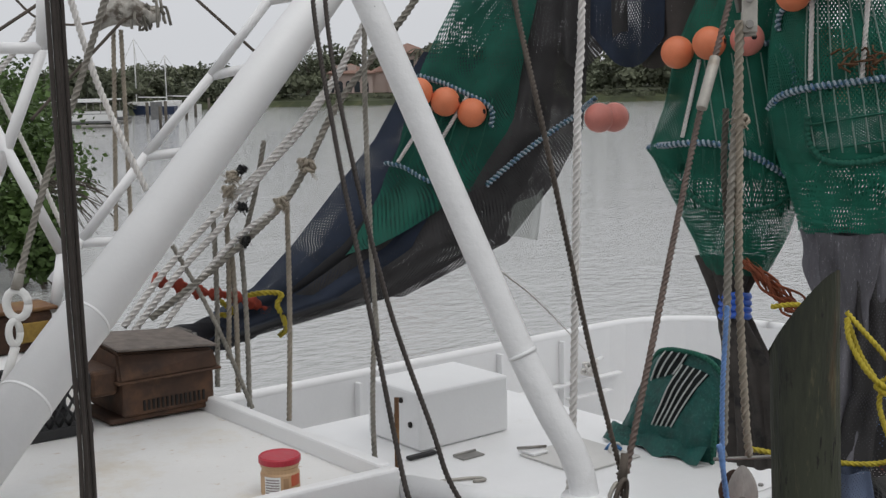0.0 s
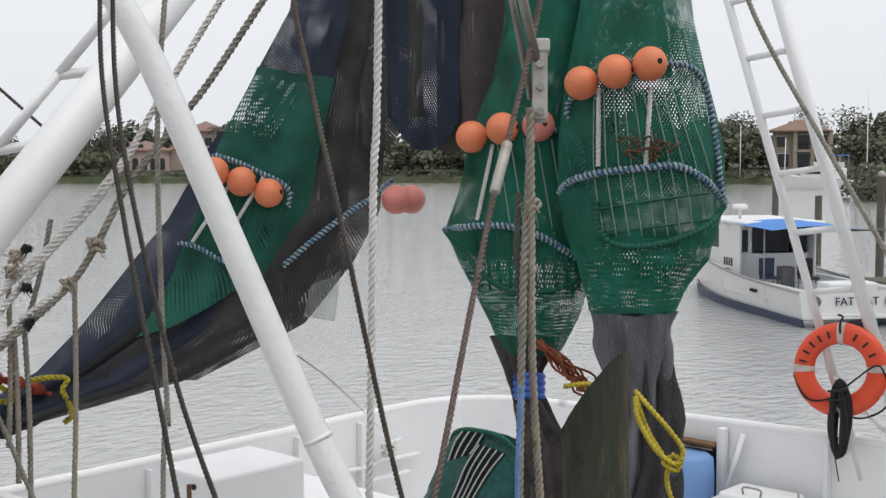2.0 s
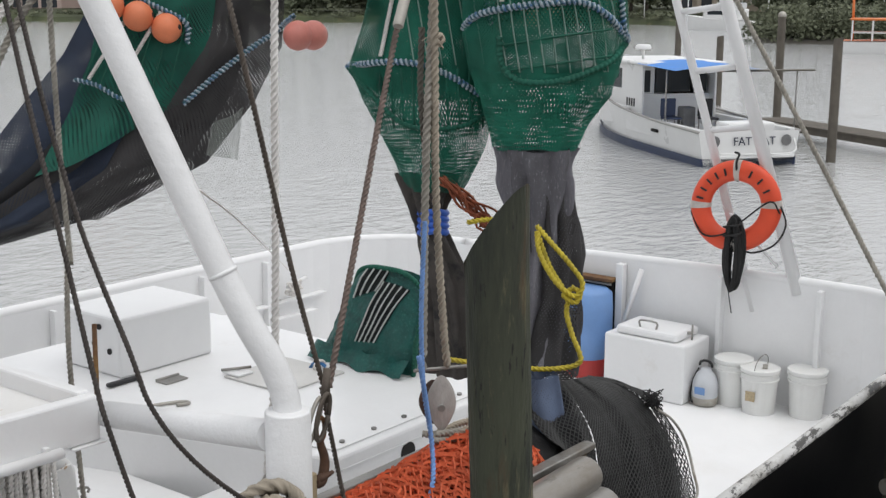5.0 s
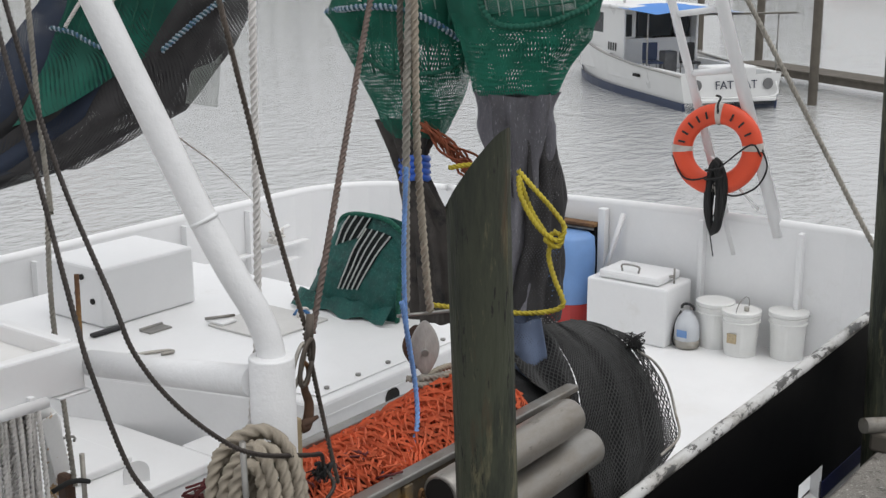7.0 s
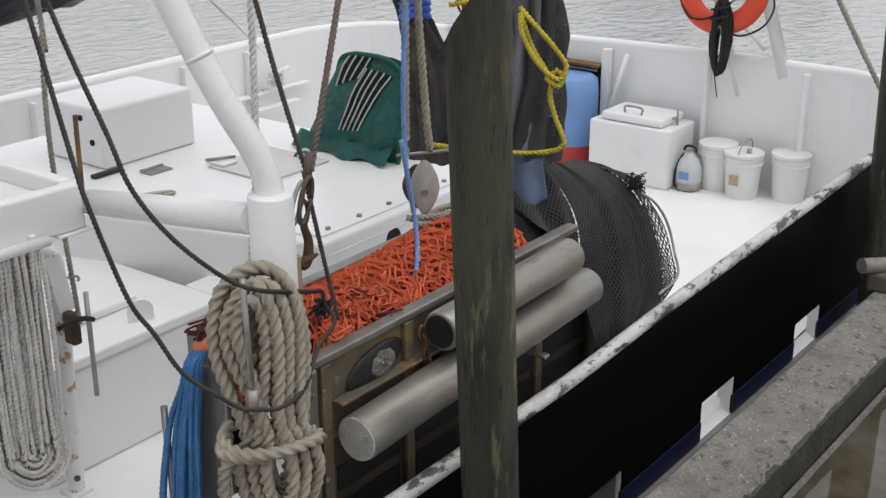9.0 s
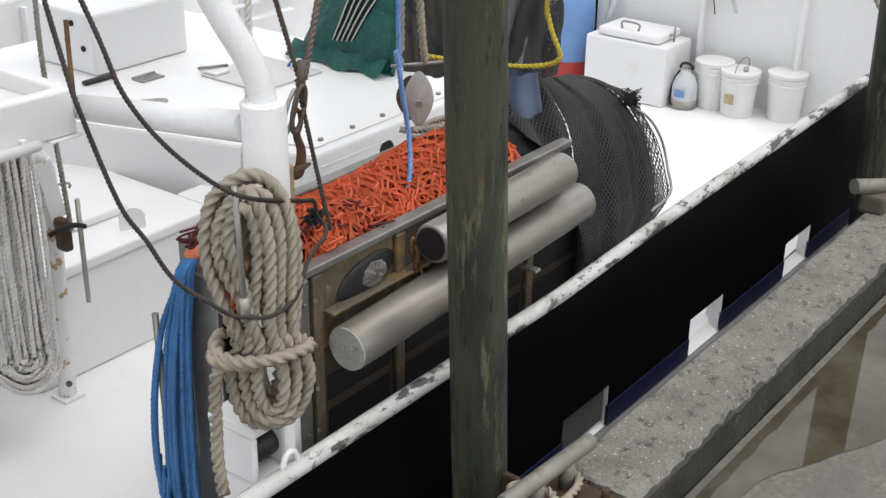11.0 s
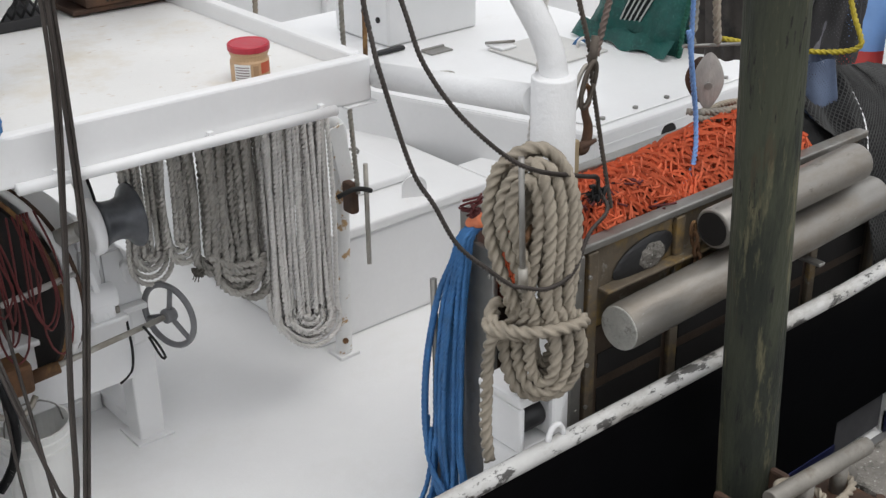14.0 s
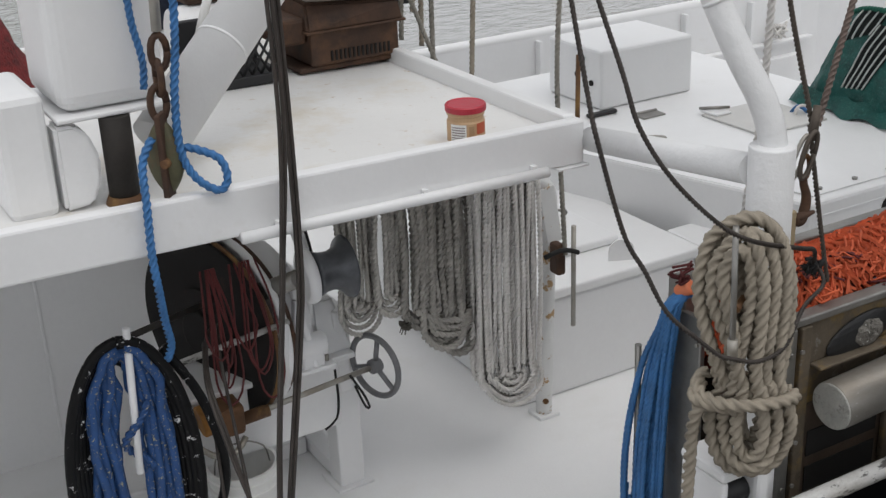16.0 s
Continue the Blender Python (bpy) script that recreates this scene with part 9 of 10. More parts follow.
def hip_roof(x0, x1, y0, y1, z, h, over, m):
    bm = bmesh.new()
    ins = min(x1 - x0, y1 - y0) / 2 + over
    c = [(x0 - over, y0 - over, z), (x1 + over, y0 - over, z), (x1 + over, y1 + over, z), (x0 - over, y1 + over, z)]
    lo = [bm.verts.new((x, y, q)) for x, y, q in c]
    lo2 = [bm.verts.new((x, y, q + 0.18)) for x, y, q in c]
    if x1 - x0 > y1 - y0:
        rd = [bm.verts.new((x0 - over + ins, (y0 + y1) / 2, z + h)), bm.verts.new((x1 + over - ins, (y0 + y1) / 2, z + h))]
        caps = ((lo2[0], lo2[1], rd[1], rd[0]), (lo2[1], lo2[2], rd[1]), (lo2[2], lo2[3], rd[0], rd[1]), (lo2[3], lo2[0], rd[0]))
    else:
        rd = [bm.verts.new(((x0 + x1) / 2, y0 - over + ins, z + h)), bm.verts.new(((x0 + x1) / 2, y1 + over - ins, z + h))]
        caps = ((lo2[0], lo2[1], rd[0]), (lo2[1], lo2[2], rd[1], rd[0]), (lo2[2], lo2[3], rd[1]), (lo2[3], lo2[0], rd[0], rd[1]))
    for q in caps:
        bm.faces.new(q)
    for i in range(4):
        bm.faces.new((lo[i], lo[(i + 1) % 4], lo2[(i + 1) % 4], lo2[i]))
    bm.faces.new(lo[::-1])
    return moved(bm, m)


def far_box(x0, x1, y0, y1, z0, z1, m, bevel=0.0):
    return moved(box(x0, x1, y0, y1, z0, z1, bevel), m)


# pink house with an arcade
m = facing(35.4, shore(35.4) + 14, 1.7)
villa = thing("riverside_house", "pink stucco house with clay tile roof and arcade", "house", m.translation, group="riverside houses")
part("wall", far_box(-7.5, -0.5, 0, 7, 0, 3.0, m), STUCCO, villa)
part("upper_wall", far_box(-6.5, -3.0, 0.5, 6, 3.0, 4.4, m), STUCCO, villa)
part("wall", far_box(2.0, 8.5, 1, 8, 0, 6.0, m), STUCCO, villa)
part("roof", hip_roof(-7.5, -0.5, 0, 7, 3.0, 1.7, 0.5, m), TILE, villa)
part("roof", hip_roof(2.0, 8.5, 1, 8, 6.0, 1.8, 0.5, m), TILE, villa)
part("wall", far_box(-0.5, 2.0, 2, 7, 0, 3.2, m), STUCCO, villa)
part("roof", hip_roof(-0.5, 2.0, 2, 7, 3.2, 1.0, 0.3, m), TILE, villa)
for k in range(5):
    x = -7.0 + 1.35 * k
    arch = bmesh.new()
    ring_pts = [(x + 0.45 * math.cos(t), 1.5 + 0.45 * math.sin(t)) for t in np.linspace(0, math.pi, 9)]
    vs = [arch.verts.new((px, -0.03, pz)) for px, pz in [(x + 0.45, 0.1)] + ring_pts + [(x - 0.45, 0.1)]]
    arch.faces.new(vs)
    part("archway", moved(arch, m), GLASS, villa, "dark arched opening")
for x0, z0, w, h in ((-5.3, 3.2, 0.9, 0.9), (2.8, 3.8, 1.1, 1.3), (5.0, 3.8, 1.1, 1.3), (7.0, 3.8, 0.9, 1.3), (3.0, 0.6, 1.6, 1.8), (6.0, 0.6, 1.6, 1.8)):
    yy = 0.47 if x0 < 0 else 0.97
    win = part("window", far_box(x0, x0 + w, yy - 0.02, yy, z0, z0 + h, m), GLASS, villa)
    part("window_frame", far_box(x0 - 0.1, x0 + w + 0.1, yy - 0.06, yy - 0.03, z0 - 0.12, z0, m), GEL, win)
part("chimney", far_box(1.0, 1.7, 4.0, 4.7, 3.0, 8.6, m), STUCCO, villa, "tall pale chimney")

# two-storey house with balconies
m = facing(63.55, shore(63.5) + 13, 1.7)
house2 = thing("riverside_house", "beige two-storey house with hip roof and balcony", "house", m.translation, group="riverside houses")
part("wall", far_box(-4.2, 4.2, 1.6, 9, 0, 5.6, m), STUCCO_TAN, house2)
part("roof", hip_roof(-4.2, 3.4, 0, 9, 5.6, 1.9, 0.6, m), TILE_TAN, house2)
part("balcony_floor", far_box(-1.2, 4.2, 0, 1.6, 2.7, 3.0, m), STUCCO_TAN, house2)
for x in (-1.0, 1.4, 3.9):
    part("column", far_box(x - 0.25, x + 0.25, 0.05, 0.5, 0, 5.6, m), STUCCO_TAN, house2)
for k in range(14):
    part("baluster", far_box(-0.8 + 0.36 * k, -0.72 + 0.36 * k, 0.1, 0.16, 3.0, 3.9, m), DARK, house2)
part("balcony_rail", far_box(-1.0, 4.0, 0.08, 0.2, 3.9, 4.0, m), DARK, house2)
for x0, z0, w, h in ((-3.6, 3.4, 1.2, 1.5), (-3.4, 0.5, 1.5, 1.9), (-0.6, 3.1, 1.5, 2.0), (1.8, 3.1, 1.6, 2.0), (-0.6, 0.3, 1.5, 2.1), (1.8, 0.3, 1.8, 2.1)):
    win = part("window", far_box(x0, x0 + w, 1.56, 1.58, z0, z0 + h, m), GLASS, house2)
    part("window_frame", far_box(x0 - 0.1, x0 + w + 0.1, 1.50, 1.55, z0 + h, z0 + h + 0.15, m), GEL, win)
part("side_wing", far_box(4.2, 8.5, 3, 8, 0, 3.2, m), STUCCO_TAN, house2)
part("roof", hip_roof(4.2, 8.5, 3, 8, 3.2, 1.0, 0.4, m), GEL, house2)

# ---- boats ----


def hull_shape(length, beam, stern_z, bow_z, m, z0=-0.3, flare=0.82, band=None):
    """A planked hull: transom at 0, bow at the length along y."""
    v, f = [], []
    n = 15
    rows = 6
    for i in range(n):
        s = i / (n - 1)
        w = beam / 2 * (1 - max(0, (s - 0.35) / 0.65) ** 2.3)
        sheer = stern_z + (bow_z - stern_z) * s**1.6
        for side in (-1, 1):
            for k in range(rows):
                q = k / (rows - 1)
                fl = flare + (1 - flare) * q**0.8
                v.append((side * max(0.02, w * fl), s * length + 0.35 * s * q, z0 + (sheer - z0) * q))
    R2 = rows * 2
    for i in range(n - 1):
        for side in range(2):
            for k in range(rows - 1):
                a = i * R2 + side * rows + k
                f.append((a, a + R2, a + R2 + 1, a + 1))
    for k in range(rows - 1):
        f.append((k, k + 1, rows + k + 1, rows + k))
    return [tuple(m @ Vector(p)) for p in v], f


def deck_shape(length, beam, stern_z, bow_z, m, drop=0.05, s0=0.0, s1=1.0):
    v, f = [], []
    n = 13
    for i in range(n):
        s = s0 + (s1 - s0) * i / (n - 1)
        w = beam / 2 * (1 - max(0, (s - 0.35) / 0.65) ** 2.3)
        z = stern_z + (bow_z - stern_z) * s**1.6 - drop
        v += [tuple(m @ Vector((-max(0.02, w), s * length, z))), tuple(m @ Vector((max(0.02, w), s * length, z)))]
    for i in range(n - 1):
        f.append((2 * i, 2 * i + 1, 2 * i + 3, 2 * i + 2))
    return v, f


def block(x0, x1, y0, y1, z0, z1, m, bevel=0.02):
    return moved(box(x0, x1, y0, y1, z0, z1, bevel), m)


SX, FX = Vector((0.8, -0.6, 0)), Vector((0.6, 0.8, 0))
mb = Matrix(((SX.x, FX.x, 0, 28.85), (SX.y, FX.y, 0, 13.0), (0, 0, 1, 0), (0, 0, 0, 1)))
fc = thing("work_boat", "white fibreglass work boat with blue awning and lettered transom", "boat", (28.85, 13.0, 0))
part("hull", hull_shape(9.4, 2.75, 0.86, 1.45, mb), GEL, fc, "white hull")
part("bottom_band", hull_shape(9.42, 2.60, 0.20, 0.30, mb, flare=0.97), NAVY, fc, "navy boot-top")
part("cockpit_sole", deck_shape(9.4, 2.5, 0.86, 1.45, mb, 0.42, 0.02, 0.5), GEL, fc)
part("foredeck", deck_shape(9.4, 2.7, 0.86, 1.45, mb, 0.02, 0.5, 1.0), GEL, fc)
for sx in (-1, 1):
    part("rub_rail", sweep(curve([tuple(mb @ Vector((sx * 1.38, 0, 0.85))), tuple(mb @ Vector((sx * 1.38, 3.0, 0.93))), tuple(mb @ Vector((sx * 1.25, 5.6, 1.1))), tuple(mb @ Vector((sx * 0.7, 8.2, 1.34)))], 0.3), 0.035, 8), surface("grey_rub_rail", (0.35, 0.34, 0.32), 0.6) if sx < 0 else bpy.data.materials["grey_rub_rail"], fc, smooth=True)
part("coaming", block(-1.3, -1.15, 0.1, 4.6, 0.45, 0.90, mb), GEL, fc)
part("coaming", block(1.15, 1.3, 0.1, 4.6, 0.45, 0.90, mb), GEL, fc)
part("transom_box", block(-0.55, 0.75, 0.1, 0.75, 0.44, 1.05, mb, 0.05), GEL, fc)
part("cabin_side", block(-1.12, -1.05, 4.0, 7.0, 0.5, 2.25, mb), GEL, fc)
part("cabin_side", block(1.05, 1.12, 4.0, 7.0, 0.5, 2.25, mb), GEL, fc)
part("cabin_front", block(-1.05, 1.05, 6.7, 6.78, 0.9, 2.25, mb), GEL, fc)
part("cabin_back", block(-1.05, 1.05, 4.3, 4.36, 0.5, 1.45, mb), GEL, fc)
part("cabin_back", block(-1.05, -0.62, 4.3, 4.36, 1.45, 2.25, mb), GEL, fc)
part("cabin_roof", block(-1.2, 1.2, 3.6, 7.1, 2.25, 2.36, mb, 0.05), GEL, fc)
part("windscreen", block(-0.6, 0.45, 4.29, 4.31, 1.5, 2.15, mb), GLASS, fc, "dark cabin window")
part("cabin_window", block(-0.98, -0.75, 4.285, 4.30, 1.5, 2.1, mb), GLASS, fc)
part("cabin_window", block(0.55, 0.95, 4.285, 4.30, 1.5, 2.15, mb), GLASS, fc)
part("side_window", block(-1.125, -1.12, 5.4, 6.4, 1.55, 2.1, mb), GLASS, fc)
aw = []
for i in range(9):
    for j in range(9):
        u, w = i / 8, j / 8
        aw.append(tuple(mb @ Vector((-1.25 + 2.5 * u, 1.7 + 2.4 * w, 2.24 + 0.10 * math.sin(math.pi * u) + 0.06 * w))))
part("awning", (aw, [(i * 9 + j, (i + 1) * 9 + j, (i + 1) * 9 + j + 1, i * 9 + j + 1) for i in range(8) for j in range(8)]), CANVAS, fc, "sky-blue canvas awning", smooth=True)
part("awning_extension", block(0.2, 2.9, 1.9, 2.2, 2.18, 2.22, mb, 0.01), DARK_ROPE, fc)
for x, y in ((-1.2, 2.3), (1.2, 2.3), (2.4, 2.0)):
    part("awning_pole", cyl(mb @ Vector((x, y, 0.5)), mb @ Vector((x, y, 2.22)), 0.022, n=8), STEEL, fc)
for x, y, mt, nm in ((-0.6, 3.2, NAVY, "deck_chair"), (0.35, 2.9, BLACK_PLASTIC, "deck_chair")):
    ch = part(nm, block(x - 0.22, x + 0.22, y - 0.2, y + 0.22, 0.86, 0.92, mb), mt, fc)
    part("chair_back", block(x - 0.22, x + 0.22, y + 0.2, y + 0.25, 0.92, 1.4, mb), mt, ch)
    for sx in (-0.19, 0.19):
        for sy in (-0.17, 0.19):
            part("chair_leg", cyl(mb @ Vector((x + sx, y + sy, 0.45)), mb @ Vector((x + sx, y + sy, 0.87)), 0.018, n=6), STEEL, ch)
part("grey_bin", block(-0.15, 0.22, 3.4, 3.8, 0.45, 1.15, mb, 0.04), STRAKE, fc)
part("radar_dome", moved(cyl((0, 0, 0), (0, 0, 0.14), 0.24, 0.2, n=18, bevel=0.04), mb @ Matrix.Translation((-0.5, 5.4, 2.62))), GEL, fc)
part("radar_mast", cyl(mb @ Vector((-0.5, 5.4, 2.36)), mb @ Vector((-0.5, 5.4, 2.62)), 0.04, n=8), GEL, fc)
part("aerial", cyl(mb @ Vector((0.6, 5.0, 2.36)), mb @ Vector((0.65, 5.0, 4.6)), 0.014, n=6), GEL, fc)
part("swim_rail", sweep(curve([tuple(mb @ Vector((-0.95, -0.22, 0.34))), tuple(mb @ Vector((0.0, -0.3, 0.32))), tuple(mb @ Vector((1.1, -0.22, 0.34))), tuple(mb @ Vector((1.2, -0.05, 0.66)))], 0.1), 0.022, 8), GEL, fc, smooth=True)
part("swim_platform", block(-0.95, 1.1, -0.3, -0.02, 0.22, 0.30, mb), GEL, fc)
part("hull_vent", block(-1.40, -1.30, 2.4, 2.75, 0.60, 0.68, mb), DARK, fc)
for k in range(4):
    part("registration_bar", block(-1.128, -1.122, 4.45 + 0.16 * k, 4.55 + 0.16 * k, 1.1, 1.32, mb, 0), BLACK_PLASTIC, fc)
letters = bpy.data.curves.new("boat_name", "FONT")
letters.body, letters.size, letters.extrude, letters.align_x = "FAT CAT", 0.29, 0.006, "CENTER"
tmp = bpy.data.objects.new("boat_name", letters)
scene.collection.objects.link(tmp)
bpy.context.view_layer.update()
name_mesh = bpy.data.meshes.new_from_object(tmp)
bpy.data.objects.remove(tmp)
name_mesh.transform(mb @ Matrix.Translation((0.12, -0.06, 0.52)) @ pose(0, 0, 0, 83, 0, 0))
name_mesh.materials.clear()
part("boat_name", name_mesh, surface("name_lettering", (0.03, 0.035, 0.06), 0.5), fc, "dark lettered boat name on the transom")
for x in (-0.95, 1.0):
    part("transom_emblem", moved(cyl((0, 0, 0), (0, -0.012, 0), 0.14, n=14), mb @ Matrix.Translation((x, -0.03, 0.62))), STRAKE, fc, "grey painted emblem")

# finger pier with pilings
pier = thing("finger_pier", "weathered grey plank pier on round pilings", "pier", (33, 13, 0))
PA, PB = Vector((36.2, 15.7, 0.45)), Vector((31.6, 8.0, 0.45))
pd = (PB - PA).normalized()
pn = Vector((-pd.y, pd.x, 0))
for k in range(54):
    c = PA + pd * (0.15 * k * 1.12)
    mm = Matrix.Translation(c + Vector((0, 0, 0.02 * wob(k, 0, 0)))) @ Matrix(((pd.x, pn.x, 0, 0), (pd.y, pn.y, 0, 0), (0, 0, 1, 0), (0, 0, 0, 1)))
    part("plank", tilted_box((0.145, 1.1, 0.05), mm, 0.0), FARWOOD, pier)
for s in (-0.45, 0.45):
    mm = Matrix.Translation(PA.lerp(PB, 0.5) + pn * s + Vector((0, 0, -0.12))) @ Matrix(((pd.x, pn.x, 0, 0), (pd.y, pn.y, 0, 0), (0, 0, 1, 0), (0, 0, 0, 1)))
    part("stringer", tilted_box(((PB - PA).length, 0.1, 0.18), mm, 0.01), FARWOOD, pier)
for i, (x, y, top, r) in enumerate(((37.2, 15.9, 3.5, 0.12), (30.9, 11.7, 3.1, 0.115), (52.5, 27.4, 3.0, 0.14), (44.2, 21.3, 2.6, 0.13), (32.9, 10.0, 1.0, 0.12))):
    part("mooring_piling", piling(x, y, top, r, 0.0, 0.02), FARWOOD, None, "weathered round mooring piling standing in the water", category="piling", group="far pilings")
ball = thing("piling_cap_lamp", "small pale dome on a piling", "lamp", (37.2, 15.9, 2.9))
bm = bmesh.new()
bmesh.ops.create_uvsphere(bm, u_segments=12, v_segments=8, radius=0.13)
part("dome", moved(bm, Matrix.Translation((37.2, 15.9, 3.52))), GALV, ball, smooth=True)

# excursion boat with orange trim
mo = Matrix(((-0.94, 0.34, 0, 90.75), (-0.34, -0.94, 0, 34.0), (0, 0, 1, 0), (0, 0, 0, 1)))
tour = thing("excursion_boat", "white wooden excursion boat with orange trimmed canopy", "boat", (92, 32, 0))
part("hull", hull_shape(13, 3.6, 0.85, 1.2, mo, flare=0.88), GEL, tour)
part("orange_sheer", deck_shape(13.1, 3.7, 0.9, 1.25, mo, 0.0), ORANGE_PAINT, tour)
part("canopy", block(-1.7, 1.7, 0.4, 10.6, 2.35, 2.5, mo, 0.05), ORANGE_PAINT, tour)
for k in range(8):
    for sx in (-1.6, 1.6):
        part("canopy_post", block(sx - 0.06, sx + 0.06, 0.5 + 1.4 * k, 0.62 + 1.4 * k, 0.9, 2.35, mo, 0), GEL, tour)
part("side_rail", block(-1.66, -1.58, 0.5, 10.4, 1.45, 1.53, mo, 0), GEL, tour)
part("side_rail", block(1.58, 1.66, 0.5, 10.4, 1.45, 1.53, mo, 0), GEL, tour)
part("mast", cyl(mo @ Vector((0, 0.6, 0.9)), mo @ Vector((0, 0.5, 5.2)), 0.09, n=8), ORANGE_PAINT, tour)

# motor yacht
my = facing(65.75, 150, 0.0) @ pose(0, 0, 0, 0, 0, 62)
yacht = thing("motor_yacht", "white motor yacht with flybridge moored off the bank", "boat", my.translation)
part("hull", hull_shape(10, 3.4, 1.1, 1.8, my), GEL, yacht)
part("deck_top", deck_shape(10, 3.4, 1.1, 1.8, my, 0.0), GEL, yacht)
part("cabin", block(-1.3, 1.3, 1.6, 6.2, 1.2, 2.5, my, 0.15), GEL, yacht)
part("cabin_window", block(-1.32, 1.32, 2.0, 5.6, 1.8, 2.25, my, 0.02), GLASS, yacht)
part("flybridge", block(-1.1, 1.1, 1.8, 4.6, 2.5, 3.2, my, 0.12), GEL, yacht)
part("bimini", block(-1.1, 1.1, 1.2, 3.6, 3.9, 4.0, my, 0.03), CANVAS, yacht)
for sx in (-1.0, 1.0):
    for y in (1.3, 3.5):
        part("bimini_pole", cyl(my @ Vector((sx, y, 3.1)), my @ Vector((sx, y, 3.95)), 0.03, n=6), GEL, yacht)

# pontoon boats and sailing boats to the left
for i, (az, r, L) in enumerate(((23.9, 121, 8.5), (24.4, 134, 8.0))):
    mm = facing(az, r, 0.0) @ pose(0, 0, 0, 0, 0, 75)
    pb = thing("pontoon_boat", "flat pontoon boat with pale canopy at its berth", "boat", mm.translation, group="pontoon boats")
    for sx in (-0.95, 0.95):
        part("pontoon", cyl(mm @ Vector((sx, 0, 0.15)), mm @ Vector((sx, L, 0.15)), 0.3, n=10), STEEL, pb)
    part("platform", block(-1.25, 1.25, 0, L, 0.45, 0.6, mm), STRAKE, pb)
    part("fence_panel", block(-1.27, -1.22, 0.3, L - 0.3, 0.65, 1.25, mm), GEL, pb)
    part("fence_panel", block(1.22, 1.27, 0.3, L - 0.3, 0.65, 1.25, mm), STRAKE, pb)
    part("canopy", block(-1.25, 1.25, 1.0, L - 1.5, 2.35, 2.5, mm, 0.06), GEL, pb)
    for sx in (-1.15, 1.15):
        for y in (1.2, L / 2, L - 1.7):
            part("canopy_pole", cyl(mm @ Vector((sx, y, 0.6)), mm @ Vector((sx, y, 2.4)), 0.035, n=6), STEEL, pb)
sign = thing("channel_board", "pale board on a post in the water", "sign", polar(25.75, 112, 0))
q = polar(25.75, 112, 0)
part("post", cyl(q, q + Vector((0, 0, 2.0)), 0.14, n=8), FARWOOD, sign)
part("board", moved(box(-0.5, 0.5, -0.05, 0.05, 0.9, 2.4, 0.02), facing(25.6, 112, 0)), STRAKE, sign)
for i, (az, r, h, L) in enumerate(((26.45, 165, 8.4, 9.0), (27.5, 172, 6.4, 8.0))):
    mm = facing(az, r, 0.0) @ pose(0, 0, 0, 0, 0, 80)
    sb = thing("sailing_yacht", "dark-hulled sailing yacht with bare mast" if i == 0 else "white sailing yacht with bare mast", "boat", mm.translation, group="sailing yachts")
    part("hull", hull_shape(L, 2.8, 1.0, 1.4, mm), NAVY if i == 0 else GEL, sb)
    part("deck_top", deck_shape(L, 2.8, 1.0, 1.4, mm, 0.0), GEL, sb)
    part("cabin", block(-0.9, 0.9, 2.5, 6.0, 1.1, 1.6, mm, 0.1), GEL, sb)
    part("mast", cyl(mm @ Vector((0, L * 0.55, 1.2)), mm @ Vector((0, L * 0.55, 1.2 + h)), 0.08, n=8), GEL, sb)
    part("boom", cyl(mm @ Vector((0, L * 0.53, 2.2)), mm @ Vector((0, L * 0.12, 2.1)), 0.07, n=8), GEL, sb)
    for a, b in (((0, L, 1.4), (0, L * 0.55, 1.2 + h)), ((0, 0, 1.1), (0, L * 0.55, 1.2 + h)), ((-1.2, L * 0.5, 1.1), (0, L * 0.55, 1.0 + h)), ((1.2, L * 0.5, 1.1), (0, L * 0.55, 1.0 + h))):
        part("stay", cyl(mm @ Vector(a), mm @ Vector(b), 0.02, n=4), STEEL, sb)
for i, az in enumerate((25.2, 26.0, 26.9, 27.3, 27.9, 28.3, 28.6, 28.9)):
    q = polar(az, 130 + 6 * i, -0.5)
    part("mooring_piling", cyl(q, q + Vector((0, 0, 2.6)), 0.17, n=8), FARWOOD, None, "thin dark mooring piling off the far bank", category="piling", group="far pilings")
for az, r, h in ((66.25, 165, 11.5), (69.75, 175, 11.5), (71.0, 175, 10.5), (67.6, 178, 7.5), (60.9, 178, 7.5), (36.45, 205, 9.0)):
    q = polar(az, r, 0.5)
    ob = thing("flag_pole", "slim pale mast standing on the far bank", "mast", q, group="far masts")
    part("pole", cyl(q, q + Vector((0, 0, h)), 0.09, 0.05, n=8), GEL, ob)
    part("pole_foot", cyl(q, q + Vector((0, 0, 0.5)), 0.2, n=8), CONCRETE, ob)

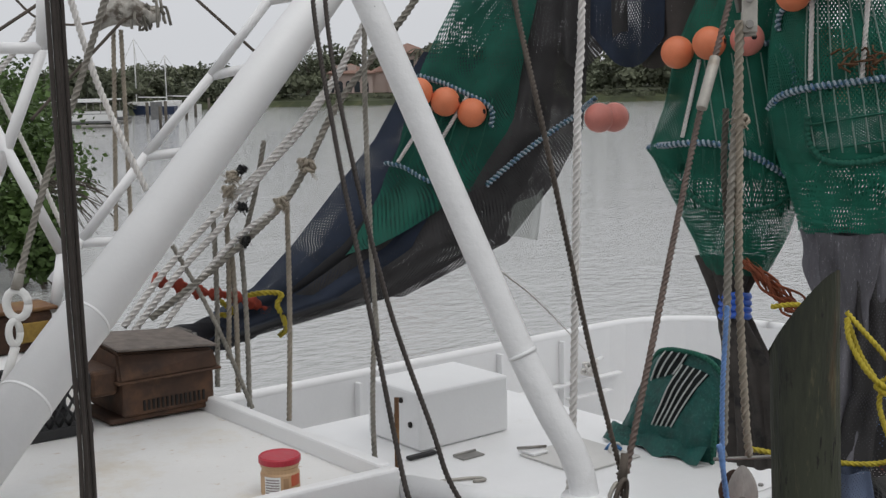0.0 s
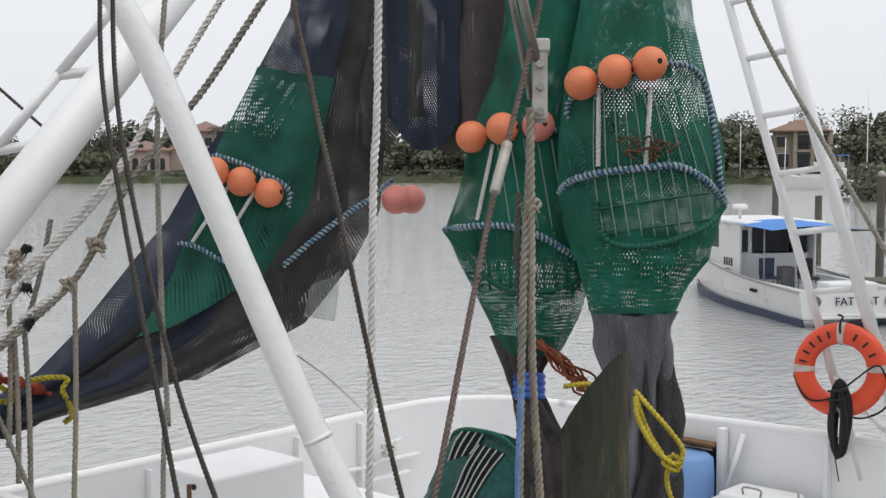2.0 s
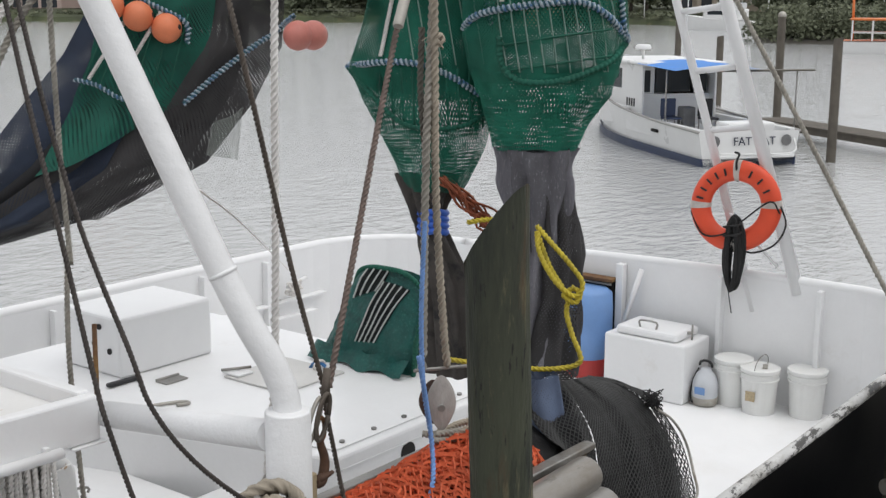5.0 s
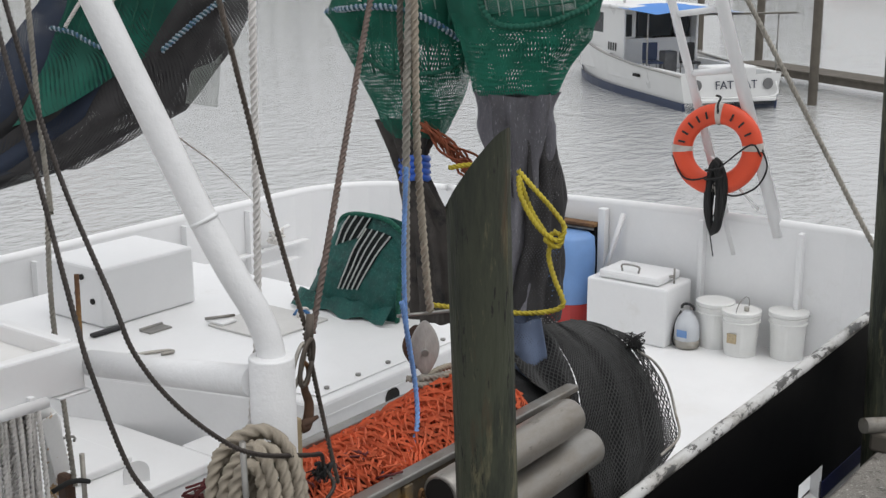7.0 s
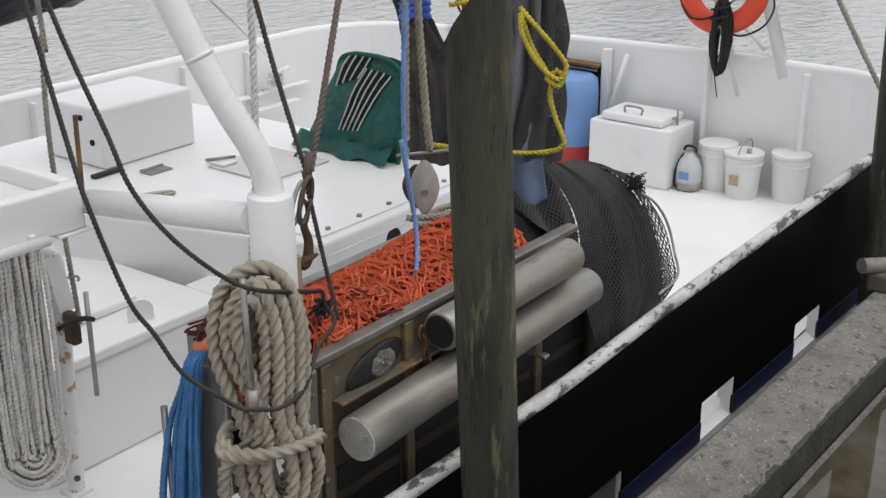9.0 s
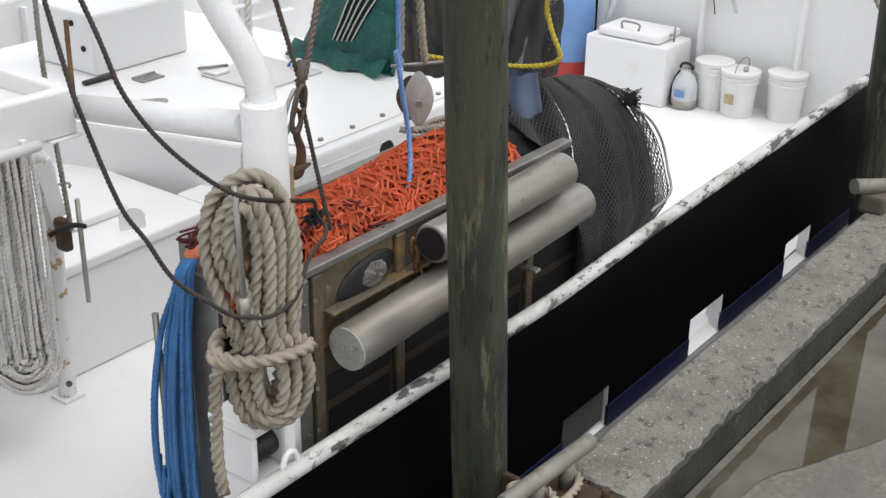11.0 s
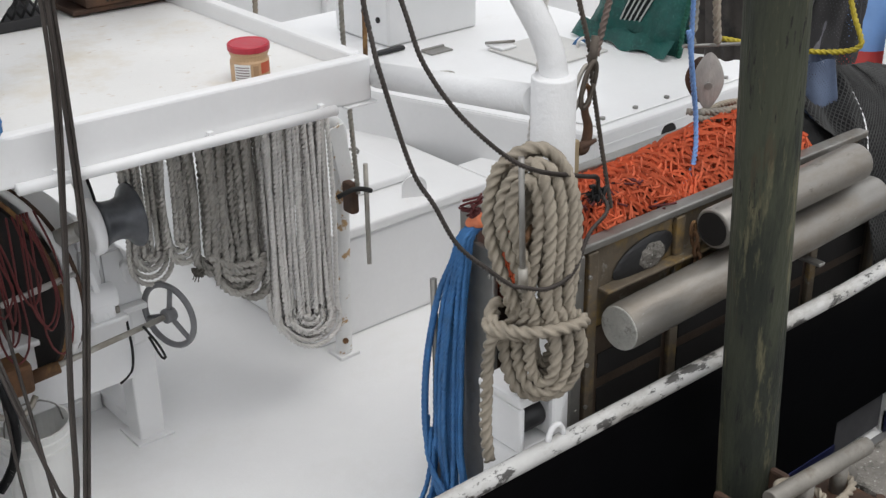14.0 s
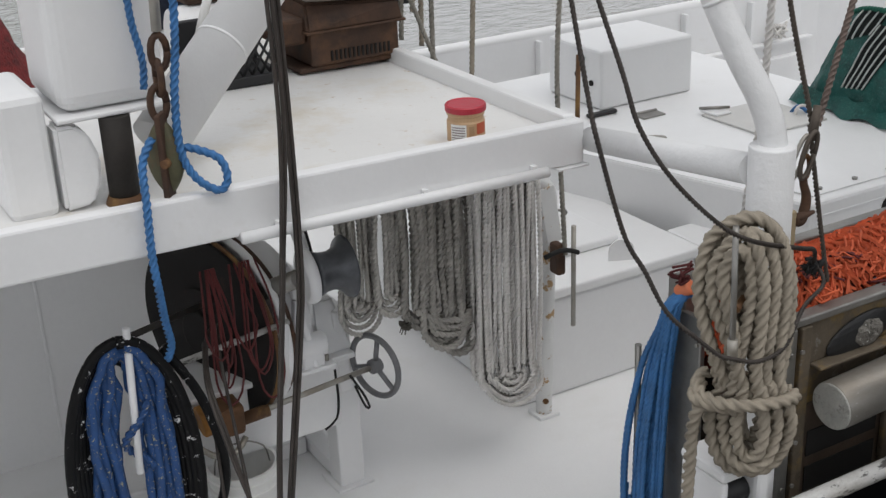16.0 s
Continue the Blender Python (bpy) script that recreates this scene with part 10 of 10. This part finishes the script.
# mangrove spit on the right, mangroves at the near left
mv, mf = [], []
rnd = random.Random(5)
for az in np.arange(66.1, 84, 0.3):
    for row in range(2):
        r = 118 + row * 9 + rnd.uniform(-3, 3) - (az - 66) * 0.5
        k = min(1, (az - 65.9) / 0.9) ** 0.5
        q = leaves(polar(az, r, 1.3 * k), 2.3, 2.3, 2.6 * k, 380, 0.2, rnd)
        o = len(mv)
        mv += q[0]
        mf += [tuple(i + o for i in face) for face in q[1]]
part("mangrove_spit", (mv, mf), LEAF_MID, None, "low grey-green mangrove spit at the water's edge", category="mangroves", kind="stuff")
sv, sf = [], []
for az in np.linspace(65.9, 85, 30):
    for r, z in ((112.0 - (az - 66) * 0.5, -0.2), (116.0 - (az - 66) * 0.5, 0.35), (140.0, 0.4), (144.0, -0.2)):
        sv.append(tuple(polar(az, r + 1.5 * wob(az, r, 0), z)))
for i in range(29):
    for j in range(3):
        sf.append((i * 4 + j, i * 4 + j + 1, i * 4 + 5 + j, i * 4 + 4 + j))
part("mud_spit", (sv, sf), surface("dark_mud", (0.05, 0.045, 0.035), 0.7, vary=0.3, scale=0.6), None, "low muddy spit", category="bank", kind="structure")
for i, (az, r, h, s) in enumerate(((17.6, 33, 5.2, 2.6), (19.2, 30, 4.0, 1.9), (16.2, 30, 5.6, 2.8), (18.8, 38, 5.6, 2.4), (14.0, 32, 5.4, 2.8), (20.1, 27, 2.6, 1.0))):
    rnd = random.Random(90 + i)
    p = polar(az, r, -0.1)
    ob = thing("mangrove", "fresh green mangrove bush leaning over the water", "mangrove", p, group="near mangroves")
    for k in range(6):
        a = rnd.uniform(0, 6.28)
        part("stem", cable([p + Vector((math.cos(a) * 0.6, math.sin(a) * 0.6, -0.2)), p + Vector((0, 0, 0.6)), p + Vector((math.cos(a + 2) * s * 0.6, math.sin(a + 2) * s * 0.6, h * 0.55))], 0.05, 6), BARK, ob, smooth=True)
    part("crown", leaves(p + Vector((0, 0, h * 0.5)), s, s, h * 0.52, 2600, 0.11, rnd), LEAF_FRESH, ob)
twigs = thing("bare_branch", "bare grey branches hanging over the water", "branch", polar(21.5, 27, 0))
rnd = random.Random(77)
root = polar(20.4, 28, 1.9)
for k in range(26):
    a = root + Vector((rnd.uniform(-0.2, 0.4), rnd.uniform(-0.2, 0.2), rnd.uniform(-0.1, 0.3)))
    d = Vector((rnd.uniform(0.4, 1.5), rnd.uniform(-0.6, 0.1), rnd.uniform(-0.9, 0.35)))
    part("twig", cable([a, a + d * 0.5 + Vector((0, 0, 0.15)), a + d], 0.012, 4), BARK, twigs, smooth=True)
    part("twig", cable([a + d * 0.6, a + d * 0.9 + Vector((rnd.uniform(-0.2, 0.2), 0, -0.4))], 0.008, 4), BARK, twigs, smooth=True)
